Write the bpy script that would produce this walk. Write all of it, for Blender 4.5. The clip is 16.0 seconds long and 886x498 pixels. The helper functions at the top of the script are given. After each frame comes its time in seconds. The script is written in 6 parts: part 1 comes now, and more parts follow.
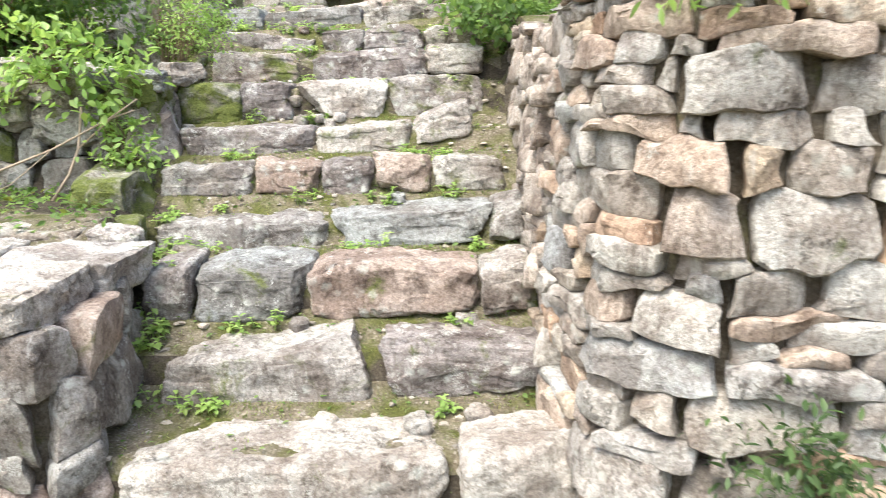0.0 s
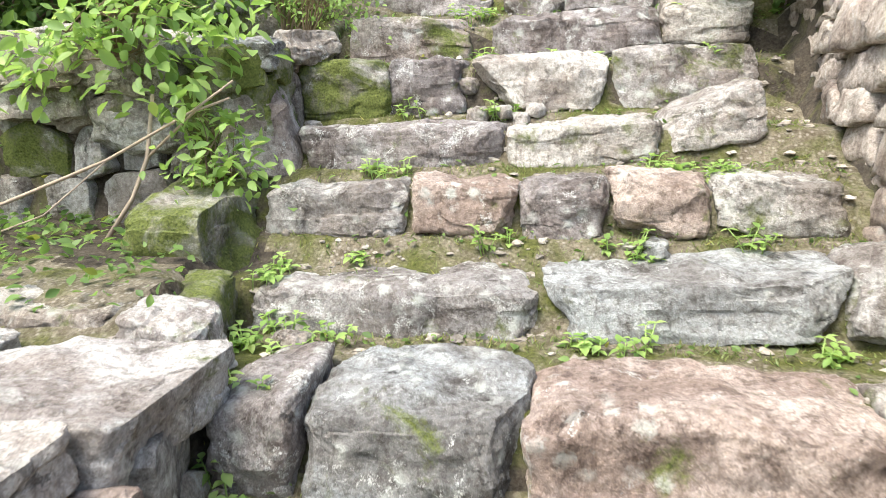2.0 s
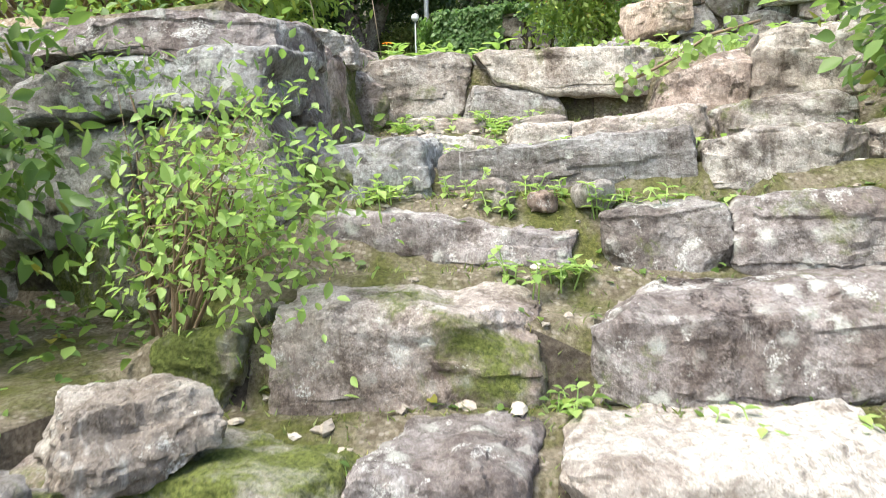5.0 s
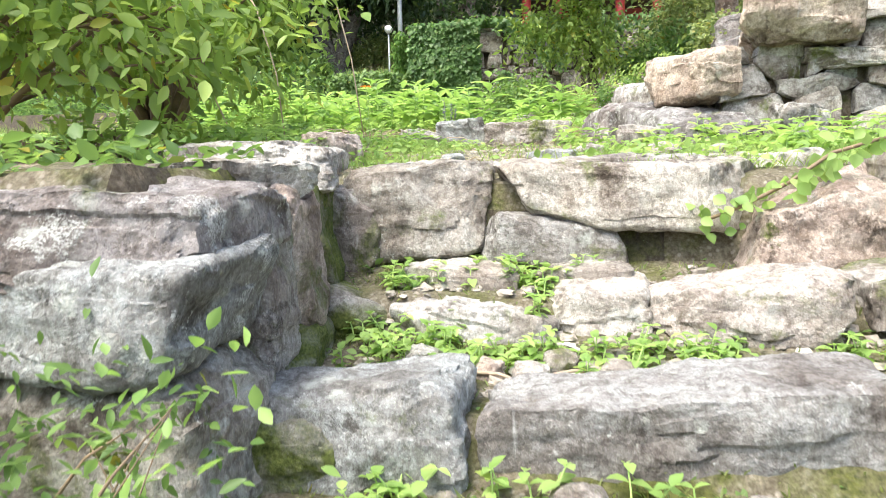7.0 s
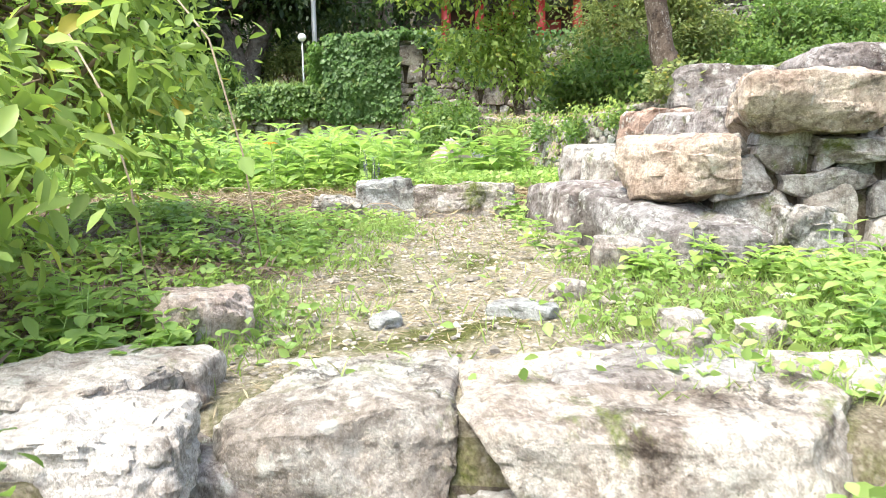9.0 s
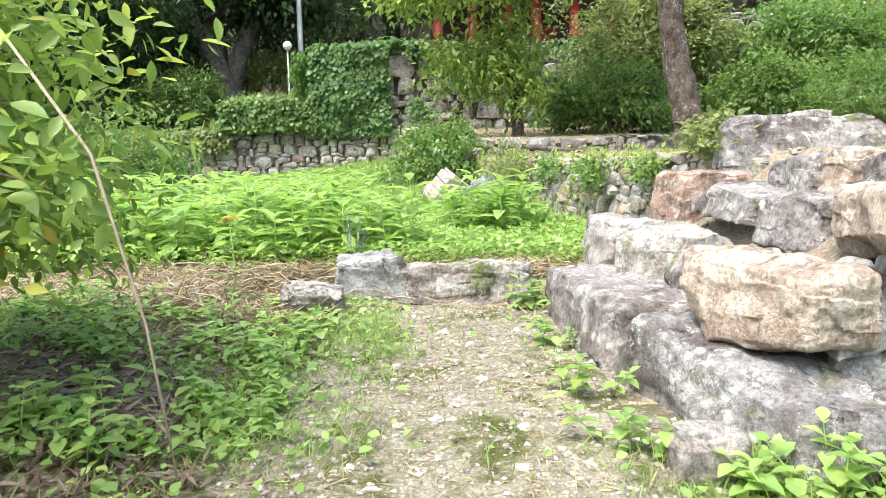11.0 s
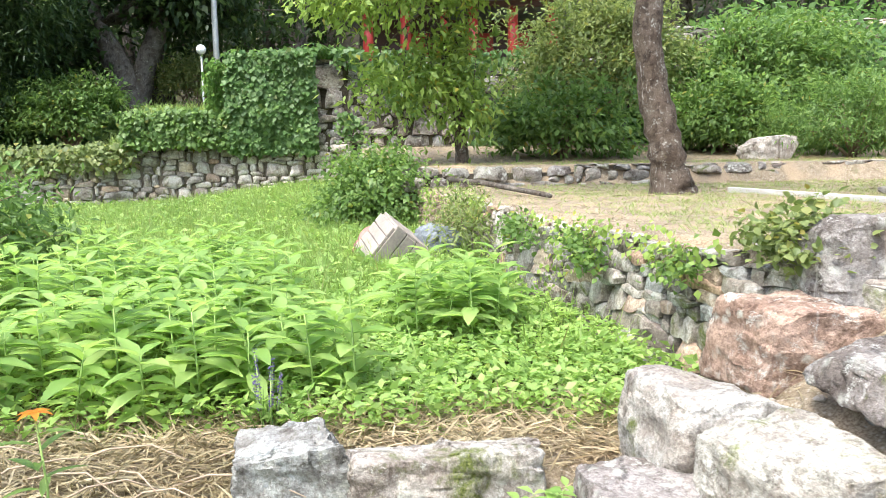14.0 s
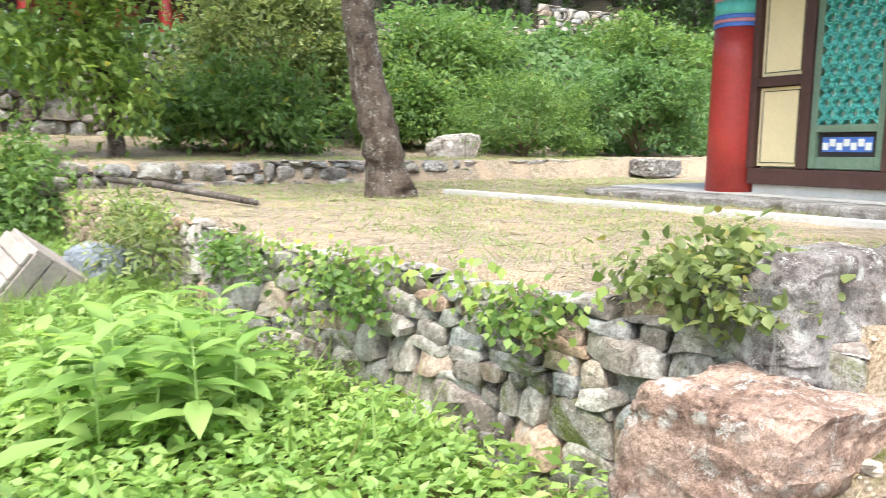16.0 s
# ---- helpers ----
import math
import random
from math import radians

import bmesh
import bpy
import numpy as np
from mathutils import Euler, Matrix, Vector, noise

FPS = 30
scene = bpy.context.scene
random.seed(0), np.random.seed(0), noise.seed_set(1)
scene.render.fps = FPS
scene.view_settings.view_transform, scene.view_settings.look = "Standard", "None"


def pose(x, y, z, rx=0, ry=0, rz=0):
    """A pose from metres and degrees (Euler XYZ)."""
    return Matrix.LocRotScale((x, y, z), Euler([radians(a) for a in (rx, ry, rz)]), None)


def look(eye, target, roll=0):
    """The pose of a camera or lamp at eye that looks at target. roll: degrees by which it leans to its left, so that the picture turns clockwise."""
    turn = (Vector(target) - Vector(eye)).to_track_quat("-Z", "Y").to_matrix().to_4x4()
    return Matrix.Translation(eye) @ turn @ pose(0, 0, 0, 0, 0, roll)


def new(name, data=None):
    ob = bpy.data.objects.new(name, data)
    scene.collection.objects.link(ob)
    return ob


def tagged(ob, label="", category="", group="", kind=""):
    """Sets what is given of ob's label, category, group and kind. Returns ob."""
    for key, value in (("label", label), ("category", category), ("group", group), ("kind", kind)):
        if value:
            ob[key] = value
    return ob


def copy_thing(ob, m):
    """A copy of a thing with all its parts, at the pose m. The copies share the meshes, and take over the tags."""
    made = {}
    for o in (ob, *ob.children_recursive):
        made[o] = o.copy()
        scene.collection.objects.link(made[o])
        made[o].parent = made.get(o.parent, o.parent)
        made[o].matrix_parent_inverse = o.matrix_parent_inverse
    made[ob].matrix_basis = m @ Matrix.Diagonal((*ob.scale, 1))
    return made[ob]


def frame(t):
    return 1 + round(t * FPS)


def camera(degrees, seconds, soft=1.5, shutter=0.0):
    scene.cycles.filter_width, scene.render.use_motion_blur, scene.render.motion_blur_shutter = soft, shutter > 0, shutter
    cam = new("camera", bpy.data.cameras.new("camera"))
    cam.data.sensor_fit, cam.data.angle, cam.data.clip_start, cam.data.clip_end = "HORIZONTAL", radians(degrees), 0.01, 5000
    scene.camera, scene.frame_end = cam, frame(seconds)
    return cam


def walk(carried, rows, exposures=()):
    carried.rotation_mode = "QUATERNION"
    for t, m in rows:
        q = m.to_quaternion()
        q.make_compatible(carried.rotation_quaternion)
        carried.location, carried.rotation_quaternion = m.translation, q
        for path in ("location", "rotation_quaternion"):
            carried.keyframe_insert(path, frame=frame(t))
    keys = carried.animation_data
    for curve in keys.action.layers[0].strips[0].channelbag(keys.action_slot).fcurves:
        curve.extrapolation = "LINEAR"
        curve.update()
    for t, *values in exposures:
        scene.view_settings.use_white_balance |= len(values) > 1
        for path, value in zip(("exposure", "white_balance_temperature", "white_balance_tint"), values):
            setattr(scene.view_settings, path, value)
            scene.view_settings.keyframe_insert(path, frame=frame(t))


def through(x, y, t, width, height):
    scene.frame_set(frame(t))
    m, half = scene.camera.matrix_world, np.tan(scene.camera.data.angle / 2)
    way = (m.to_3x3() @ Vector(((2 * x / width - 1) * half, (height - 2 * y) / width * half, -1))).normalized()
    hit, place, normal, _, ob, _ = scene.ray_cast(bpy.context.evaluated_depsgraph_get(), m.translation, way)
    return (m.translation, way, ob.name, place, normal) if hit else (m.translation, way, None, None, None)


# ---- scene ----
cam = camera(62.7, 16.0, soft=0.6, shutter=0.2)
METRES, EYE, TILT, LEAN, TURN = 10.5, 1.5, 0.0, 0.0, 0.0
ROWS = [
    (0.0, 0.0, 0.0, 0.0, -0.18, -12.55, 0.79),
    (0.5, -0.0122, 0.034, -0.0013, 8.38, -12.37, 1.35),
    (1.0, -0.0292, 0.0724, -0.0034, 11.28, -12.41, 1.45),
    (1.5, -0.0384, 0.1172, -0.0081, 10.19, -12.49, 1.32),
    (2.0, -0.0474, 0.157, -0.0079, 10.03, -12.46, 1.31),
    (2.5, -0.0584, 0.2016, -0.0072, 10.57, -10.94, 1.36),
    (3.0, -0.0625, 0.2439, 0.0072, 11.07, -8.94, 1.48),
    (3.5, -0.065, 0.2683, 0.0115, 11.39, -7.7, 1.41),
    (4.0, -0.0723, 0.2987, 0.0233, 11.6, -7.38, 1.36),
    (6.5, -0.1017, 0.4142, 0.0864, 11.26, -7.0, 1.25),
    (7.0, -0.1121, 0.4351, 0.0955, 9.3, -7.01, 1.17),
    (7.5, -0.121, 0.459, 0.1097, 6.94, -7.04, 1.09),
    (8.0, -0.1171, 0.4881, 0.1172, 4.68, -7.2, 1.03),
    (8.5, -0.1184, 0.5017, 0.1349, 3.44, -7.06, 1.04),
    (9.0, -0.1282, 0.5232, 0.1397, 2.86, -7.12, 1.01),
    (9.5, -0.1345, 0.5414, 0.1543, 2.68, -7.11, 1.07),
    (10.0, -0.1375, 0.5654, 0.1653, 2.68, -7.16, 1.12),
    (12.5, -0.1354, 0.6837, 0.2044, 0.32, -7.21, 1.04),
    (13.0, -0.137, 0.7067, 0.2175, -0.48, -7.24, 1.03),
    (13.5, -0.1363, 0.7363, 0.2229, -1.97, -7.23, 0.94),
    (14.0, -0.153, 0.7664, 0.2213, -3.54, -7.27, 0.79),
    (14.5, -0.1627, 0.8006, 0.2215, -4.57, -7.42, 0.72),
    (15.0, -0.1657, 0.8357, 0.2216, -7.13, -7.57, 0.59),
    (15.5, -0.1719, 0.8738, 0.2241, -17.5, -7.79, 0.21),
    (16.0, -0.1621, 0.9093, 0.2241, -30.2, -7.91, -0.35),
]
walk(cam, [(t, pose(0, 0, EYE, TILT, LEAN, TURN) @ pose(METRES * x, METRES * y, METRES * z, 90 + pitch, roll, yaw)) for t, x, y, z, yaw, pitch, roll in ROWS],
     exposures=[(0.0, 1.72, 6500, 6), (2.0, 1.7, 6500, 6), (4.0, 1.66, 6500, 6), (6.5, 1.83, 6500, 6), (7.5, 1.94, 6500, 6), (9.0, 2.0, 6500, 6), (10.0, 1.87, 6400, 6), (12.5, 1.93, 6300, 6), (16.0, 1.93, 6300, 6)])

# ---- light ----
world = bpy.data.worlds.new("sky")
scene.world = world
world.use_nodes = True
wn = world.node_tree
sky = wn.nodes.new("ShaderNodeTexSky")
sky.sky_type = "NISHITA"
sky.sun_disc = False
sky.sun_elevation, sky.sun_rotation = radians(63), radians(218)
sky.air_density, sky.dust_density, sky.ozone_density = 1.0, 4.0, 1.0
wn.links.new(sky.outputs["Color"], wn.nodes["Background"].inputs["Color"])
wn.nodes["Background"].inputs["Strength"].default_value = 0.15
sun_data = bpy.data.lights.new("sun", "SUN")
sun_data.energy, sun_data.angle, sun_data.color = 1.5, radians(30), (1.0, 0.985, 0.96)
sun = new("sun", sun_data)
sun.matrix_world = look((-20, -18, 66), (0, 8, 2))


# ---- materials ----
def nodes_of(name):
    m = bpy.data.materials.new(name)
    m.use_nodes = True
    return m, m.node_tree.nodes, m.node_tree.links, m.node_tree.nodes["Principled BSDF"]


def noise_node(nt, scale, detail=4.0, rough=0.6, coord=None, distortion=0.0):
    n = nt.nodes.new("ShaderNodeTexNoise")
    n.inputs["Scale"].default_value = scale
    n.inputs["Detail"].default_value = detail
    n.inputs["Roughness"].default_value = rough
    n.inputs["Distortion"].default_value = distortion
    if coord is not None:
        nt.links.new(coord, n.inputs["Vector"])
    return n


def ramp_node(nt, fac, stops):
    r = nt.nodes.new("ShaderNodeValToRGB")
    el = r.color_ramp.elements
    while len(el) < len(stops):
        el.new(0.5)
    for e, (p, c) in zip(el, stops):
        e.position, e.color = p, (*c, 1.0) if len(c) == 3 else c
    nt.links.new(fac, r.inputs["Fac"])
    return r


def mix_node(nt, fac, a, b, mode="MIX"):
    m = nt.nodes.new("ShaderNodeMix")
    m.data_type, m.blend_type = "RGBA", mode
    for sock, value in ((m.inputs[0], fac), (m.inputs[6], a), (m.inputs[7], b)):
        if isinstance(value, (int, float)):
            sock.default_value = value
        elif isinstance(value, tuple):
            sock.default_value = (*value, 1.0)
        else:
            nt.links.new(value, sock)
    return m.outputs[2]


def mask(nt, fac, lo, hi):
    return ramp_node(nt, fac, [(lo, (0, 0, 0)), (hi, (1, 1, 1))]).outputs["Color"]


def bump_to(nt, bsdf, height, strength, distance):
    b = nt.nodes.new("ShaderNodeBump")
    b.inputs["Strength"].default_value, b.inputs["Distance"].default_value = strength, distance
    nt.links.new(height, b.inputs["Height"])
    nt.links.new(b.outputs["Normal"], bsdf.inputs["Normal"])


def rock_material(name, tones, lichen=0.5, moss=0.0, dark=0.4, scale=1.0):
    """Weathered stone: mottled tones, pale lichen specks, dark stains and moss."""
    m, nodes, links, bsdf = nodes_of(name)
    nt = m.node_tree
    info = nodes.new("ShaderNodeObjectInfo")
    geo = nodes.new("ShaderNodeNewGeometry")
    shift = nodes.new("ShaderNodeVectorMath")
    shift.operation = "MULTIPLY_ADD"
    comb = nodes.new("ShaderNodeCombineXYZ")
    for k in range(3):
        links.new(info.outputs["Random"], comb.inputs[k])
    links.new(comb.outputs[0], shift.inputs[0])
    shift.inputs[1].default_value = (37.0, 91.0, 53.0)
    links.new(geo.outputs["Position"], shift.inputs[2])
    co = shift.outputs[0]
    big = noise_node(nt, 3.2 * scale, 6, 0.68, co, 0.15)
    fine = noise_node(nt, 55 * scale, 6, 0.72, co)
    grain = noise_node(nt, 190 * scale, 3, 0.7, co)
    own = ramp_node(nt, info.outputs["Random"], [(k / (len(tones) - 1), c) for k, c in enumerate(tones)])
    deep = mix_node(nt, 1.0, own.outputs["Color"], (0.62, 0.56, 0.52), "MULTIPLY")
    pale = mix_node(nt, 1.0, own.outputs["Color"], (1.12, 1.1, 1.07), "MULTIPLY")
    base = mix_node(nt, mask(nt, big.outputs["Fac"], 0.42, 0.56), deep, pale)
    base = mix_node(nt, mask(nt, fine.outputs["Fac"], 0.42, 0.54), mix_node(nt, 1.0, base, (0.66, 0.64, 0.62), "MULTIPLY"), base)
    base = mix_node(nt, mask(nt, grain.outputs["Fac"], 0.52, 0.66), base, mix_node(nt, 1.0, base, (1.42, 1.42, 1.4), "MULTIPLY"))
    pock = nodes.new("ShaderNodeTexVoronoi")
    pock.inputs["Scale"].default_value = 130 * scale
    links.new(mix_node(nt, 0.05, co, fine.outputs["Color"]), pock.inputs["Vector"])
    pocked = mix_node(nt, 1.0, mix_node(nt, mask(nt, pock.outputs["Distance"], 0.15, 0.3), (1, 1, 1), (0, 0, 0)), mask(nt, big.outputs["Fac"], 0.4, 0.56), "MULTIPLY")
    base = mix_node(nt, pocked, base, mix_node(nt, 1.0, base, (0.42, 0.4, 0.38), "MULTIPLY"))
    stain = noise_node(nt, 5.5 * scale, 8, 0.8, co, 0.2)
    blotch = noise_node(nt, 7.5 * scale, 8, 0.8, co, 0.15)
    base = mix_node(nt, mask(nt, blotch.outputs["Fac"], 0.5, 0.62), base, mix_node(nt, 1.0, base, (1.15, 1.14, 1.12), "MULTIPLY"))
    base = mix_node(nt, mask(nt, blotch.outputs["Fac"], 0.34, 0.44), mix_node(nt, 1.0, base, (0.5, 0.47, 0.44), "MULTIPLY"), base)
    crack = nodes.new("ShaderNodeTexVoronoi")
    crack.feature = "DISTANCE_TO_EDGE"
    crack.inputs["Scale"].default_value = 3.4 * scale
    links.new(mix_node(nt, 0.22, co, blotch.outputs["Color"]), crack.inputs["Vector"])
    broken = noise_node(nt, 2.1 * scale, 3, 0.6, co, 0.4)
    thin = mix_node(nt, mask(nt, broken.outputs["Fac"], 0.54, 0.6), (1, 1, 1), mask(nt, crack.outputs["Distance"], 0.001, 0.012))
    base = mix_node(nt, thin, mix_node(nt, 1.0, base, (0.6, 0.57, 0.55), "MULTIPLY"), base)
    base = mix_node(nt, mask(nt, stain.outputs["Fac"], 0.63 - 0.22 * dark, 0.71 - 0.18 * dark), base, mix_node(nt, 1.0, base, (0.4, 0.37, 0.35), "MULTIPLY"))
    tall = nodes.new("ShaderNodeVectorMath")
    tall.operation = "MULTIPLY"
    links.new(co, tall.inputs[0])
    tall.inputs[1].default_value = (1.0, 1.0, 0.14)
    streak = noise_node(nt, 13 * scale, 5, 0.7, tall.outputs[0], 0.3)
    base = mix_node(nt, mask(nt, streak.outputs["Fac"], 0.56, 0.66), base, mix_node(nt, 1.0, base, (0.6, 0.57, 0.55), "MULTIPLY"))
    base = mix_node(nt, mask(nt, streak.outputs["Fac"], 0.3, 0.38), mix_node(nt, 0.45, base, (0.6, 0.59, 0.55)), base)
    spots = nodes.new("ShaderNodeTexVoronoi")
    spots.inputs["Scale"].default_value = 17 * scale
    spots.inputs["Randomness"].default_value = 1.0
    links.new(mix_node(nt, 0.06, co, fine.outputs["Color"]), spots.inputs["Vector"])
    where = noise_node(nt, 4.3 * scale, 3, 0.6, co)
    spot = mix_node(nt, mask(nt, spots.outputs["Distance"], 0.2, 0.42), (1, 1, 1), (0, 0, 0))
    lich = mix_node(nt, 1.0, spot, mask(nt, where.outputs["Fac"], 0.68 - 0.3 * lichen, 0.78 - 0.25 * lichen), "MULTIPLY")
    base = mix_node(nt, mix_node(nt, 1.0, lich, (0.7, 0.7, 0.7), "MULTIPLY"), base, (0.52, 0.53, 0.47))
    plaque = noise_node(nt, 8.5 * scale, 9, 0.78, co, 0.1)
    crust = mix_node(nt, 1.0, mask(nt, plaque.outputs["Fac"], 0.66 - 0.12 * lichen, 0.675 - 0.12 * lichen), mask(nt, grain.outputs["Fac"], 0.4, 0.6), "MULTIPLY")
    base = mix_node(nt, mix_node(nt, 1.0, crust, (0.75, 0.75, 0.75), "MULTIPLY"), base, (0.6, 0.6, 0.55))
    if moss > 0:
        mo = noise_node(nt, 4.5 * scale, 7, 0.72, co, 0.5)
        tuft = noise_node(nt, 120 * scale, 3, 0.6, co)
        green = ramp_node(nt, tuft.outputs["Fac"], [(0.3, (0.045, 0.06, 0.012)), (0.7, (0.16, 0.18, 0.045))])
        base = mix_node(nt, mask(nt, mo.outputs["Fac"], 0.72 - 0.38 * moss, 0.8 - 0.3 * moss), base, green.outputs["Color"])
    links.new(base, bsdf.inputs["Base Color"])
    bsdf.inputs["Roughness"].default_value = 0.88
    bsdf.inputs["Specular IOR Level"].default_value = 0.25
    pit = noise_node(nt, 26 * scale, 5, 0.7, co, 0.8)
    height = mix_node(nt, 0.5, mix_node(nt, 0.4, pit.outputs["Fac"], fine.outputs["Fac"]), stain.outputs["Fac"])
    bump_to(nt, bsdf, mix_node(nt, 0.12, height, thin), 1.0, 0.04)
    return m


TONES = [(0.360, 0.353, 0.331), (0.409, 0.382, 0.339), (0.311, 0.311, 0.301), (0.393, 0.357, 0.327), (0.344, 0.344, 0.327), (0.426, 0.403, 0.356)]
ROCK = rock_material("rock_weathered", TONES, 0.55, 0.4, 0.4)
ROCK_MOSSY = rock_material("rock_mossy", TONES, 0.6, 0.5, 0.5)
ROCK_GREEN = rock_material("rock_moss_covered", [(0.3, 0.29, 0.27), (0.33, 0.31, 0.28)], 0.4, 0.95, 0.5)
ROCK_DARK = rock_material("rock_dark", [(0.221, 0.214, 0.212), (0.270, 0.248, 0.242), (0.246, 0.235, 0.225)], 0.8, 0.34, 0.5)
ROCK_PINK = rock_material("rock_pink", [(0.375, 0.315, 0.28), (0.41, 0.345, 0.3)], 0.5, 0.34, 0.35)
ROCK_PALE = rock_material("rock_pale", [(0.426, 0.412, 0.382), (0.459, 0.433, 0.395), (0.409, 0.399, 0.382)], 0.4, 0.28, 0.25)
ROCK_BLUE = rock_material("rock_blue_grey", [(0.27, 0.285, 0.285), (0.31, 0.322, 0.32)], 0.6, 0.3, 0.45)
ROCK_RUST = rock_material("rock_rusty", [(0.36, 0.26, 0.21), (0.4, 0.29, 0.23)], 0.85, 0.0, 0.45)
ROCK_TAN = rock_material("rock_tan", [(0.44, 0.375, 0.315), (0.48, 0.4, 0.33)], 0.4, 0.2, 0.25)
GRANITE = rock_material("granite_block", [(0.295, 0.294, 0.288), (0.328, 0.323, 0.314)], 0.35, 0.05, 0.2, 1.3)
RUBBLE = rock_material("rubble_stone", [(0.37, 0.365, 0.35), (0.5, 0.41, 0.31), (0.35, 0.365, 0.37), (0.56, 0.53, 0.48), (0.4, 0.39, 0.37), (0.5, 0.36, 0.26), (0.46, 0.44, 0.41)], 0.45, 0.1, 0.3)
RUBBLE_OLD = rock_material("rubble_old", [(0.270, 0.269, 0.255), (0.344, 0.311, 0.271), (0.246, 0.252, 0.246), (0.311, 0.294, 0.255)], 0.6, 0.3, 0.6)


def soil_material(name, tones, moss, straw, stones=0.8):
    m, nodes, links, bsdf = nodes_of(name)
    nt = m.node_tree
    co = nodes.new("ShaderNodeNewGeometry").outputs["Position"]
    big, mid = noise_node(nt, 1.7, 5, 0.65, co, 0.4), noise_node(nt, 14, 6, 0.7, co)
    fine = noise_node(nt, 90, 5, 0.75, co)
    base = mix_node(nt, mask(nt, mid.outputs["Fac"], 0.35, 0.65), tones[0], tones[1])
    base = mix_node(nt, mask(nt, fine.outputs["Fac"], 0.38, 0.62), mix_node(nt, 1.0, base, (0.5, 0.47, 0.43), "MULTIPLY"), base)
    peb = nodes.new("ShaderNodeTexVoronoi")
    peb.inputs["Scale"].default_value = 48
    links.new(co, peb.inputs["Vector"])
    base = mix_node(nt, mix_node(nt, mask(nt, peb.outputs["Distance"], 0.18, 0.34), (stones, stones, stones), (0, 0, 0)), base, mix_node(nt, 0.6, base, (0.55, 0.5, 0.44)))
    mo = noise_node(nt, 3.8, 7, 0.7, co, 0.5)
    green = mix_node(nt, mask(nt, fine.outputs["Fac"], 0.35, 0.65), (0.045, 0.05, 0.014), (0.125, 0.13, 0.038))
    base = mix_node(nt, mask(nt, mo.outputs["Fac"], 0.75 - 0.4 * moss, 0.83 - 0.32 * moss), base, green)
    if straw:
        st = noise_node(nt, 2.1, 4, 0.6, co)
        base = mix_node(nt, mask(nt, st.outputs["Fac"], 0.5, 0.6), base, mix_node(nt, mask(nt, fine.outputs["Fac"], 0.4, 0.6), (0.2, 0.14, 0.09), (0.45, 0.36, 0.25)))
    links.new(base, bsdf.inputs["Base Color"])
    bsdf.inputs["Roughness"].default_value = 0.95
    bsdf.inputs["Specular IOR Level"].default_value = 0.15
    bump_to(nt, bsdf, mix_node(nt, 0.5, fine.outputs["Fac"], mid.outputs["Fac"]), 0.9, 0.02)
    return m


SOIL = soil_material("soil_with_moss", ((0.14, 0.118, 0.08), (0.29, 0.255, 0.19)), 0.76, False, 0.5)
SOIL_DARK = soil_material("dark_earth", ((0.05, 0.043, 0.034), (0.12, 0.1, 0.075)), 0.6, False, 0.1)
SOIL_STRAW = soil_material("soil_with_straw", ((0.24, 0.19, 0.13), (0.42, 0.35, 0.26)), 0.35, True)
JOINT = soil_material("earth_between_stones", ((0.11, 0.09, 0.065), (0.22, 0.185, 0.14)), 0.5, False, 0.1)
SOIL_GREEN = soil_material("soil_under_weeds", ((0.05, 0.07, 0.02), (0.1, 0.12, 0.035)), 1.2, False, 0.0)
GRAVEL = soil_material("gravel_path", ((0.25, 0.22, 0.15), (0.4, 0.36, 0.28)), 0.66, False, 0.6)


def plain(name, color, rough=0.6, metal=0.0, grain=30.0, spread=0.25, bump=0.15):
    """Paint, wood, tile or metal with a fine uneven tone."""
    m, nodes, links, bsdf = nodes_of(name)
    nt = m.node_tree
    co = nodes.new("ShaderNodeNewGeometry").outputs["Position"]
    a, b = noise_node(nt, grain, 5, 0.65, co), noise_node(nt, grain * 0.12, 4, 0.6, co)
    tone = mix_node(nt, mask(nt, mix_node(nt, 0.5, a.outputs["Fac"], b.outputs["Fac"]), 0.36, 0.64), tuple(c * (1 - spread) for c in color), tuple(min(1, c * (1 + spread)) for c in color))
    links.new(tone, bsdf.inputs["Base Color"])
    bsdf.inputs["Roughness"].default_value, bsdf.inputs["Metallic"].default_value = rough, metal
    bump_to(nt, bsdf, a.outputs["Fac"], bump, 0.004)
    return m


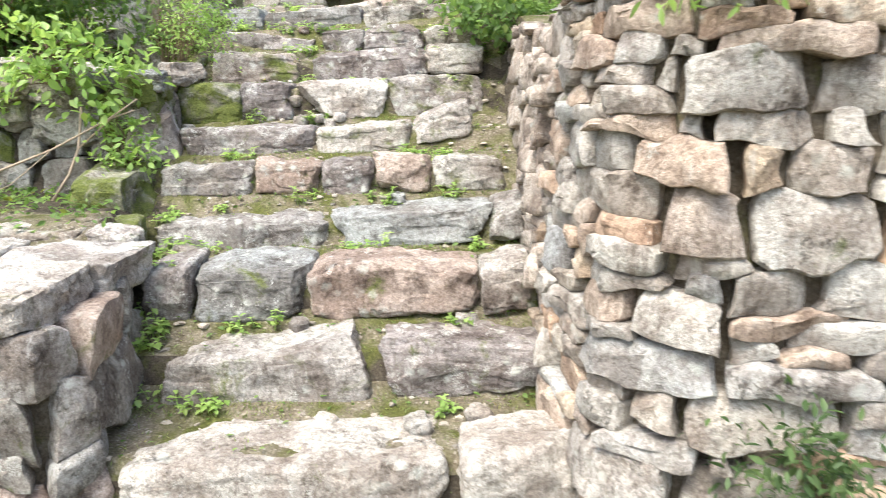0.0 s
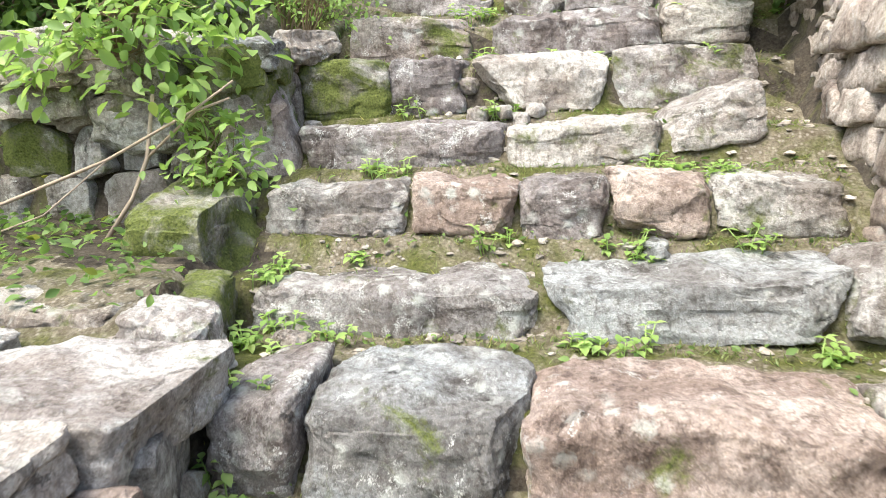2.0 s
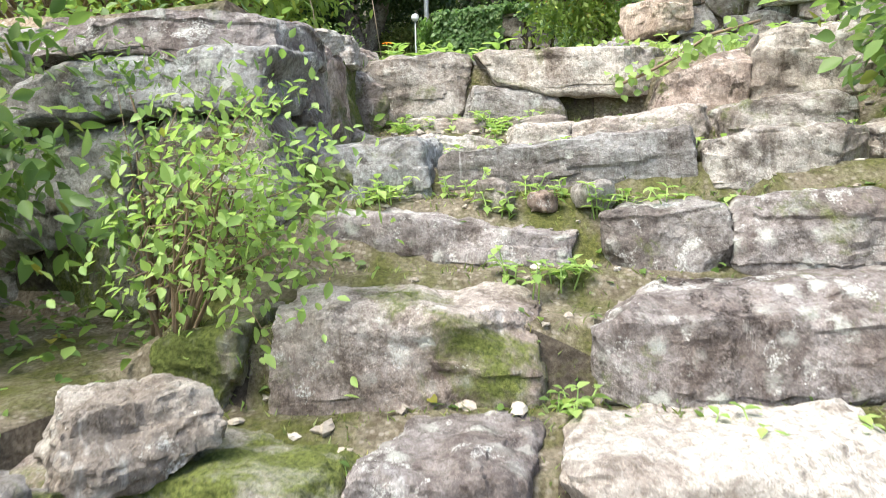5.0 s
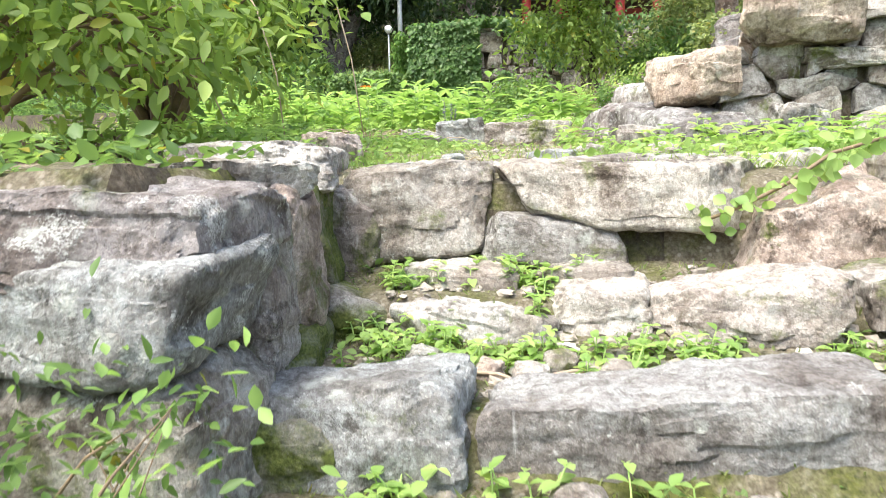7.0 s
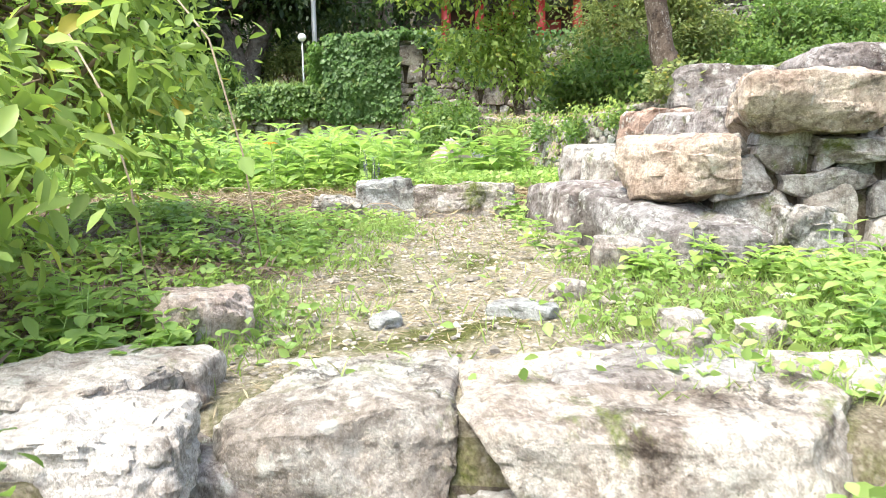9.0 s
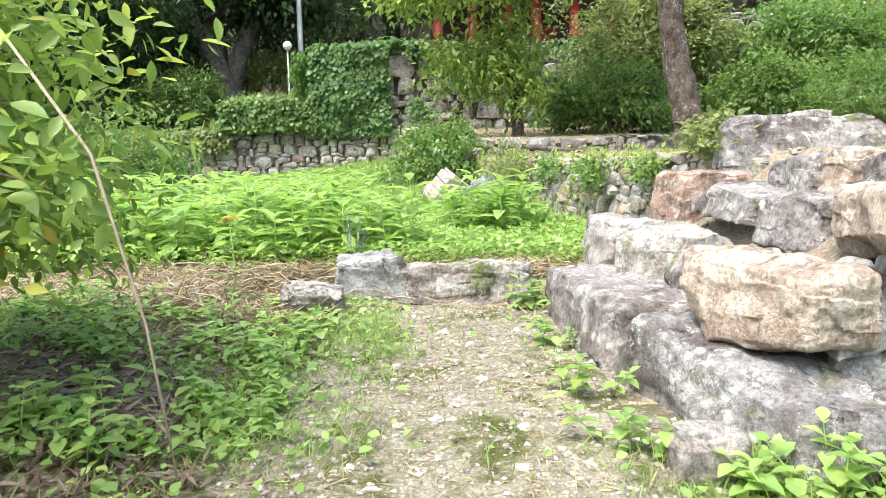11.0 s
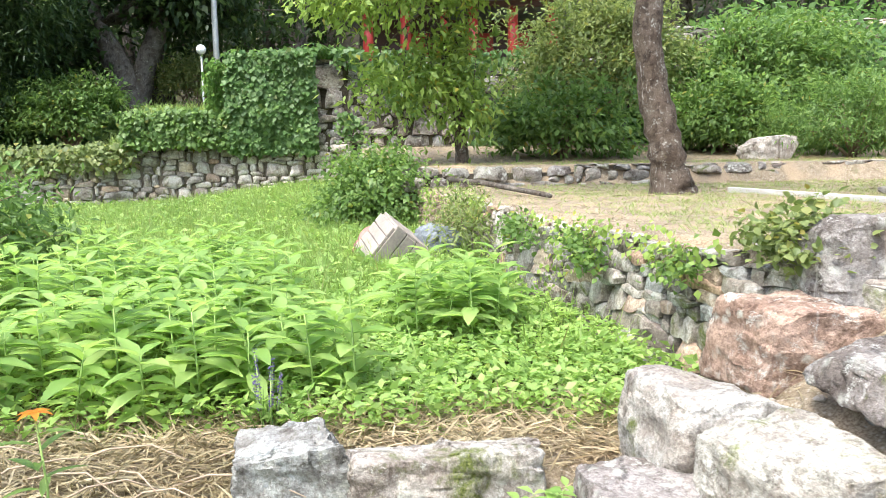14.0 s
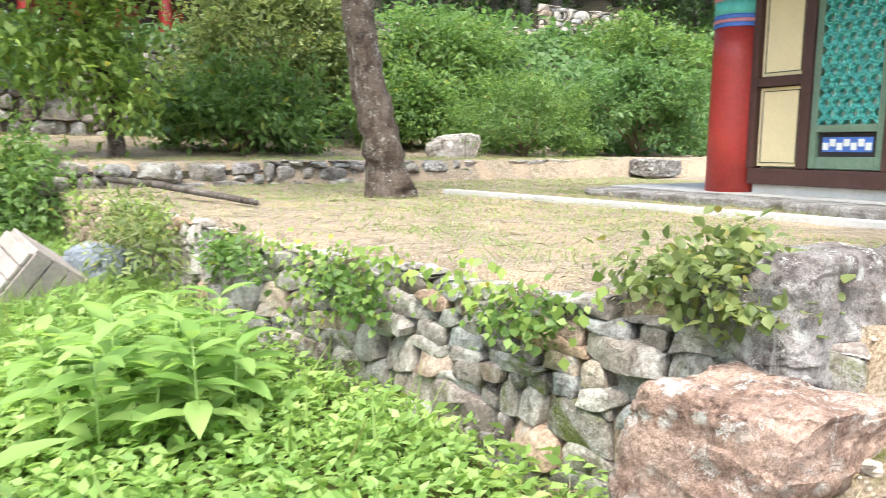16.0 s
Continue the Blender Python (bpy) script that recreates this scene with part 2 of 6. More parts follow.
def leaf_material(name, low, high, odd=(0.3, 0.26, 0.04), odd_share=0.04, through=0.52):
    """Leaves: tone by leaf, light passing through the blade."""
    m, nodes, links, bsdf = nodes_of(name)
    nt = m.node_tree
    geo = nodes.new("ShaderNodeNewGeometry")
    tone = ramp_node(nt, geo.outputs["Random Per Island"], [(0.0, low), (0.55, tuple((a + b) / 2 for a, b in zip(low, high))), (1.0 - odd_share, high), (1.0, odd)])
    patch = noise_node(nt, 1.3, 3, 0.6, geo.outputs["Position"])
    base = mix_node(nt, mask(nt, patch.outputs["Fac"], 0.3, 0.7), mix_node(nt, 1.0, tone.outputs["Color"], (0.72, 0.78, 0.72), "MULTIPLY"), tone.outputs["Color"])
    links.new(base, bsdf.inputs["Base Color"])
    bsdf.inputs["Roughness"].default_value = 0.45
    bsdf.inputs["Specular IOR Level"].default_value = 0.4
    trans = nodes.new("ShaderNodeBsdfTranslucent")
    links.new(mix_node(nt, 1.0, base, (1.15, 1.15, 0.85), "MULTIPLY"), trans.inputs["Color"])
    mixed = nodes.new("ShaderNodeMixShader")
    mixed.inputs[0].default_value = through
    links.new(bsdf.outputs[0], mixed.inputs[1])
    links.new(trans.outputs[0], mixed.inputs[2])
    links.new(mixed.outputs[0], nodes["Material Output"].inputs["Surface"])
    return m


LEAF = leaf_material("leaf_fresh", (0.11, 0.19, 0.05), (0.25, 0.37, 0.105))
LEAF_BRIGHT = leaf_material("leaf_bright", (0.25, 0.39, 0.1), (0.46, 0.6, 0.2), (0.3, 0.36, 0.08))
LEAF_DARK = leaf_material("leaf_dark", (0.065, 0.115, 0.045), (0.17, 0.25, 0.095), (0.1, 0.14, 0.04))
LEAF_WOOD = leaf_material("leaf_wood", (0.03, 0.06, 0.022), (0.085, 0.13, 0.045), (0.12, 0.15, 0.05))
LEAF_IVY = leaf_material("leaf_ivy", (0.1, 0.19, 0.055), (0.21, 0.33, 0.11), (0.16, 0.2, 0.05))
LEAF_YELLOW = leaf_material("leaf_yellow_green", (0.16, 0.21, 0.07), (0.34, 0.38, 0.15), (0.36, 0.3, 0.08), 0.08)
LEAF_SHRUB = leaf_material("leaf_shrub", (0.2, 0.3, 0.065), (0.44, 0.55, 0.15), (0.45, 0.36, 0.05), 0.05)
GRASS = leaf_material("grass_blades", (0.22, 0.32, 0.08), (0.4, 0.5, 0.17), (0.34, 0.32, 0.12), 0.08)
LITTER = leaf_material("brown_litter", (0.11, 0.07, 0.05), (0.33, 0.23, 0.17), (0.2, 0.12, 0.08), 0.1, 0.1)
STRAW = leaf_material("dry_straw", (0.25, 0.18, 0.1), (0.5, 0.4, 0.26), (0.14, 0.09, 0.05), 0.1, 0.1)
BARK = rock_material("bark", [(0.13, 0.105, 0.085), (0.16, 0.13, 0.105)], 0.55, 0.15, 0.55, 2.0)
BARK_GREY = rock_material("bark_grey", [(0.13, 0.12, 0.105), (0.16, 0.145, 0.13)], 0.3, 0.1, 0.5, 1.2)
TWIG = plain("twig", (0.2, 0.14, 0.085), 0.8)
STEM = plain("green_stem", (0.3, 0.42, 0.12), 0.6)


# ---- mesh helpers ----
def unit(a):
    return a / (np.linalg.norm(a, axis=1)[:, None] + 1e-9)


def mesh_from(name, verts, faces, material, smooth=False):
    me = bpy.data.meshes.new(name)
    me.from_pydata([tuple(v) for v in verts], [], faces)
    me.materials.append(material)
    if smooth:
        me.polygons.foreach_set("use_smooth", [True] * len(me.polygons))
    me.update()
    return me


def part(name, data, parent, label="", m=None):
    ob = new(name, data)
    ob.parent = parent
    if m is not None:
        ob.matrix_basis = m
    return tagged(ob, label=label)


def cube_shell(n):
    """The surface of a cube from -1 to 1 as a grid with n faces along an edge."""
    index, verts, faces = {}, [], []

    def vert(p):
        key = tuple(round(c * n) for c in p)
        if key not in index:
            index[key] = len(verts)
            verts.append(p)
        return index[key]

    for axis in range(3):
        for side in (-1, 1):
            for i in range(n):
                for j in range(n):
                    quad = []
                    for a, b in ((i, j), (i + 1, j), (i + 1, j + 1), (i, j + 1)):
                        p = [0, 0, 0]
                        p[axis], p[(axis + 1) % 3], p[(axis + 2) % 3] = side, 2 * a / n - 1, 2 * b / n - 1
                        quad.append(vert(tuple(p)))
                    faces.append(quad if side > 0 else quad[::-1])
    return np.array(verts), faces


SHELLS = {n: cube_shell(n) for n in (2, 8, 14, 20, 30, 36)}


def stone_mesh(name, size, seed, material, n=14, k=5.0, cuts=7, rough=1.0, slant=0.0, deep=0.64):
    """A rough-hewn stone: a rounded block with broken faces and an uneven skin; size in metres."""
    rng = np.random.RandomState(seed)
    p, faces = SHELLS[n]
    p = p.copy()
    p = np.sign(p) * np.abs(p) ** 0.75
    norm = (np.abs(p) ** k).sum(1) ** (1 / k)
    p = p / norm[:, None]
    half = np.array(size) / 2
    for _ in range(cuts):
        d = rng.normal(size=3)
        d /= np.linalg.norm(d)
        reach = np.abs(d).sum() * rng.uniform(deep, 0.84)
        over = np.maximum(p @ d - reach, 0)
        p -= over[:, None] * d
    p[:, 2] += slant * p[:, 0]
    q = p * half
    small = min(size)
    off = Vector(rng.uniform(-50, 50, 3))
    out = q / (np.linalg.norm(q, axis=1)[:, None] + 1e-6)
    move = []
    for v in q:
        w = Vector(v)
        chip = noise.voronoi(w * (1.9 / small) + off)[0]
        shelf = noise.noise(Vector((w.x * 4, w.y * 4, w.z * 15)) + off)
        move.append(min(0.009, 0.04 * small) * (shelf > 0.1) + min(0.01, 0.04 * small) * noise.fractal(w * 14 + off, 0.7, 2.1, 4) + min(0.03, 0.07 * small) * noise.noise(w * (0.9 / small) + off) - min(0.009, 0.05 * small) * (chip[1] - chip[0] < 0.13) + min(0.012, 0.05 * small) * (chip[0] - 0.4) * 2 + 0.011 * noise.noise(w * 17 + off) + 0.007 * noise.noise(w * 45 + off))
    q = q + out * (np.array(move) * rough)[:, None]
    me = mesh_from(name, q, faces, material, True)
    me.set_sharp_from_angle(angle=radians(32))
    return me


def tube(points, radii, sides=6):
    """Verts and faces of a tapered round bar along points."""
    verts, faces = [], []
    pts = [Vector(p) for p in points]
    for i, (p, r) in enumerate(zip(pts, radii)):
        d = (pts[min(i + 1, len(pts) - 1)] - pts[max(i - 1, 0)]).normalized()
        a = d.orthogonal().normalized() if i == 0 else (a - d * a.dot(d)).normalized()
        b = d.cross(a)
        for s in range(sides):
            t = 2 * math.pi * s / sides
            verts.append(p + (a * math.cos(t) + b * math.sin(t)) * r)
        if i:
            o = (i - 1) * sides
            for s in range(sides):
                e = (s + 1) % sides
                faces.append((o + s, o + e, o + sides + e, o + sides + s))
    faces.append(tuple(range(sides))[::-1])
    faces.append(tuple(len(verts) - sides + s for s in range(sides)))
    return verts, faces


def tubes_mesh(name, runs, material, sides=6):
    verts, faces = [], []
    for points, radii in runs:
        v, f = tube(points, radii, sides)
        o = len(verts)
        verts += v
        faces += [tuple(i + o for i in q) for q in f]
    return mesh_from(name, verts, faces, material, True)


def box(name, size, at, material, parent=None, label="", bevel=0.01, turn=0.0):
    bm = bmesh.new()
    bmesh.ops.create_cube(bm, size=1.0)
    for v in bm.verts:
        v.co = Vector(v.co[i] * size[i] for i in range(3))
    if bevel:
        bmesh.ops.bevel(bm, geom=bm.edges[:], offset=min(bevel, min(size) * 0.4), segments=2, affect="EDGES", profile=0.6)
    me = bpy.data.meshes.new(name)
    bm.to_mesh(me)
    bm.free()
    me.materials.append(material)
    ob = new(name, me)
    ob.parent = parent
    ob.matrix_basis = pose(*at, 0, 0, turn)
    return tagged(ob, label=label)


# ---- the lie of the land ----
RISERS = (2.2, 2.7, 3.03, 3.62, 4.0, 4.31, 4.8, 5.15, 5.5, 5.72, 6.35, 6.72)
FEET = (0.03, 0.28, 0.52, 0.71, 0.93, 1.13, 1.31, 1.54, 1.77, 1.93, 2.05, 2.18)
TOPS = (0.27, 0.47, 0.72, 0.86, 1.09, 1.27, 1.52, 1.72, 1.88, 2.04, 2.16, 2.44)


def between(v, a, b):
    """0 below a, 1 above b, smooth between."""
    t = min(1.0, max(0.0, (v - a) / (b - a)))
    return t * t * (3 - 2 * t)


def left_edge(y):
    return float(np.interp(y, (1.5, 2.2, 3.0, 4.0, 5.0, 6.0, 6.9), (-1.15, -1.2, -1.36, -1.6, -1.75, -1.72, -1.95)))


def terrace_edge(y):
    return float(np.interp(y, (10.6, 11.1, 12.5, 13.4, 16.0, 18.5, 24.5), (0.15, -0.1, -0.36, -0.6, -0.85, -1.4, -2.6)))


def stair_height(x, y):
    skew = 0.17 * between(y, 4.3, 4.9) * (1 - between(y, 5.3, 5.9))
    v = y - skew * (x + 0.75)
    z = 0.0
    for r, top, foot in zip(RISERS, TOPS, FEET):
        z += (max(foot, z) - z) * between(v, r - 0.12, r + 0.01)
        z += (top - 0.02 - z) * between(v, r + 0.05, r + 0.13)
    return z


def ground(x, y):
    wob = 0.018 * noise.noise(Vector((x * 2.2, y * 2.2, 0))) + 0.01 * noise.noise(Vector((x * 6.5, y * 6.5, 3)))
    low = stair_height(x, y)
    lf = 0.8 * between(y, 2.22, 2.34) + 0.12 * between(y, 3.0, 3.4) + 0.7 * between(y, 4.27, 4.39) + 0.88 * between(y, 5.52, 5.64)
    lf -= 0.45 * between(-x, 2.7, 3.4) * (1 - between(y, 4.3, 6.0))
    rt = 1.8 * between(y, 2.02, 2.14) + 0.2 * between(y, 4.0, 5.6) + 0.5 * between(y, 5.5, 7.2)
    z = low
    e = left_edge(y)
    z += (lf - z) * between(e - x, 0.05, 0.14)
    edge = 0.47 + 0.45 * (1 - between(y, 1.8, 2.3))
    if y < 5.6:
        z += (rt - z) * between(x, edge, edge + 0.1)
    else:
        z += (rt - z) * between(x, -0.25, 0.5)
    terr = 2.45 + 0.045 * (min(y, 9.0) - 6.8) + 0.01 * max(0.0, y - 9.0) + 0.1 * between(x, 0.2, 2.5) + 0.08 * between(-x, 2.2, 3.2)
    z += (terr - z) * between(y, 6.82, 7.0)
    if y > 8.3:
        flight = min(3.38, 2.42 + max(0.0, x + 0.9) * 0.8)
        z += (max(terr, flight) - z) * between(y, 8.74, 8.86)
    if y > 10.2:
        field = 2.66 + 0.004 * (min(y, 26) - 10.7)
        field += (2.9 - field) * between(-x, 9, 14) * 0.3 + 0.42 * between(x, -7.5, -2.8) * between(y, 17, 24)
        far = 3.38 + 0.3 * between(y, 18.45, 18.6) + 0.35 * between(y, 19.5, 24.4)
        z += (field - z) * between(y, 10.55, 10.8) * between(terrace_edge(y) - x, -0.3, 0.0)
        up = between(x - terrace_edge(y), 0.03, 0.13) * between(y, 10.45, 10.6)
        z += (far - z) * up
        back = 4.1 + 0.65 * between(x, -7.5, -7.4) + 1.2 * between(x, -5.25, -5.1)
        z += (back - z) * between(y, 24.58, 24.72)
    if y > 19 and x > 5:
        z += (3.7 + 3.4 * between(y, 21, 28) - z) * between(x, 5, 8)
    hill = max(0.0, y - 36) * 0.4 + max(0.0, abs(x + 1) - 22) * 0.35
    z += min(hill, 45.0)
    return z + wob * (0.6 if -1.8 < x < 0.5 and y < 7 else 1.0)


def grid_lines(stops):
    out = []
    for a, b, step in stops:
        out += list(np.arange(a, b - 1e-6, step))
    return out + [stops[-1][1]]


gx = grid_lines([(-400, -60, 40), (-60, -14, 3), (-14, -3.4, 0.3), (-3.4, 1.6, 0.06), (1.6, 12, 0.26), (12, 60, 3), (60, 400, 40)])
gy = grid_lines([(-400, -40, 40), (-40, -4, 3), (-4, 1.9, 0.25), (1.9, 7.1, 0.04), (7.1, 12.0, 0.07), (12, 26, 0.14), (26, 60, 1.7), (60, 400, 40)])
nx = len(gx)
gverts = [(x, y, ground(x, y)) for y in gy for x in gx]
gfaces = [(j * nx + i, j * nx + i + 1, j * nx + nx + i + 1, j * nx + nx + i) for j in range(len(gy) - 1) for i in range(nx - 1)]
ground_mesh = mesh_from("ground", gverts, gfaces, SOIL, True)
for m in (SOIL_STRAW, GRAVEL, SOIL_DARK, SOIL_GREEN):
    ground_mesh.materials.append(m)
slots = np.zeros(len(gfaces), dtype=np.int32)
for f, (a, b, c, d) in enumerate(gfaces):
    x, y = (gverts[a][0] + gverts[c][0]) / 2, (gverts[a][1] + gverts[c][1]) / 2
    zs = [gverts[v][2] for v in (a, b, c, d)]
    side = 0.12 * noise.noise(Vector((x * 3, y * 3, 0)))
    # Dark earth on steep faces; past y 27 it backs the dark wood.
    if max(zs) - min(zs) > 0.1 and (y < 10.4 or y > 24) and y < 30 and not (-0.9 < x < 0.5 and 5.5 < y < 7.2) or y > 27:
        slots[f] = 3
    elif 6.85 < y < 10.4 and -2.2 + side < x < -1.0 + side:
        slots[f] = 2
    elif 3.35 < y < 4.6 and -3 < x < left_edge(y) + 0.08 + side and y > 3.6 + 2 * side:
        slots[f] = 3
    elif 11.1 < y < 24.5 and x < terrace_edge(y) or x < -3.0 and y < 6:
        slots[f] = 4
    elif y > 10.4 or x < -2.3 and y > 4 or y > 8.85 and x > -0.95:
        slots[f] = 1
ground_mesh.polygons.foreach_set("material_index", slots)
tagged(new("ground", ground_mesh), "earthen ground with moss, straw, gravel path and terraces", "ground", kind="structure")


# ---- stones of the stair ----
stairs = tagged(new("stone_stairs"), "old stair of rough mossy stone blocks between rubble walls", "stairs", kind="structure")


def hewn_mesh(left, right, low, high, front, depth, seed, material, n=36, k=9.0, wave=0.02, cuts=6, batter=0.03):
    """A weathered block whose four front corners are given: left and right as (x below, x above), low and high as (z left, z right), front as (y left, y right)."""
    rng = np.random.RandomState(seed)
    p, faces = SHELLS[n]
    p = np.sign(p) * np.abs(p) ** 0.75
    p = p / ((np.abs(p) ** k).sum(1) ** (1 / k))[:, None]
    for _ in range(cuts):
        d = rng.normal(size=3)
        d /= np.linalg.norm(d)
        over = np.maximum(p @ d - np.abs(d).sum() * rng.uniform(0.68, 0.86), 0)
        p = p - over[:, None] * d
    u, d, w = ((p + 1) / 2).T
    x = (left[0] + (left[1] - left[0]) * w) * (1 - u) + (right[0] + (right[1] - right[0]) * w) * u
    z = (low[0] * (1 - u) + low[1] * u) * (1 - w) + (high[0] * (1 - u) + high[1] * u) * w
    y = front[0] * (1 - u) + front[1] * u + depth * d + batter * w * (1 - d)
    off = Vector(rng.uniform(-50, 50, 3))
    out = unit(p * (1.0, 0.8, 1.0))
    q = np.stack([x, y, z], 1)
    move = []
    for v in q:
        c = Vector(v)
        chip = noise.voronoi(c * 7.5 + off)[0]
        shelf = noise.noise(Vector((c.x * 4, c.y * 4, c.z * 17)) + off)
        move.append(wave * noise.noise(c * 3.6 + off) + 0.8 * wave * noise.noise(c * 8.3 + off) + 0.007 * (shelf > 0.12) + 0.014 * (chip[0] - 0.35) + 0.011 * noise.fractal(c * 16 + off, 0.7, 2.1, 4))
    q = q + out * np.array(move)[:, None]
    at = q.mean(0)
    me = mesh_from("stone", q - at, faces, material, True)
    me.set_sharp_from_angle(angle=radians(30))
    return me, Matrix.Translation(at)


stone_count = 10


def step(front, depth, *stones):
    """One step's row of blocks: (left, right, low, high, material[, own front])."""
    global stone_count
    for left, right, low, high, mat, *own in stones:
        stone_count += 1
        y = own[0] if own else (front, front)
        me, m = hewn_mesh(left, right, low, high, y, depth, stone_count, mat)
        part("stone", me, stairs, m=m)


step(2.2, 0.44, ((-1.14, -1.12), (0.02, 0.0), (-0.12, -0.12), (0.25, 0.27), ROCK_PALE), ((0.06, 0.05), (0.58, 0.52), (-0.1, -0.1), (0.3, 0.34), ROCK_PALE, (2.14, 2.2)), ((0.6, 0.62), (0.92, 0.9), (-0.1, -0.1), (0.14, 0.16), ROCK, (2.15, 2.2)))
step(2.7, 0.34, ((-1.17, -1.12), (-0.28, -0.31), (0.2, 0.22), (0.44, 0.52), ROCK), ((-0.2, -0.27), (0.46, 0.44), (0.27, 0.33), (0.53, 0.47), ROCK_DARK))
step(3.02, 0.42, ((-1.32, -1.32), (-1.14, -1.1), (0.46, 0.45), (0.72, 0.77), ROCK_DARK), ((-1.08, -1.09), (-0.59, -0.58), (0.52, 0.48), (0.74, 0.76), ROCK_BLUE), ((-0.58, -0.58), (0.14, 0.16), (0.5, 0.54), (0.75, 0.74), ROCK_PINK), ((0.17, 0.17), (0.42, 0.4), (0.5, 0.5), (0.73, 0.75), ROCK_MOSSY))
step(3.62, 0.4, ((-1.48, -1.46), (-0.62, -0.62), (0.64, 0.64), (0.83, 0.87), ROCK_DARK), ((-0.48, -0.6), (0.12, 0.27), (0.67, 0.69), (0.89, 0.91), ROCK_BLUE), ((0.24, 0.27), (0.44, 0.4), (0.72, 0.75), (0.9, 0.95), ROCK))
step(4.0, 0.3, ((-1.58, -1.56), (-1.07, -1.07), (0.85, 0.84), (1.08, 1.11), ROCK), ((-1.03, -1.05), (-0.68, -0.68), (0.94, 0.93), (1.12, 1.09), ROCK_PINK), ((-0.96, -0.95), (-0.76, -0.74), (0.87, 0.87), (0.95, 0.95), ROCK_PINK, (4.01, 4.01)), ((-0.66, -0.68), (-0.4, -0.4), (0.89, 0.89), (1.11, 1.11), ROCK_DARK), ((-0.34, -0.39), (-0.07, -0.06), (0.92, 0.93), (1.14, 1.12), ROCK_PINK), ((-0.04, -0.05), (0.36, 0.34), (0.93, 0.93), (1.13, 1.1), ROCK_MOSSY, (4.02, 4.05)))
step(4.31, 0.42, ((-1.52, -1.55), (-0.75, -0.76), (1.1, 1.08), (1.27, 1.28), ROCK_DARK), ((-0.72, -0.74), (-0.2, -0.18), (1.1, 1.13), (1.26, 1.3), ROCK, (4.31, 4.36)), ((-0.18, -0.19), (0.2, 0.16), (1.14, 1.22), (1.3, 1.43), ROCK, (4.36, 4.42)))
step(4.72, 0.36, ((-1.65, -1.66), (-1.29, -1.29), (1.25, 1.26), (1.52, 1.54), ROCK_GREEN, (4.66, 4.71)), ((-1.28, -1.28), (-0.97, -0.97), (1.26, 1.28), (1.54, 1.54), ROCK_DARK, (4.71, 4.78)), ((-0.72, -0.95), (-0.42, -0.35), (1.28, 1.25), (1.53, 1.57), ROCK_PALE, (4.78, 4.9)), ((-0.32, -0.34), (0.28, 0.26), (1.27, 1.27), (1.57, 1.58), ROCK_MOSSY, (4.92, 5.0)))
step(5.1, 0.38, ((-1.8, -1.8), (-1.6, -1.6), (1.5, 1.5), (1.69, 1.72), ROCK_GREEN, (5.0, 5.02)), ((-1.56, -1.61), (-0.97, -0.99), (1.5, 1.52), (1.75, 1.73), ROCK_MOSSY, (5.02, 5.12)), ((-0.87, -0.88), (-0.09, -0.11), (1.5, 1.56), (1.74, 1.78), ROCK_DARK, (5.14, 5.28)), ((-0.07, -0.1), (0.3, 0.3), (1.58, 1.6), (1.79, 1.8), ROCK, (5.3, 5.3)))
step(5.5, 0.26, ((-1.58, -1.6), (-0.93, -0.93), (1.74, 1.72), (1.91, 1.88), ROCK_DARK), ((-0.84, -0.87), (-0.54, -0.55), (1.73, 1.75), (1.91, 1.93), ROCK_DARK), ((-0.53, -0.54), (-0.12, -0.15), (1.75, 1.77), (1.93, 1.95), ROCK_DARK), ((-0.11, -0.12), (0.24, 0.22), (1.78, 1.78), (1.94, 1.97), ROCK, (5.56, 5.62)))
step(5.72, 0.3, ((-1.78, -1.82), (-1.34, -1.36), (1.89, 1.89), (2.09, 2.11), ROCK_BLUE), ((-1.3, -1.31), (-0.6, -0.62), (1.92, 1.96), (2.06, 2.12), GRANITE, (5.73, 5.78)), ((-0.56, -0.57), (-0.14, -0.14), (1.9, 1.93), (2.1, 2.12), ROCK_MOSSY, (5.78, 5.84)), ((-0.12, -0.12), (0.36, 0.36), (1.94, 1.97), (2.12, 2.17), ROCK, (5.84, 5.94)))
step(6.33, 0.32, ((-1.6, -1.63), (-1.18, -1.2), (2.0, 1.98), (2.13, 2.12), ROCK_PALE), ((-1.2, -1.21), (-0.94, -0.97), (2.02, 2.02), (2.16, 2.17), ROCK_PALE, (6.4, 6.38)), ((-0.93, -0.97), (-0.48, -0.5), (2.01, 2.04), (2.16, 2.22), ROCK), ((-0.45, -0.46), (0.02, 0.0), (2.05, 2.06), (2.22, 2.25), ROCK_MOSSY, (6.36, 6.42)))
step(6.72, 0.56, ((-1.82, -1.88), (-1.42, -1.4), (2.18, 2.22), (2.47, 2.49), ROCK), ((-1.39, -1.39), (-0.66, -0.58), (2.32, 2.27), (2.49, 2.48), ROCK), ((-1.47, -1.47), (-0.98, -1.02), (2.14, 2.14), (2.36, 2.28), ROCK, (6.69, 6.7)), ((-0.7, -0.62), (-0.3, -0.28), (2.14, 2.16), (2.36, 2.47), ROCK_PINK, (6.6, 6.62)), ((-0.3, -0.28), (0.16, 0.12), (2.14, 2.2), (2.5, 2.52), ROCK, (6.6, 6.66)))

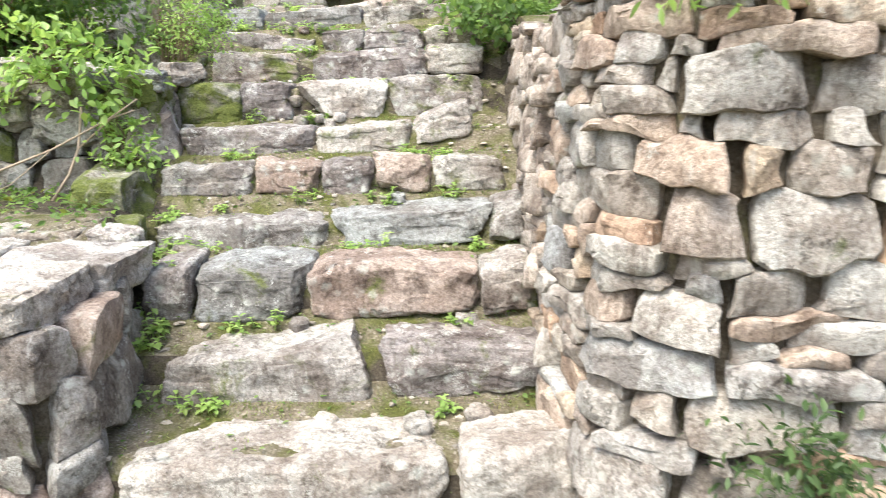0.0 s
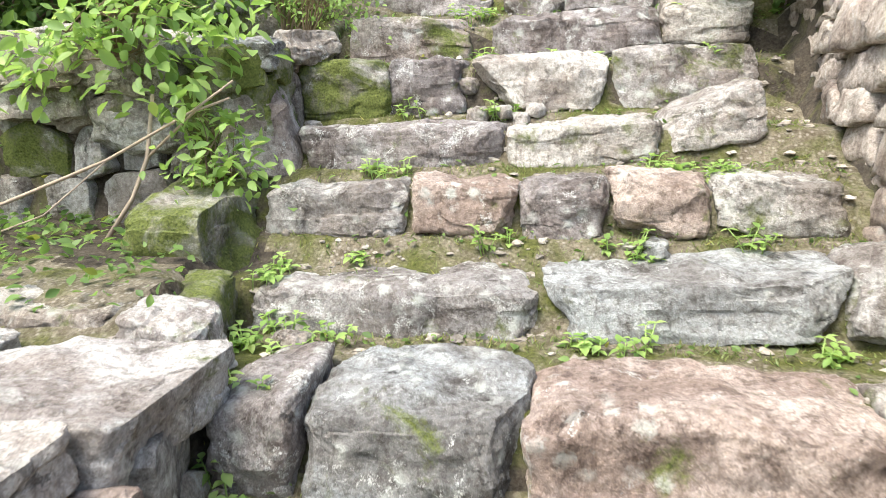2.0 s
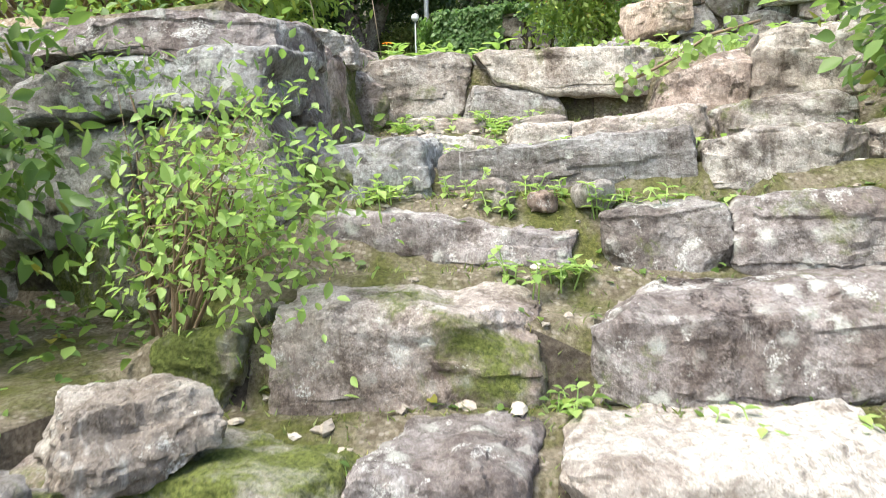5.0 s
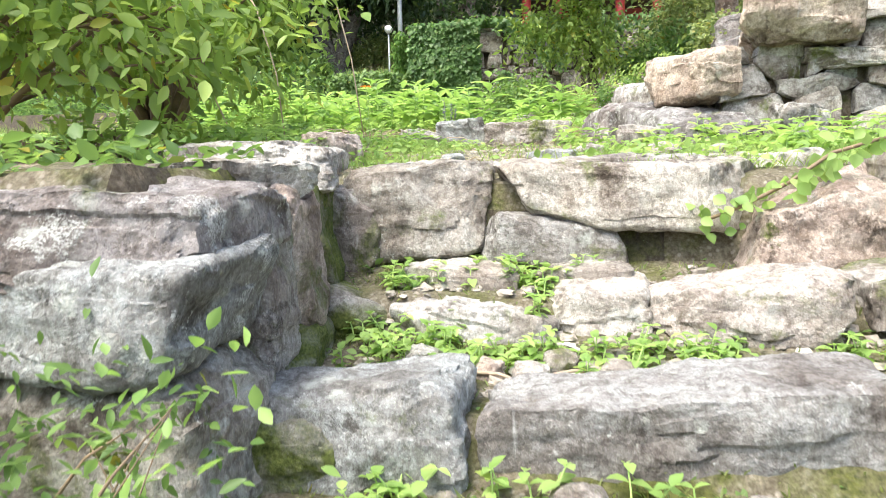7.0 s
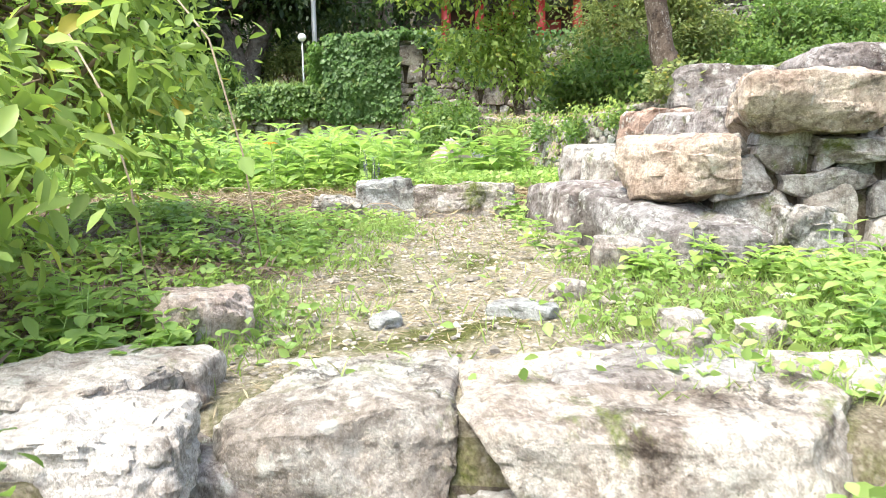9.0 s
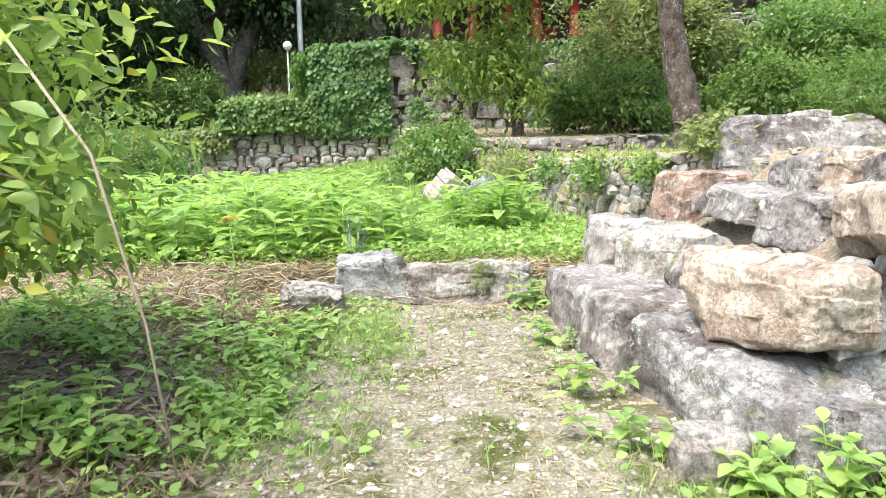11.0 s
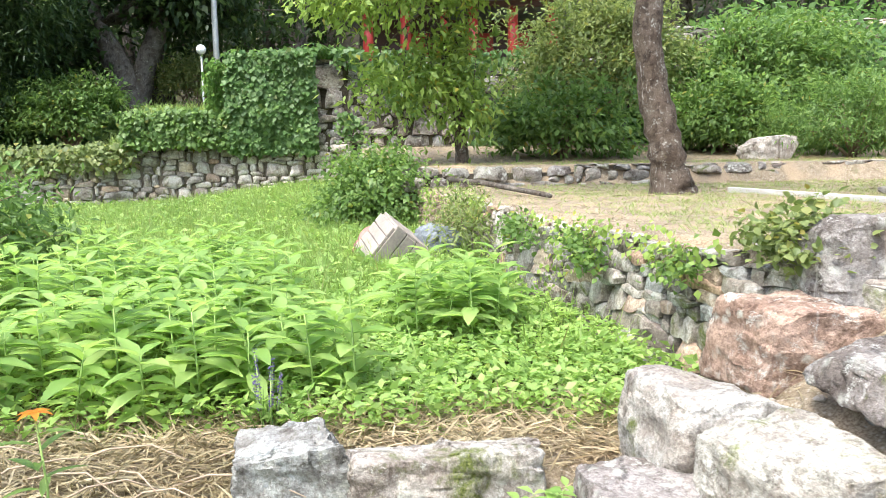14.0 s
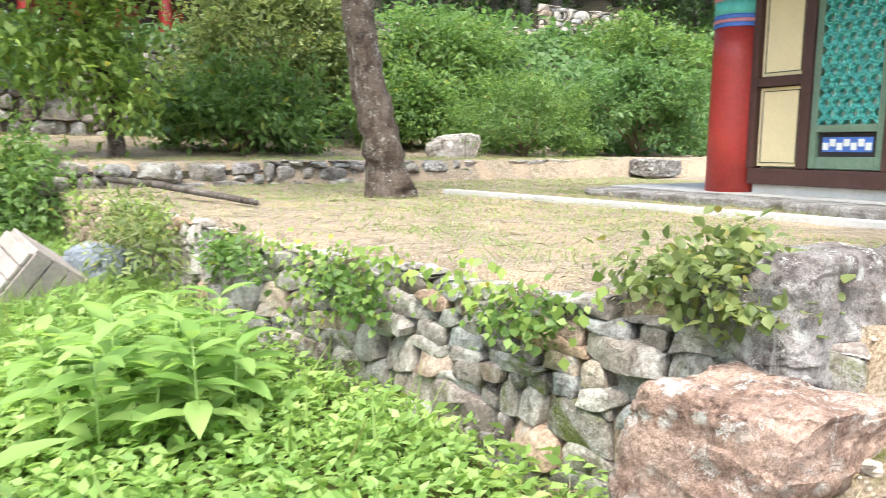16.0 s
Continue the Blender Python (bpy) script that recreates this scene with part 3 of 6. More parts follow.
# broad pale ledge on top of the last step, and small stones wedged between the blocks
for x0, x1, y, zb, zt, mat, d in ((-1.2, -0.7, 6.95, 2.3, 2.5, ROCK, 0.4), (-0.72, -0.35, 7.0, 2.3, 2.5, ROCK_PALE, 0.22), (-1.62, -1.3, 6.52, 2.06, 2.2, ROCK_PALE, 0.22), (-1.25, -0.98, 6.55, 2.08, 2.2, ROCK_PALE, 0.2)):
    stone_count += 1
    me, m = hewn_mesh((x0, x0), (x1, x1), (zb, zb), (zt, zt), (y, y), d, stone_count, mat, 14, wave=0.012)
    part("stone", me, stairs, m=m)
for x, y, r, mat in ((-1.15, 5.67, 0.07, ROCK), (-0.88, 5.68, 0.07, ROCK), (-1.02, 5.66, 0.05, ROCK_PINK), (-0.18, 2.95, 0.06, ROCK_PALE), (0.05, 2.93, 0.07, ROCK_PALE), (-0.62, 2.98, 0.05, ROCK), (-0.9, 4.72, 0.07, ROCK_PALE), (-0.8, 4.76, 0.06, ROCK), (-0.72, 4.74, 0.05, ROCK_PALE), (-0.66, 4.8, 0.06, ROCK), (-1.25, 6.1, 0.06, ROCK_PALE), (-1.34, 6.16, 0.05, ROCK_PINK), (-1.18, 6.2, 0.05, ROCK), (-1.06, 6.12, 0.05, ROCK_PALE), (-1.4, 6.06, 0.06, ROCK), (-0.24, 3.95, 0.06, ROCK_BLUE), (0.1, 3.0, 0.06, ROCK_PALE), (-0.46, 2.55, 0.06, ROCK_PALE), (-0.1, 2.5, 0.07, ROCK), (0.14, 2.56, 0.07, ROCK_PALE), (-1.5, 6.2, 0.06, ROCK), (-0.95, 4.86, 0.05, ROCK), (-1.56, 4.56, 0.06, ROCK), (-1.28, 3.5, 0.07, ROCK_PALE)):
    stone_count += 1
    me = stone_mesh("stone", (r * 1.5, r * 1.2, r * 1.1), stone_count, mat, 8, 4.0, 9)
    part("stone", me, stairs, m=pose(x, y, ground(x, y) + r * 0.3, 0, 0, stone_count * 47 % 360))


# ---- rubble walls ----
def hull(points):
    """The outline round a set of points, anticlockwise."""
    pts = sorted(set((float(a), float(b)) for a, b in points))
    ring = []
    for run in (pts, pts[::-1]):
        line = []
        for p in run:
            while len(line) > 1 and (line[-1][0] - line[-2][0]) * (p[1] - line[-2][1]) - (line[-1][1] - line[-2][1]) * (p[0] - line[-2][0]) <= 0:
                line.pop()
            line.append(p)
        ring += line[:-1]
    return ring


def cells(u1, v0, v1, step, flat, rng):
    """Outlines of stones stacked as a mason lays random rubble: each one fills the lowest bed that is left; flat: length over height."""
    du = step / 7
    n = max(8, int(u1 / du))
    at = np.linspace(0, u1, n + 1)
    sky = np.array([v0(u) for u in at])
    rim = np.array([v1(u) for u in at])
    out, tall = [], step / flat
    while True:
        low = np.where(sky < rim - 0.25 * tall, sky, 99.0)
        i = int(np.argmin(low))
        if low[i] > 50:
            break
        a = b = i
        while a > 0 and abs(sky[a - 1] - sky[i]) < 0.42 * tall:
            a -= 1
        while b < n and abs(sky[b + 1] - sky[i]) < 0.42 * tall:
            b += 1
        want = max(2, int(round(7 * rng.choice((0.4, 0.6, 0.85, 1.1, 1.5, 1.9), p=(0.1, 0.16, 0.22, 0.24, 0.18, 0.1)))))
        if b - a > want * 1.35:
            if rng.rand() < 0.5:
                b = a + want
            else:
                a = b - want
        if b - a < 2:
            a, b = max(0, a - 1), min(n, b + 1)
        wide = at[b] - at[a]
        h = tall * rng.uniform(0.55, 1.35) * (wide / step) ** 0.35
        sides = [sky[k] - sky[i] for k in (a - 1, b + 1) if 0 <= k <= n]
        for d in sides:
            if abs(d - h) < 0.7 * tall and d > 0.35 * tall:
                h = d * rng.uniform(0.93, 1.06)
        mean = sky[a:b + 1].mean()
        slope, bow = rng.uniform(-0.14, 0.14), rng.uniform(0.0, 0.2) * h
        s = np.linspace(-1, 1, b - a + 1)
        roof = np.maximum(sky[a:b + 1] + 0.35 * h, mean + h + slope * s * wide / 2 - bow * np.abs(s) ** 3)
        roof = np.minimum(roof, rim[a:b + 1] + rng.uniform(-0.03, 0.03))
        push = rng.uniform(-0.16, 0.16, 2) * du * 2
        lower = [(at[k] + (push[0] if k == a else push[1] if k == b else 0) * 0.4, sky[k]) for k in range(a, b + 1)]
        upper = [(at[k] + (push[0] if k == a else push[1] if k == b else 0), roof[k - a]) for k in range(b, a - 1, -1)]
        upper[0] = (upper[0][0] - 0.08 * h, upper[0][1] - rng.uniform(0, 0.12) * h)
        upper[-1] = (upper[-1][0] + 0.08 * h, upper[-1][1] - rng.uniform(0, 0.12) * h)
        poly = hull(lower + upper)
        mx, my = sum(p[0] for p in poly) / len(poly), sum(p[1] for p in poly) / len(poly)
        poly = [(mx + (p[0] - mx) * 1.06, my + (p[1] - my) * 1.05) for p in poly]
        sky[a:b + 1] = np.maximum(roof, sky[a:b + 1] + 0.02)
        if wide > 0.03 and h > 0.025:
            out.append(((at[a] + at[b]) / 2, mean + h / 2, poly))
    return out


def rubble_wall(name, label, path, base, top, step, flat, material, seed, gap=0.012, lean=0.08, bulge=0.05, rim=24, rings=4, limit=290, soil=None, back=False):
    """A dry wall of single stones along path, its face on the path's right-hand side."""
    rng = np.random.RandomState(seed)
    pts = [Vector((*p, 0)) for p in path]
    lens = [0.0]
    for a, b in zip(pts, pts[1:]):
        lens.append(lens[-1] + (b - a).length)

    def place(u, v, out):
        u = min(max(u, -0.4), lens[-1] + 0.4)
        s = max(0, min(len(pts) - 2, int(np.searchsorted(lens, u)) - 1))
        d = (pts[s + 1] - pts[s]).normalized()
        p = pts[s] + d * (u - lens[s])
        n = Vector((d.y, -d.x, 0))
        for c in (s - 1, s + 1):
            if 0 <= c < len(pts) - 1:
                w = 0.5 * max(0.0, 1 - abs(u - lens[max(c, s)]) / 0.25)
                dd = (pts[c + 1] - pts[c]).normalized()
                n = n * (1 - w) + Vector((dd.y, -dd.x, 0)) * w
        n.normalize()
        q = p + n * (out - lean * (v - base(0)))
        return Vector((q.x, q.y, v))

    wall = tagged(new(name), label, "wall", kind="structure")
    rest = ([], [])
    made = 0
    for uc, vc, poly in sorted(cells(lens[-1], base, top, step, flat, rng), key=lambda c: -c[0] if back else c[0]):
        cen = Vector((sum(p[0] for p in poly) / len(poly), sum(p[1] for p in poly) / len(poly)))
        size = math.sqrt(max(1e-4, abs(sum(a[0] * b[1] - a[1] * b[0] for a, b in zip(poly, poly[1:] + poly[:1]))) / 2))
        edge = []
        total = [0.0]
        for a, b in zip(poly, poly[1:] + poly[:1]):
            total.append(total[-1] + math.hypot(b[0] - a[0], b[1] - a[1]))
        for k in range(rim):
            t = total[-1] * k / rim
            s = min(len(poly) - 1, int(np.searchsorted(total, t, "right")) - 1)
            f = (t - total[s]) / max(1e-6, total[s + 1] - total[s])
            a, b = poly[s], poly[(s + 1) % len(poly)]
            edge.append(Vector((a[0] + (b[0] - a[0]) * f, a[1] + (b[1] - a[1]) * f)))
        shy = 1 - gap / max(0.03, size)
        proud = rng.uniform(-0.35, 1.0) * bulge
        tilt = Vector((rng.uniform(-0.25, 0.25), rng.uniform(-0.3, 0.2)))
        off = Vector(rng.uniform(-40, 40, 3))
        prof = [(shy * 0.94, -0.16), (shy, -0.015), (shy * 0.992, 0.012), (shy * 0.95, 0.022), (shy * 0.66, 0.03), (shy * 0.33, 0.033)]
        if rings < 4:
            prof = [(shy, -0.1), (shy * 0.95, 0.0), (shy * 0.6, 0.035)]
        verts, faces = [], []
        for scale, out in prof:
            for e in edge:
                mean = cen + (e - cen) * 0.9
                p = cen + (e * 0.85 + mean * 0.15 - cen) * scale
                p = p + noise.noise_vector(Vector((p.x * 9, p.y * 11, seed))).to_2d() * min(0.03, 0.12 * step)
                wob = noise.noise(Vector((p.x, p.y, out)) * (2.2 / size) + off) * 0.1 * size * (0.35 + scale) * 0.5
                fine = 0.008 * noise.noise(Vector((p.x, p.y, out)) * 22 + off)
                o = out * min(1.6, 0.5 + size * 2.2) + proud + (p - cen).dot(tilt) + (wob + fine if out > -0.1 else 0)
                verts.append(place(p.x, p.y, o))
        cap = cen
        verts.append(place(cap.x, cap.y, 0.046 * min(1.6, 0.5 + size * 2.2) + proud + 0.1 * size * noise.noise(off)))
        for r in range(len(prof) - 1):
            for k in range(rim):
                e = (k + 1) % rim
                faces.append((r * rim + k, r * rim + e, r * rim + rim + e, r * rim + rim + k))
        o = (len(prof) - 1) * rim
        faces += [(o + k, o + (k + 1) % rim, len(verts) - 1) for k in range(rim)]
        if made < limit:
            mid = place(cen.x, cen.y, 0)
            me = mesh_from("stone", [v - mid for v in verts], faces, material if not isinstance(material, tuple) else material[rng.randint(len(material))], True)
            me.set_sharp_from_angle(angle=radians(38))
            part("stone", me, wall, m=Matrix.Translation(mid))
            made += 1
        else:
            n0 = len(rest[0])
            rest[0].extend(verts)
            rest[1].extend(tuple(i + n0 for i in f) for f in faces)
    if rest[0]:
        tagged(part("far_stones", mesh_from("far_stones", rest[0], rest[1], material if not isinstance(material, tuple) else material[0], True), wall), kind="stuff")
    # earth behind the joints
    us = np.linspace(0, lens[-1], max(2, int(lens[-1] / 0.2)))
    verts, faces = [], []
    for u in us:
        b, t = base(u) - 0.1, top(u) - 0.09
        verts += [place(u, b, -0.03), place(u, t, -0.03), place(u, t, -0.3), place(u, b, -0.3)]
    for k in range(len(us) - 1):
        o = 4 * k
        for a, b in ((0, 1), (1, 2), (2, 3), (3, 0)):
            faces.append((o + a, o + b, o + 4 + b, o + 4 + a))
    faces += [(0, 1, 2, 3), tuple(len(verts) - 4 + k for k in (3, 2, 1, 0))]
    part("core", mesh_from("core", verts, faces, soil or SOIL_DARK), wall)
    return wall


rubble_wall("wall_right", "dry rubble wall of grey and tan stones beside stairs", [(0.5, 5.7), (0.46, 4.2), (0.44, 2.6), (0.5, 2.15), (0.72, 1.93), (3.2, 1.9)], lambda u: 0.85 if u < 1.5 else (0.45 if u < 3 else 0.0), lambda u: 1.95 - 0.08 * min(u, 2), 0.24, 2.1, (RUBBLE, RUBBLE, RUBBLE, ROCK_PALE), 3, lean=0.06, bulge=0.04, gap=0.004, soil=JOINT, back=True, limit=299)
rubble_wall("wall_left_low", "low rubble wall with mossy stones beside the stairs", [(-3.2, 2.2), (-1.3, 2.16), (-1.2, 2.3), (-1.36, 3.1)], lambda u: 0.0 if u < 2.2 else 0.25 + 0.25 * (u - 2.2), lambda u: 0.78, 0.32, 1.6, (RUBBLE_OLD, ROCK_MOSSY, ROCK, ROCK_PINK), 5, lean=0.03, bulge=0.02, gap=0.004, back=True, soil=JOINT)
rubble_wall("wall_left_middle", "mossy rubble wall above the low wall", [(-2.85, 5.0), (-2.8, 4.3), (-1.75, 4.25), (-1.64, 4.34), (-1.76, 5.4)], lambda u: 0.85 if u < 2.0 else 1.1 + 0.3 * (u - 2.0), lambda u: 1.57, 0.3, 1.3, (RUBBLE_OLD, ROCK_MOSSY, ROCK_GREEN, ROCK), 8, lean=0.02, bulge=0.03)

upper = tagged(new("wall_left_upper"), "wall of large grey blocks beside the top steps", "wall", kind="structure")


def block(wall, left, right, low, high, front, depth, mat, side=False, n=36, k=9.0, wave=0.02):
    """One big block of a wall, facing the foot of the stairs or (side) the stairs themselves; left and right then run along y."""
    global stone_count
    stone_count += 1
    if side:
        front = (-front[0], -front[1])
    me, m = hewn_mesh(left, right, low, high, front, depth, stone_count, mat, n, k, wave)
    part("stone", me, wall, m=(pose(0, 0, 0, 0, 0, 90) if side else Matrix()) @ m)


block(upper, (-2.44, -2.46), (-1.72, -1.74), (2.33, 2.33), (2.47, 2.46), (5.48, 5.5), 0.55, ROCK_DARK)
block(upper, (-2.5, -2.5), (-1.76, -1.7), (2.17, 2.19), (2.34, 2.36), (5.46, 5.48), 0.4, ROCK_BLUE)
block(upper, (-2.1, -2.1), (-1.7, -1.72), (1.88, 1.86), (2.18, 2.17), (5.46, 5.48), 0.4, ROCK_MOSSY)
block(upper, (-2.55, -2.55), (-2.12, -2.12), (1.8, 1.85), (2.17, 2.17), (5.47, 5.47), 0.4, ROCK_MOSSY)
block(upper, (-2.45, -2.45), (-1.74, -1.74), (1.55, 1.55), (1.88, 1.86), (5.47, 5.48), 0.4, ROCK_GREEN)
block(upper, (-3.2, -3.2), (-2.47, -2.48), (2.1, 2.1), (2.45, 2.46), (5.5, 5.5), 0.5, ROCK)
block(upper, (-3.2, -3.2), (-2.56, -2.56), (1.5, 1.5), (2.1, 2.1), (5.5, 5.5), 0.4, ROCK_MOSSY)
for left, right, low, high, front, mat in (
        ((5.86, 5.84), (6.1, 6.12), (2.08, 2.08), (2.44, 2.46), (-1.72, -1.75), ROCK_MOSSY), ((6.12, 6.14), (6.42, 6.4), (2.1, 2.1), (2.45, 2.44), (-1.75, -1.79), ROCK_PINK),
        ((6.44, 6.42), (6.74, 6.76), (2.12, 2.12), (2.44, 2.47), (-1.79, -1.86), ROCK_GREEN), ((5.5, 5.5), (5.9, 5.92), (1.5, 1.55), (2.14, 2.1), (-1.7, -1.72), ROCK_GREEN),
        ((5.9, 5.92), (6.4, 6.38), (1.75, 1.85), (2.1, 2.12), (-1.7, -1.74), ROCK_GREEN), ((6.4, 6.38), (6.8, 6.8), (1.95, 2.0), (2.14, 2.16), (-1.74, -1.84), ROCK_MOSSY)):
    block(upper, left, right, low, high, front, 0.36, mat, True)
block(upper, (-1.86, -1.86), (-1.58, -1.66), (1.98, 1.98), (2.16, 2.1), (6.34, 6.36), 0.3, ROCK_GREEN, wave=0.03)
block(upper, (-1.96, -1.98), (-1.7, -1.76), (2.1, 2.12), (2.44, 2.42), (6.66, 6.68), 0.34, ROCK_MOSSY, wave=0.03)
block(upper, (-1.86, -1.86), (-1.52, -1.58), (1.86, 1.86), (2.06, 2.04), (5.66, 5.68), 0.2, ROCK_GREEN, wave=0.03)
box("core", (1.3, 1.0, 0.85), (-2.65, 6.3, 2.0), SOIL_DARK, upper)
corner = tagged(new("wall_left_corner"), "mossy corner stones where the middle wall meets stairs", "wall", kind="structure")
block(corner, (-1.95, -1.96), (-1.63, -1.62), (1.12, 1.12), (1.5, 1.5), (4.2, 4.24), 0.3, ROCK_GREEN)
block(corner, (-2.0, -1.98), (-1.62, -1.63), (0.8, 0.82), (1.14, 1.13), (4.14, 4.16), 0.4, ROCK_GREEN, wave=0.035)
block(corner, (4.26, 4.26), (4.64, 4.66), (1.1, 1.2), (1.5, 1.52), (-1.6, -1.64), 0.3, ROCK_GREEN, True)
block(corner, (4.66, 4.68), (5.04, 5.02), (1.3, 1.4), (1.55, 1.6), (-1.66, -1.74), 0.3, ROCK_MOSSY, True)
block(corner, (-2.36, -2.34), (-1.98, -1.99), (1.2, 1.2), (1.42, 1.44), (4.2, 4.2), 0.3, ROCK)
block(corner, (-2.8, -2.8), (-2.38, -2.36), (1.32, 1.3), (1.54, 1.56), (4.2, 4.2), 0.3, ROCK_MOSSY)
block(corner, (3.3, 3.3), (3.72, 3.7), (0.55, 0.6), (0.86, 0.88), (-1.42, -1.5), 0.3, ROCK_GREEN, True, wave=0.03)
block(corner, (3.7, 3.7), (4.16, 4.18), (0.7, 0.75), (1.04, 1.12), (-1.56, -1.6), 0.34, ROCK_GREEN, True, wave=0.04)

rubble_wall("wall_terrace", "rubble retaining wall of the upper terrace with ivy", [(-1.7, 20.0), (-1.3, 18.0), (-0.85, 16.0), (-0.6, 13.4), (-0.36, 12.5), (-0.1, 11.1), (0.15, 10.55)], lambda u: 2.55, lambda u: 3.34, 0.18, 1.8, (RUBBLE, ROCK, ROCK_MOSSY), 14, lean=0.1, gap=0.001, bulge=0.02, rim=14, soil=JOINT, back=True)
rubble_wall("wall_flight", "mossy rubble side wall of the upper boulder flight", [(-0.36, 8.62), (2.8, 8.5)], lambda u: 2.5, lambda u: min(3.4, 3.02 + 0.35 * u), 0.27, 1.5, (ROCK_MOSSY, RUBBLE_OLD, ROCK), 23, lean=0.05, gap=0.002, bulge=0.02, soil=JOINT)
rubble_wall("wall_far", "grey rubble wall at the back of the field", [(-14, 24.4), (-2.6, 24.4)], lambda u: 2.6, lambda u: 3.6 + 0.55 * between(u, 3.0, 9.0), 0.27, 1.5, (RUBBLE, ROCK_PALE, ROCK), 20, rim=10, rings=2, bulge=0.05, soil=JOINT, gap=0.004)
rubble_wall("wall_ivy", "high rubble wall overgrown with creeper", [(-5.2, 24.5), (7.5, 24.5)], lambda u: 4.1 if u < 2.6 else 3.7, lambda u: 5.95, 0.5, 1.4, RUBBLE_OLD, 23, rim=10, rings=2, lean=0.1, bulge=0.08)
rubble_wall("wall_edging", "low rough stone edging across the upper terrace", [(-1.6, 18.4), (9.0, 18.7)], lambda u: 3.32, lambda u: 3.66, 0.34, 1.7, (ROCK_DARK, ROCK_MOSSY, RUBBLE_OLD), 26, rim=12, rings=2)


# ---- boulders ----
def boulder(size, at, turn, material, seed, label, name="boulder", group="", k=3.4, cuts=9, tilt=(0, 0)):
    me = stone_mesh(name, size, seed, material, 30, k * 1.7, cuts + 7, 1.0, deep=0.58)
    ob = new(name, me)
    ob.matrix_basis = pose(*at, tilt[0], tilt[1], turn)
    return tagged(ob, label, "rock", group)


FLIGHT = "boulders of the upper flight"


def flight_stone(north, south, low, high, west, depth, material, label, wave=0.022, k=8.0, cuts=8):
    """A stone of the upper flight, its face to the path: ends along y, foot and top, and where the face stands at both ends."""
    global stone_count
    stone_count += 1
    me, m = hewn_mesh((-north[0], -north[1]), (-south[0], -south[1]), low, high, west, depth, stone_count, material, 36, k, wave, cuts, 0.05)
    me.name = "boulder"
    ob = new("boulder", me)
    ob.matrix_basis = pose(0, 0, 0, 0, 0, -90) @ m
    tagged(ob, label, "rock", FLIGHT)


flight_stone((10.44, 10.4), (9.16, 9.22), (2.46, 2.46), (2.8, 2.82), (-1.08, -0.98), 0.5, ROCK_DARK, "long cracked grey stone beside the gravel path", 0.024, 12.0, 5)
flight_stone((9.16, 9.12), (8.26, 8.34), (2.44, 2.42), (2.82, 2.68), (-0.97, -0.6), 0.4, ROCK_DARK, "broad dark grey boulder, bottom step of the upper flight", 0.035)
flight_stone((10.72, 10.66), (10.22, 10.2), (2.62, 2.66), (3.03, 3.05), (-0.84, -0.76), 0.42, ROCK_PALE, "white angular stone at the end of the second step")
flight_stone((10.19, 10.16), (9.72, 9.7), (2.7, 2.7), (3.03, 3.0), (-0.74, -0.64), 0.42, ROCK, "streaked pale stone of the second step")
flight_stone((9.71, 9.68), (9.2, 9.14), (2.7, 2.7), (2.97, 2.98), (-0.62, -0.58), 0.42, ROCK_DARK, "dark streaked stone of the second step")
flight_stone((8.92, 9.02), (8.54, 8.5), (2.76, 2.8), (3.06, 3.04), (-0.76, -0.5), 0.26, ROCK_TAN, "large tan boulder resting on the dark bottom boulder", 0.018, 9.0, 7)
flight_stone((10.95, 10.9), (10.44, 10.42), (2.9, 2.92), (3.25, 3.27), (-0.38, -0.31), 0.4, ROCK_RUST, "rusty red boulder at the end of the slab", 0.02, 9.0, 6)
flight_stone((10.36, 10.36), (9.3, 9.3), (2.8, 2.8), (3.08, 3.06), (-0.22, -0.14), 0.4, ROCK_MOSSY, "mossy stone under the flat slab")
flight_stone((10.3, 10.33), (9.63, 9.62), (3.08, 3.05), (3.23, 3.19), (-0.3, -0.27), 0.52, ROCK_DARK, "flat dark slab, third step of the upper flight", 0.012, 16.0, 3)
flight_stone((9.6, 9.6), (9.2, 9.2), (2.98, 3.0), (3.19, 3.2), (-0.26, -0.16), 0.5, ROCK_DARK, "dark block beside the flat slab of the third step", 0.016, 14.0, 4)
flight_stone((8.98, 9.12), (8.46, 8.42), (3.02, 3.05), (3.25, 3.29), (-0.2, -0.34), 0.6, ROCK_TAN, "large tan boulder at the flight's side", 0.018, 10.0, 5)
flight_stone((10.16, 10.12), (9.68, 9.66), (3.14, 3.14), (3.35, 3.37), (0.0, 0.02), 0.36, ROCK_DARK, "dark block of the fourth step")
flight_stone((9.63, 9.62), (9.42, 9.42), (3.16, 3.16), (3.38, 3.38), (0.02, 0.03), 0.3, ROCK_TAN, "small pinkish block of the fourth step")
flight_stone((9.4, 9.4), (8.8, 8.82), (3.16, 3.16), (3.39, 3.43), (0.04, 0.06), 0.45, ROCK_DARK, "long dark block of the fourth step")
flight_stone((11.2, 11.1), (10.62, 10.66), (3.2, 3.2), (3.5, 3.58), (0.0, -0.04), 0.95, ROCK_DARK, "long dark rock on the terrace corner", 0.035)
boulder((0.45, 0.3, 0.12), (0.25, 8.68, 2.98), 4, ROCK, 114, "grey slab under the tan boulder", group=FLIGHT, k=6, cuts=4)
boulder((0.34, 0.3, 0.26), (-0.02, 8.62, 2.62), 20, ROCK_MOSSY, 115, "mossy stone at the foot of the flight", group=FLIGHT, k=4)

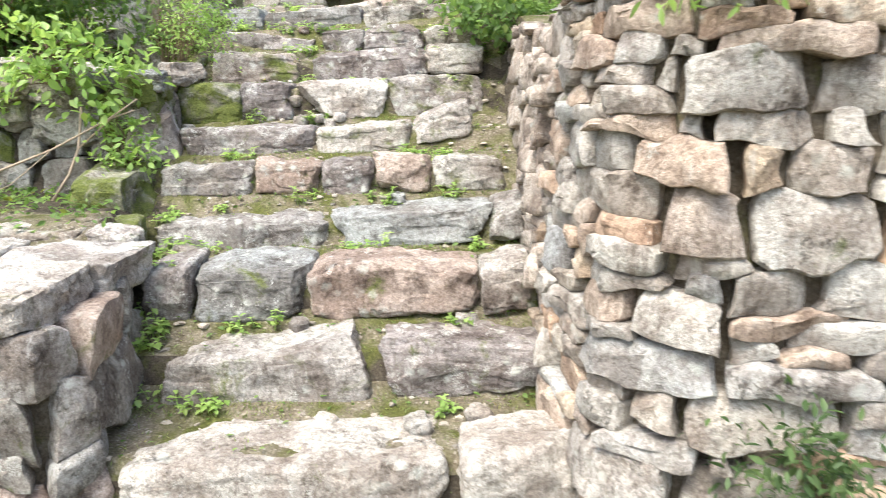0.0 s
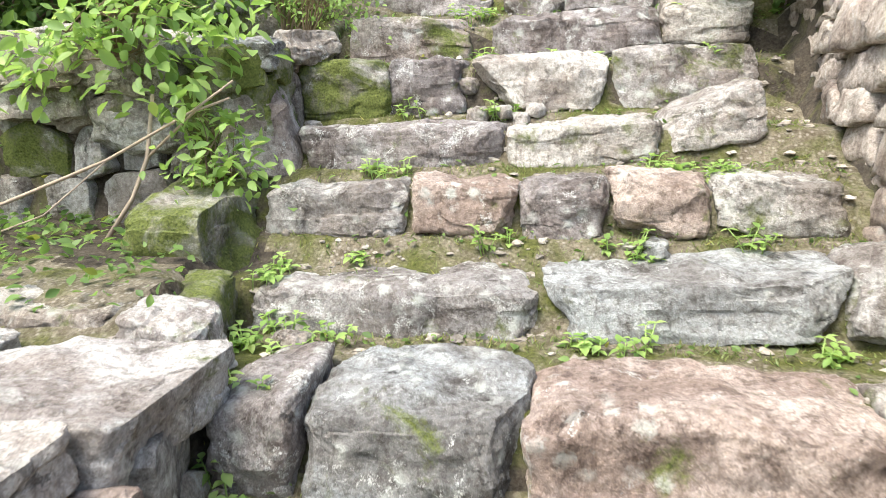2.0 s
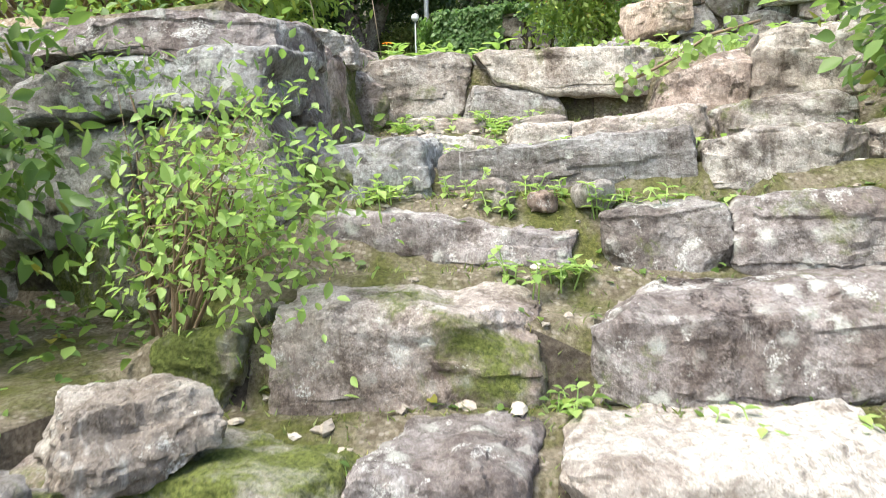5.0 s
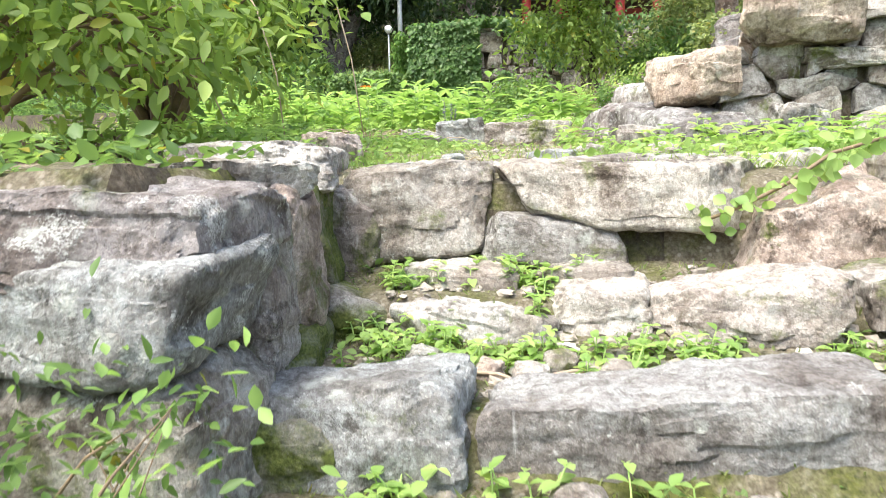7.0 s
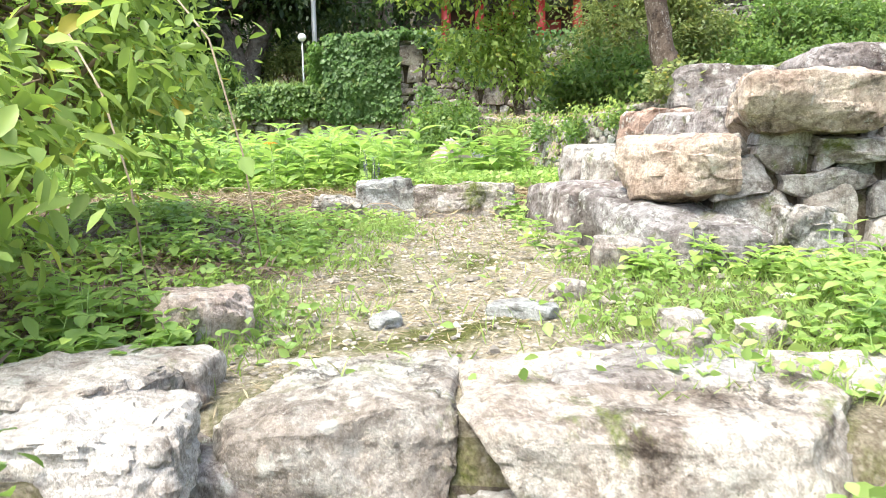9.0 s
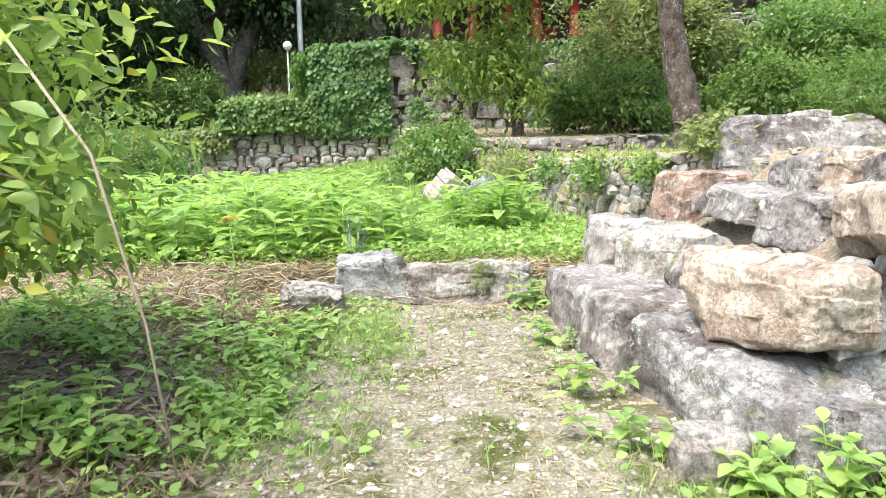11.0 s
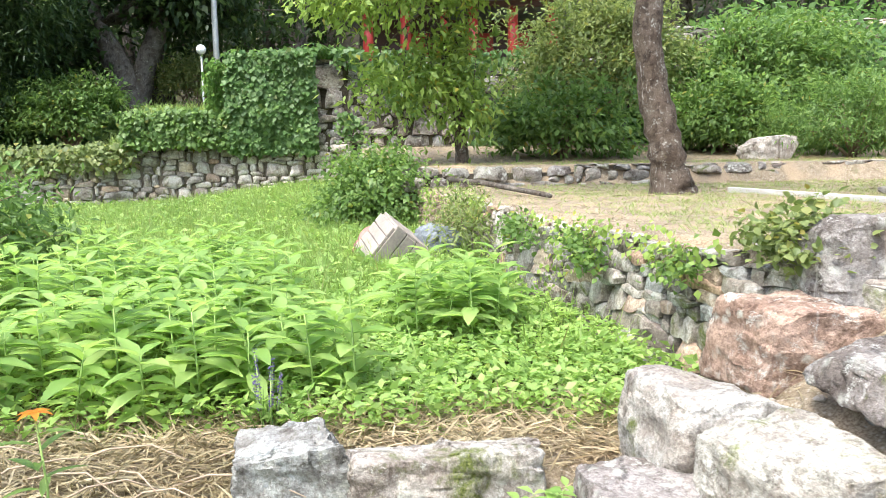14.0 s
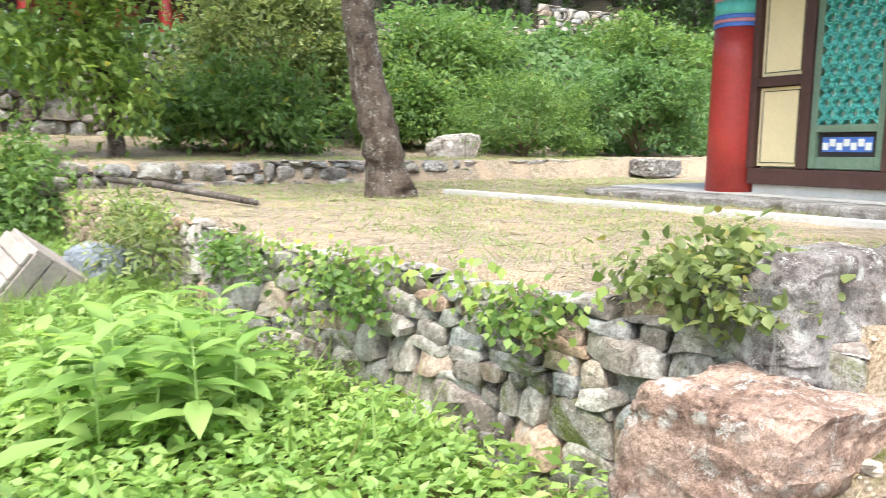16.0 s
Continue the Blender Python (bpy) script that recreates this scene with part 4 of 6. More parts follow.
KERB = "kerb stones at the field edge"
boulder((0.42, 0.26, 0.34), (-2.0, 10.6, 2.68), 5, ROCK_BLUE, 120, "blue-grey kerb stone with a rusty spot", "kerb_stone", KERB, 8, -3)
boulder((0.68, 0.28, 0.26), (-1.46, 10.58, 2.66), 4, ROCK_MOSSY, 121, "long grey mossy kerb stone", "kerb_stone", KERB, 9, -4)
boulder((0.36, 0.26, 0.24), (-2.3, 10.18, 2.62), 8, ROCK, 122, "rounded grey kerb stone lying in straw", "kerb_stone", KERB, 3)

CAPS = "cap stones of the side walls"


def cap(left, right, low, high, front, depth, material, label):
    """A flat cap stone of the low wall."""
    global stone_count
    stone_count += 1
    me, m = hewn_mesh(left, right, (low, low), high, front, depth, stone_count, material, 36, 11.0, 0.016, 5, 0.02)
    me.name = "cap_stone"
    ob = new("cap_stone", me)
    ob.matrix_basis = m
    tagged(ob, label, "rock", CAPS)


cap((-1.96, -1.98), (-1.31, -1.33), 0.72, (0.86, 0.9), (2.08, 2.14), 0.5, ROCK_PALE, "pale flat cap stone on the low wall's corner")
cap((-1.74, -1.76), (-1.3, -1.27), 0.7, (0.88, 0.87), (2.58, 2.66), 0.48, ROCK_PALE, "white angular cap stone on the low wall")
cap((-2.56, -2.56), (-1.99, -2.0), 0.72, (0.85, 0.86), (2.1, 2.08), 0.56, ROCK_PALE, "pale worn flat stone on the low wall")
cap((-2.4, -2.42), (-1.78, -1.78), 0.72, (0.88, 0.88), (2.68, 2.62), 0.5, ROCK_PALE, "broad pale cap stone with mossy cracks")
cap((-3.2, -3.2), (-2.58, -2.58), 0.7, (0.84, 0.85), (2.12, 2.1), 0.6, ROCK, "grey cap stone of the low wall")
cap((-2.05, -2.05), (-1.62, -1.64), 0.78, (0.9, 0.89), (3.2, 3.16), 0.26, ROCK, "grey flat stone half sunk in mossy soil")
cap((-1.58, -1.58), (-1.36, -1.38), 0.72, (0.9, 0.88), (3.14, 3.12), 0.22, ROCK_MOSSY, "small mossy stone beside the low wall")
boulder((0.5, 0.42, 0.28), (-2.2, 4.42, 1.55), -8, ROCK, 135, "grey-brown boulder on the middle wall", "cap_stone", CAPS, 5, 6)
boulder((0.36, 0.3, 0.13), (-1.8, 4.38, 1.56), 10, ROCK_BLUE, 136, "blue-grey angular cap stone beside moss", "cap_stone", CAPS, 7, 5)
boulder((0.26, 0.2, 0.14), (-1.66, 4.75, 1.6), 50, ROCK, 137, "small grey cap stone behind the blue one", "cap_stone", CAPS, 5, 5)
boulder((0.5, 0.55, 0.28), (-2.62, 4.4, 1.55), 20, ROCK_MOSSY, 138, "mossy block on the middle wall", "cap_stone", CAPS, 6, 5)
boulder((0.4, 0.35, 0.14), (-2.0, 6.2, 2.44), 60, ROCK, 140, "grey cap stone of the upper wall", "cap_stone", CAPS, 5, 5)
boulder((0.36, 0.3, 0.16), (-2.02, 6.62, 2.47), 15, ROCK_PALE, 141, "pale cap stone at the top of the stairs", "cap_stone", CAPS, 5, 5)
boulder((0.46, 0.36, 0.14), (-2.2, 6.88, 2.5), -10, ROCK_PALE, 142, "pale flat stone at the top of the stairs", "cap_stone", CAPS, 5, 5)

LOOSE = "loose stones on the gravel path"
for k, (sx, sy, sz, x, y, turn, mat, label) in enumerate((
        (0.24, 0.22, 0.16, -2.1, 7.44, 20, ROCK_PINK, "brown-tan angular stone beside the grass"),
        (0.2, 0.11, 0.05, -1.22, 7.66, -25, ROCK_BLUE, "flat grey stone on the gravel"),
        (0.11, 0.09, 0.07, -1.06, 7.9, 30, ROCK_PALE, "pale stone at the grass edge"),
        (0.2, 0.14, 0.16, -0.82, 8.34, 10, ROCK, "grey stone wedged before the dark boulder"),
        (0.15, 0.1, 0.07, -0.8, 7.46, 0, ROCK, "grey flat stone in the grass"),
        (0.12, 0.1, 0.07, -0.62, 7.4, 12, ROCK, "rounded grey stone near the top step"),
        (0.12, 0.08, 0.06, -0.84, 7.3, -20, ROCK_PALE, "pale stone near the top step"),
        (0.08, 0.06, 0.05, -1.62, 7.54, 40, ROCK_BLUE, "small bluish stone in the gravel"),
        (0.34, 0.2, 0.12, -2.1, 7.0, 5, ROCK_PALE, "broad pale stone beside the top step"),
        (0.12, 0.1, 0.1, -1.16, 10.35, 5, ROCK, "upright grey stone against the kerb"))):
    me = stone_mesh("loose_stone", (sx, sy, sz), 150 + k, mat, 14, 6, 8)
    ob = new("loose_stone", me)
    ob.matrix_basis = pose(x, y, ground(x, y) + sz * 0.3, 0, 0, turn)
    tagged(ob, label, "stone", LOOSE)

boulder((0.9, 0.6, 0.5), (4.6, 20.0, 3.85), 20, ROCK_PALE, 160, "pale rock standing among the bushes", k=3)
boulder((0.9, 0.5, 0.34), (7.5, 18.3, 3.55), 10, ROCK_DARK, 161, "dark rock on the stone edging", k=4)
boulder((0.5, 0.45, 0.5), (0.42, 11.35, 3.16), 20, ROCK_MOSSY, 162, "grey stone block under the ivy", k=5)
boulder((0.8, 0.4, 0.2), (0.32, 11.2, 3.3), -55, ROCK, 163, "broad lintel stone over the wall's gap", k=5)


# ---- foliage helpers ----
def leaves_mesh(name, base, way, up, length, width, material, fine=True, curl=0.12):
    """Single leaf blades, each folded along its middle and drooping at the tip (fine) or one bent quad."""
    base, way = np.asarray(base, float), unit(np.asarray(way, float))
    side = unit(np.cross(way, np.asarray(up, float)))
    face = np.cross(side, way)
    L, W = np.asarray(length)[:, None], np.asarray(width)[:, None]
    n = len(base)

    def at(f, w, dip=0.0):
        return base + way * L * f + side * W * w * 0.5 + face * (W * (abs(w) * 0.16 - dip) - L * curl * f * f)

    if fine:
        pts = [at(0, 0), at(0.22, 0.72), at(0.5, 1.0), at(0.78, 0.58), at(1, 0), at(0.78, -0.58), at(0.5, -1.0), at(0.22, -0.72), at(0.4, 0, 0.04), at(0.7, 0, 0.03)]
        verts = np.stack(pts, 1).reshape(-1, 3)
        one = np.array([0, 8, 1, 1, 8, 2, 2, 8, 9, 2, 9, 3, 3, 9, 4, 4, 9, 5, 5, 9, 6, 6, 9, 8, 6, 8, 7, 7, 8, 0])
        per, size, stride = 10, 3, 10
    else:
        verts = np.stack([at(0, 0), at(0.42, -1.0), at(1, 0), at(0.42, 1.0)], 1).reshape(-1, 3)
        one = np.array([0, 1, 2, 3])
        per, size, stride = 1, 4, 4
    loops = (one[None, :] + stride * np.arange(n)[:, None]).reshape(-1)
    me = bpy.data.meshes.new(name)
    me.vertices.add(len(verts))
    me.vertices.foreach_set("co", verts.reshape(-1).astype(np.float32))
    me.loops.add(len(loops))
    me.loops.foreach_set("vertex_index", loops.astype(np.int32))
    me.polygons.add(n * per)
    me.polygons.foreach_set("loop_start", np.arange(0, n * per * size, size, dtype=np.int32))
    me.update(calc_edges=True)
    me.materials.append(material)
    return me


def bush(name, label, category, base, center, radii, clumps, per, leaf, material, seed, wood=TWIG, spread=0.16, slim=0.45, fine=False, droop=0.25, limbs=10, thick=0.03, low=-0.6, group="", shell=0.45):
    """A woody plant: limbs from its base to clumps of single leaves, uneven and open between the clumps."""
    rng = np.random.RandomState(seed)
    base, center, radii = np.array(base, float), np.array(center, float), np.array(radii, float)
    dirs = unit(rng.normal(size=(clumps * 3, 3)))
    dirs = dirs[dirs[:, 2] > low][:clumps]
    off = Vector(rng.uniform(-30, 30, 3))
    lobe = np.array([1 + 0.75 * noise.noise(Vector(d) * 1.6 + off) for d in dirs])
    reach = (shell + (1 - shell) * rng.uniform(0, 1, len(dirs)) ** 0.6) * lobe
    knots = center + dirs * radii * reach[:, None]
    who = np.repeat(np.arange(len(dirs)), per)
    n = len(who)
    flat = np.array((1, 1, 0.7))
    pos = knots[who] + rng.normal(size=(n, 3)) * spread * flat * (0.5 + rng.uniform(0, 1, len(dirs)))[who][:, None]
    way = dirs[who] * 0.6 + unit(rng.normal(size=(n, 3))) * 0.9
    way[:, 2] -= droop
    up = np.tile((0, 0, 1.0), (n, 1)) + rng.normal(size=(n, 3)) * 0.45 + dirs[who] * 0.3
    size = leaf * rng.uniform(0.6, 1.25, n)
    top = tagged(new(name), label, category, group)
    top.matrix_basis = Matrix.Translation(base)
    inv = -base
    runs = []
    for k in range(min(limbs, len(knots))):
        tip = knots[k] + inv
        mid = tip * 0.5 + np.array((0, 0, 0.18 * np.linalg.norm(tip))) + rng.normal(size=3) * 0.06 * np.linalg.norm(tip)
        pts = [np.zeros(3) + rng.normal(size=3) * thick * (1, 1, 0), mid * 0.45, mid, (mid + tip) / 2 + rng.normal(size=3) * 0.03, tip]
        runs.append((pts, [thick, thick * 0.75, thick * 0.5, thick * 0.33, thick * 0.12]))
        for q in range(2):
            o = knots[rng.randint(len(knots))] + inv
            runs.append(([mid, (mid + o) / 2 + np.array((0, 0, 0.05)), o], [thick * 0.4, thick * 0.25, thick * 0.1]))
    if runs:
        part("woody_stem", tubes_mesh("woody_stem", runs, wood, 5), top)
    part("foliage", leaves_mesh("foliage", pos + inv, way, up, size, size * slim, material, fine), top)
    return top


def scatter(name, label, category, count, region, material, seed, length, slim, rise, fine=False, flat=0.0, lift=0.0, parent=None):
    """Blades or low leaves over part of the ground, one object; region(x, y) gives the share that grows there."""
    rng = np.random.RandomState(seed)
    (x0, x1, y0, y1), share = region
    pts = []
    for _ in range(count):
        x, y = rng.uniform(x0, x1), rng.uniform(y0, y1)
        keep = share(x, y)
        if keep > 0 and rng.rand() < keep * (0.5 + 1.1 * max(0.0, noise.noise(Vector((x * 1.7, y * 1.7, seed))) + 0.35)):
            pts.append((x, y, ground(x, y) + lift * rng.rand() - 0.005))
    n = len(pts)
    way = rng.normal(size=(n, 3)) * (1, 1, 0.2)
    way = unit(way) * (1 - rise) + np.array((0, 0, rise)) + rng.normal(size=(n, 3)) * 0.1
    if flat:
        way[:, 2] *= 1 - flat
    up = np.tile((0, 0, 1.0), (n, 1)) + rng.normal(size=(n, 3)) * 0.5
    size = length * rng.uniform(0.5, 1.3, n)
    me = leaves_mesh(name, pts, way, up, size, size * slim, material, fine, 0.25)
    return tagged(new(name, me), label, category, kind="stuff")


# ---- the field and the terrace's green ----
def in_field(x, y):
    return 1.0 if 10.95 + 0.12 * noise.noise(Vector((x * 2, 0, 5))) < y < 24.3 and x < terrace_edge(y) - 0.02 else 0.0


def path_green(x, y):
    wander = 0.3 * noise.noise(Vector((x * 1.4, y * 1.4, 2))) + 0.12 * noise.noise(Vector((x * 5, y * 5, 6)))
    left, right = between(-x + 1.6 * wander, 1.85, 2.3), between(x + wander, -1.15, -0.8)
    left *= 1 - 0.85 * between(-x + 2 * wander, 2.2, 2.6)
    block = 1.0 if y > 8.45 and x > -1.05 or y > 10.35 else 0.0
    return (max(left, right) * 0.9 + 0.025) * (1 - block)


scatter("low_weeds", "bright low leafy weeds over the field", "weeds", 90000, ((-7, 0.2, 10.9, 15.0), in_field), LEAF_BRIGHT, 31, 0.055, 0.55, 0.35, False, lift=0.18)
scatter("low_weeds", "low leafy weeds deeper in the field", "weeds", 60000, ((-13, 0, 14.0, 24.4), in_field), LEAF_BRIGHT, 32, 0.11, 0.5, 0.4, False, lift=0.2)
scatter("field_grass", "tall fresh green grass in the field", "grass", 80000, ((-9, 0.2, 11.6, 24.4), lambda x, y: in_field(x, y) * (0.12 + 0.88 * between(y - 0.6 * x, 14.2, 15.4))), GRASS, 33, 0.3, 0.035, 0.75, False)
scatter("grass", "short grass beside the gravel path", "grass", 130000, ((-3.8, 2.6, 6.95, 10.45), path_green), GRASS, 34, 0.065, 0.07, 0.6, False)
scatter("low_weeds", "small round-leaved weeds beside the path", "weeds", 22000, ((-3.8, 2.6, 6.95, 10.45), path_green), LEAF_BRIGHT, 35, 0.036, 0.7, 0.3, True, lift=0.07)
scatter("low_weeds", "bright small weeds under the shrub", "weeds", 34000, ((-3.9, -1.85, 6.95, 10.4), lambda x, y: (0.12 if y < 8.0 else 0.32) * between(-x + 0.5 * noise.noise(Vector((x * 1.6, y * 1.6, 9))), 1.8, 2.4) * (0.06 + between(noise.noise(Vector((x * 2.1, y * 2.1, 4))), 0.0, 0.25))), LEAF_BRIGHT, 46, 0.042, 0.6, 0.35, False, lift=0.08)
scatter("dry_straw", "dry straw and litter along the kerb", "straw", 42000, ((-4.2, -0.1, 9.9, 11.3), lambda x, y: 0.85 if y > 10.7 or x < -2.2 else 0.15 * between(y, 10.2, 10.4)), STRAW, 36, 0.14, 0.05, 0.22, False, lift=0.06)
scatter("dry_straw", "dry straw and thin litter over the gravel path", "straw", 26000, ((-2.1, -0.6, 6.95, 10.45), lambda x, y: 0.55 * (1 - path_green(x, y)) if y < 8.45 or x < -1.1 else 0.0), STRAW, 47, 0.05, 0.09, 0.06, False, lift=0.012)
scatter("dry_straw", "dry brown litter under the shrub", "straw", 42000, ((-4.0, -1.9, 7.0, 10.5), lambda x, y: 0.75 * between(-x + 0.4 * noise.noise(Vector((x * 2, y * 2, 12))), 2.0, 2.5)), LITTER, 37, 0.085, 0.13, 0.12, False, lift=0.04)


def on_upper(x, y):
    return 1.0 if x > terrace_edge(y) + 0.1 and not (x > 2.2 and y < 12.5) else 0.0


scatter("dry_straw", "dry straw over the upper terrace", "straw", 75000, ((-2.2, 6, 11.0, 24), lambda x, y: on_upper(x, y) * (0.5 if y < 18.4 else 0.9)), STRAW, 38, 0.1, 0.05, 0.15, False, lift=0.02)
scatter("grass", "patchy short grass on the upper terrace", "grass", 90000, ((-1.5, 7, 11.2, 20), lambda x, y: on_upper(x, y) * (0.6 if x > 0.1 else 0.2)), GRASS, 39, 0.055, 0.07, 0.55, False)
scatter("grass", "long grass on the ledge above the wall", "grass", 9000, ((-8, -5, 24.7, 29), lambda x, y: 1.0), GRASS, 40, 0.35, 0.05, 0.7, False)


def tread_green(x, y):
    if not left_edge(y) - 0.05 < x < 0.4:
        return 0.0
    near = min(abs(y - r) for r in RISERS)
    return 0.5 if near < 0.09 else 0.1


scatter("moss_tufts", "short moss and grass in the stair joints", "moss", 60000, ((-1.9, 0.45, 2.2, 6.75), tread_green), LEAF_YELLOW, 41, 0.025, 0.18, 0.6, False)
scatter("low_weeds", "tiny leaves in the stair joints", "weeds", 6000, ((-1.9, 0.45, 2.2, 6.9), tread_green), LEAF, 42, 0.028, 0.6, 0.3, True, lift=0.03)
scatter("low_weeds", "small weeds on the low wall and ledges", "weeds", 7000, ((-3.4, -1.4, 2.4, 6.7), lambda x, y: 0.6 if x < left_edge(y) - 0.1 and y > 3.2 else 0.0), LEAF, 43, 0.04, 0.6, 0.35, True, lift=0.06)
scatter("low_weeds", "leafy weeds on the bank beside the top steps", "weeds", 14000, ((-0.1, 3.0, 5.5, 8.4), lambda x, y: between(x, 0.05, 0.45) * 0.9), LEAF, 44, 0.045, 0.65, 0.35, True, lift=0.08)


def pebbles(name, label, count, region, size, material, seed):
    rng = np.random.RandomState(seed)
    p, f = SHELLS[2]
    p = unit(p)
    verts, faces = [], []
    x0, x1, y0, y1 = region
    for _ in range(count):
        x, y = rng.uniform(x0, x1), rng.uniform(y0, y1)
        s = size * rng.uniform(0.4, 1.0) ** 2 * np.array((rng.uniform(0.7, 1.4), rng.uniform(0.7, 1.2), rng.uniform(0.35, 0.7)))
        turn = rng.uniform(0, 6.28)
        q = p * (1 + 0.25 * rng.normal(size=(len(p), 1))) * s
        q = np.stack([q[:, 0] * math.cos(turn) - q[:, 1] * math.sin(turn) + x, q[:, 0] * math.sin(turn) + q[:, 1] * math.cos(turn) + y, q[:, 2] + ground(x, y) + s[2] * 0.3], 1)
        o = len(verts)
        verts.extend(q)
        faces.extend([tuple(i + o for i in g) for g in f])
    return tagged(new(name, mesh_from(name, verts, faces, material)), label, "gravel", kind="stuff")


def island_stone(name):
    m, nodes, links, bsdf = nodes_of(name)
    nt = m.node_tree
    geo = nodes.new("ShaderNodeNewGeometry")
    tone = ramp_node(nt, geo.outputs["Random Per Island"], [(0.0, (0.2, 0.18, 0.15)), (0.4, (0.34, 0.3, 0.25)), (0.75, (0.44, 0.39, 0.32)), (1.0, (0.58, 0.54, 0.48))])
    fine = noise_node(nt, 90, 5, 0.7, geo.outputs["Position"])
    links.new(mix_node(nt, mask(nt, fine.outputs["Fac"], 0.35, 0.65), mix_node(nt, 1.0, tone.outputs["Color"], (0.7, 0.68, 0.66), "MULTIPLY"), tone.outputs["Color"]), bsdf.inputs["Base Color"])
    bsdf.inputs["Roughness"].default_value = 0.9
    bump_to(nt, bsdf, fine.outputs["Fac"], 0.6, 0.006)
    return m


PEBBLE = island_stone("pebble")
pebbles("gravel", "loose pale gravel on the terrace path", 4600, (-2.15, -0.85, 7.05, 10.4), 0.011, PEBBLE, 61)
pebbles("gravel", "coarse stones lying on the terrace path", 220, (-2.1, -0.8, 7.05, 10.3), 0.024, PEBBLE, 65)
pebbles("gravel", "small stones in the grass beside the path", 400, (-0.9, 1.2, 7.0, 8.4), 0.03, PEBBLE, 62)
pebbles("gravel", "small rubble on the stair treads", 900, (-1.6, 0.42, 2.25, 6.75), 0.022, PEBBLE, 63)
pebbles("gravel", "broken stone on the upper treads", 520, (-1.65, 0.0, 5.98, 6.68), 0.028, PEBBLE, 66)
pebbles("gravel", "stone chips on the flight", 260, (-0.9, 0.4, 9.0, 10.6), 0.03, PEBBLE, 64)


def weed(name, seed, height, pairs, leaf, material, slim=0.38, tilt=0.45, stems=1, apart=0.03):
    """An upright weed with crossed pairs of leaves on one or more stems."""
    rng = np.random.RandomState(seed)
    top = new(name)
    base, way, size = [], [], []
    for j in range(stems):
        lean = rng.normal(size=2) * (0.08 if stems == 1 else 0.45)
        ox, oy = rng.normal(size=2) * apart * (stems > 1)
        turn = rng.uniform(0, 6.28)
        tall = height * (1.0 if j == 0 else rng.uniform(0.55, 1.0))
        for k in range(pairs):
            h = tall * (0.25 + 0.75 * k / (pairs - 1))
            for s in range(2):
                a = turn + k * 1.57 + s * 3.14 + rng.normal() * 0.15
                t = tilt + 0.5 * (k / pairs) ** 2 + rng.normal() * 0.28
                base.append((ox + lean[0] * h, oy + lean[1] * h, h))
                way.append((math.cos(a), math.sin(a), t - 0.1))
                size.append(leaf * (0.75 + 0.5 * math.sin(3.0 * (k + 0.6) / pairs)) * rng.uniform(0.8, 1.15))
        run = [(ox, oy, -0.03), (ox + lean[0] * tall / 2, oy + lean[1] * tall / 2, tall / 2), (ox + lean[0] * tall, oy + lean[1] * tall, tall)]
        part("stem", tubes_mesh("stem", [(run, [0.006, 0.005, 0.003] if stems == 1 else [0.0025, 0.002, 0.0015])], STEM, 5), top)
    size = np.array(size)
    part("foliage", leaves_mesh("foliage", base, way, np.tile((0, 0, 1.0), (len(base), 1)), size, size * slim, material, True, 0.3), top)
    return top


rng = np.random.RandomState(77)
TALL = "tall weeds at the field edge"
tall = [tagged(weed("tall_weed", 200 + k, 0.36 + 0.05 * k, 8, 0.17, LEAF_BRIGHT, 0.42, 0.32), "upright bright green weed with long pointed leaves", "weed", TALL) for k in range(5)]
spots = []
while len(spots) < 190:
    x, y = rng.uniform(-5.0, -0.9), rng.uniform(11.0, 14.4)
    patch = x < -1.75 - 0.35 * (y - 11.2) and y > 11.05 + 0.1 * rng.rand() or (x + 1.15) ** 2 / 0.3 + (y - 12.7) ** 2 / 0.4 < 1
    if patch and all((x - a) ** 2 + (y - b) ** 2 > 0.02 for a, b in spots):
        spots.append((x, y))
for k, (x, y) in enumerate(spots):
    m = pose(x, y, ground(x, y), 0, 0, rng.uniform(0, 360))
    if k < 5:
        tall[k].matrix_basis = m
    else:
        copy_thing(tall[k % 5], m)

SMALL = "small weeds in the stair joints"
small = [tagged(weed("small_weed", 220 + k, 0.04 + 0.013 * k, 3, 0.029, LEAF_BRIGHT, 0.7, 0.2, 5, 0.035), "small green weed growing in a stair joint", "weed", SMALL) for k in range(4)]
spots = []
for r, count in zip(RISERS[1:], (3, 4, 4, 5, 7, 6, 6, 5, 6, 6, 6)):
    for _ in range(count):
        spots.append((rng.uniform(-1.5, 0.2), r - rng.uniform(0.02, 0.09)))
for y in (2.75, 2.9, 3.1, 3.4, 3.5, 3.75):
    spots += [(left_edge(y) + rng.uniform(0.06, 0.2), y), (left_edge(y) + rng.uniform(0.02, 0.15), y + 0.08)]
for _ in range(26):
    spots.append((rng.uniform(-1.68, -1.2), rng.uniform(6.08, 6.68)))
for _ in range(10):
    spots.append((rng.uniform(-1.1, -0.4), rng.uniform(6.08, 6.3)))
for _ in range(6):
    spots.append((rng.uniform(-1.7, -0.3), rng.uniform(5.6, 5.7)))
for k, (x, y) in enumerate(spots):
    m = pose(x, y, ground(x, y), 0, 0, rng.uniform(0, 360))
    if k < 4:
        small[k].matrix_basis = m
    else:
        copy_thing(small[k % 4], m)

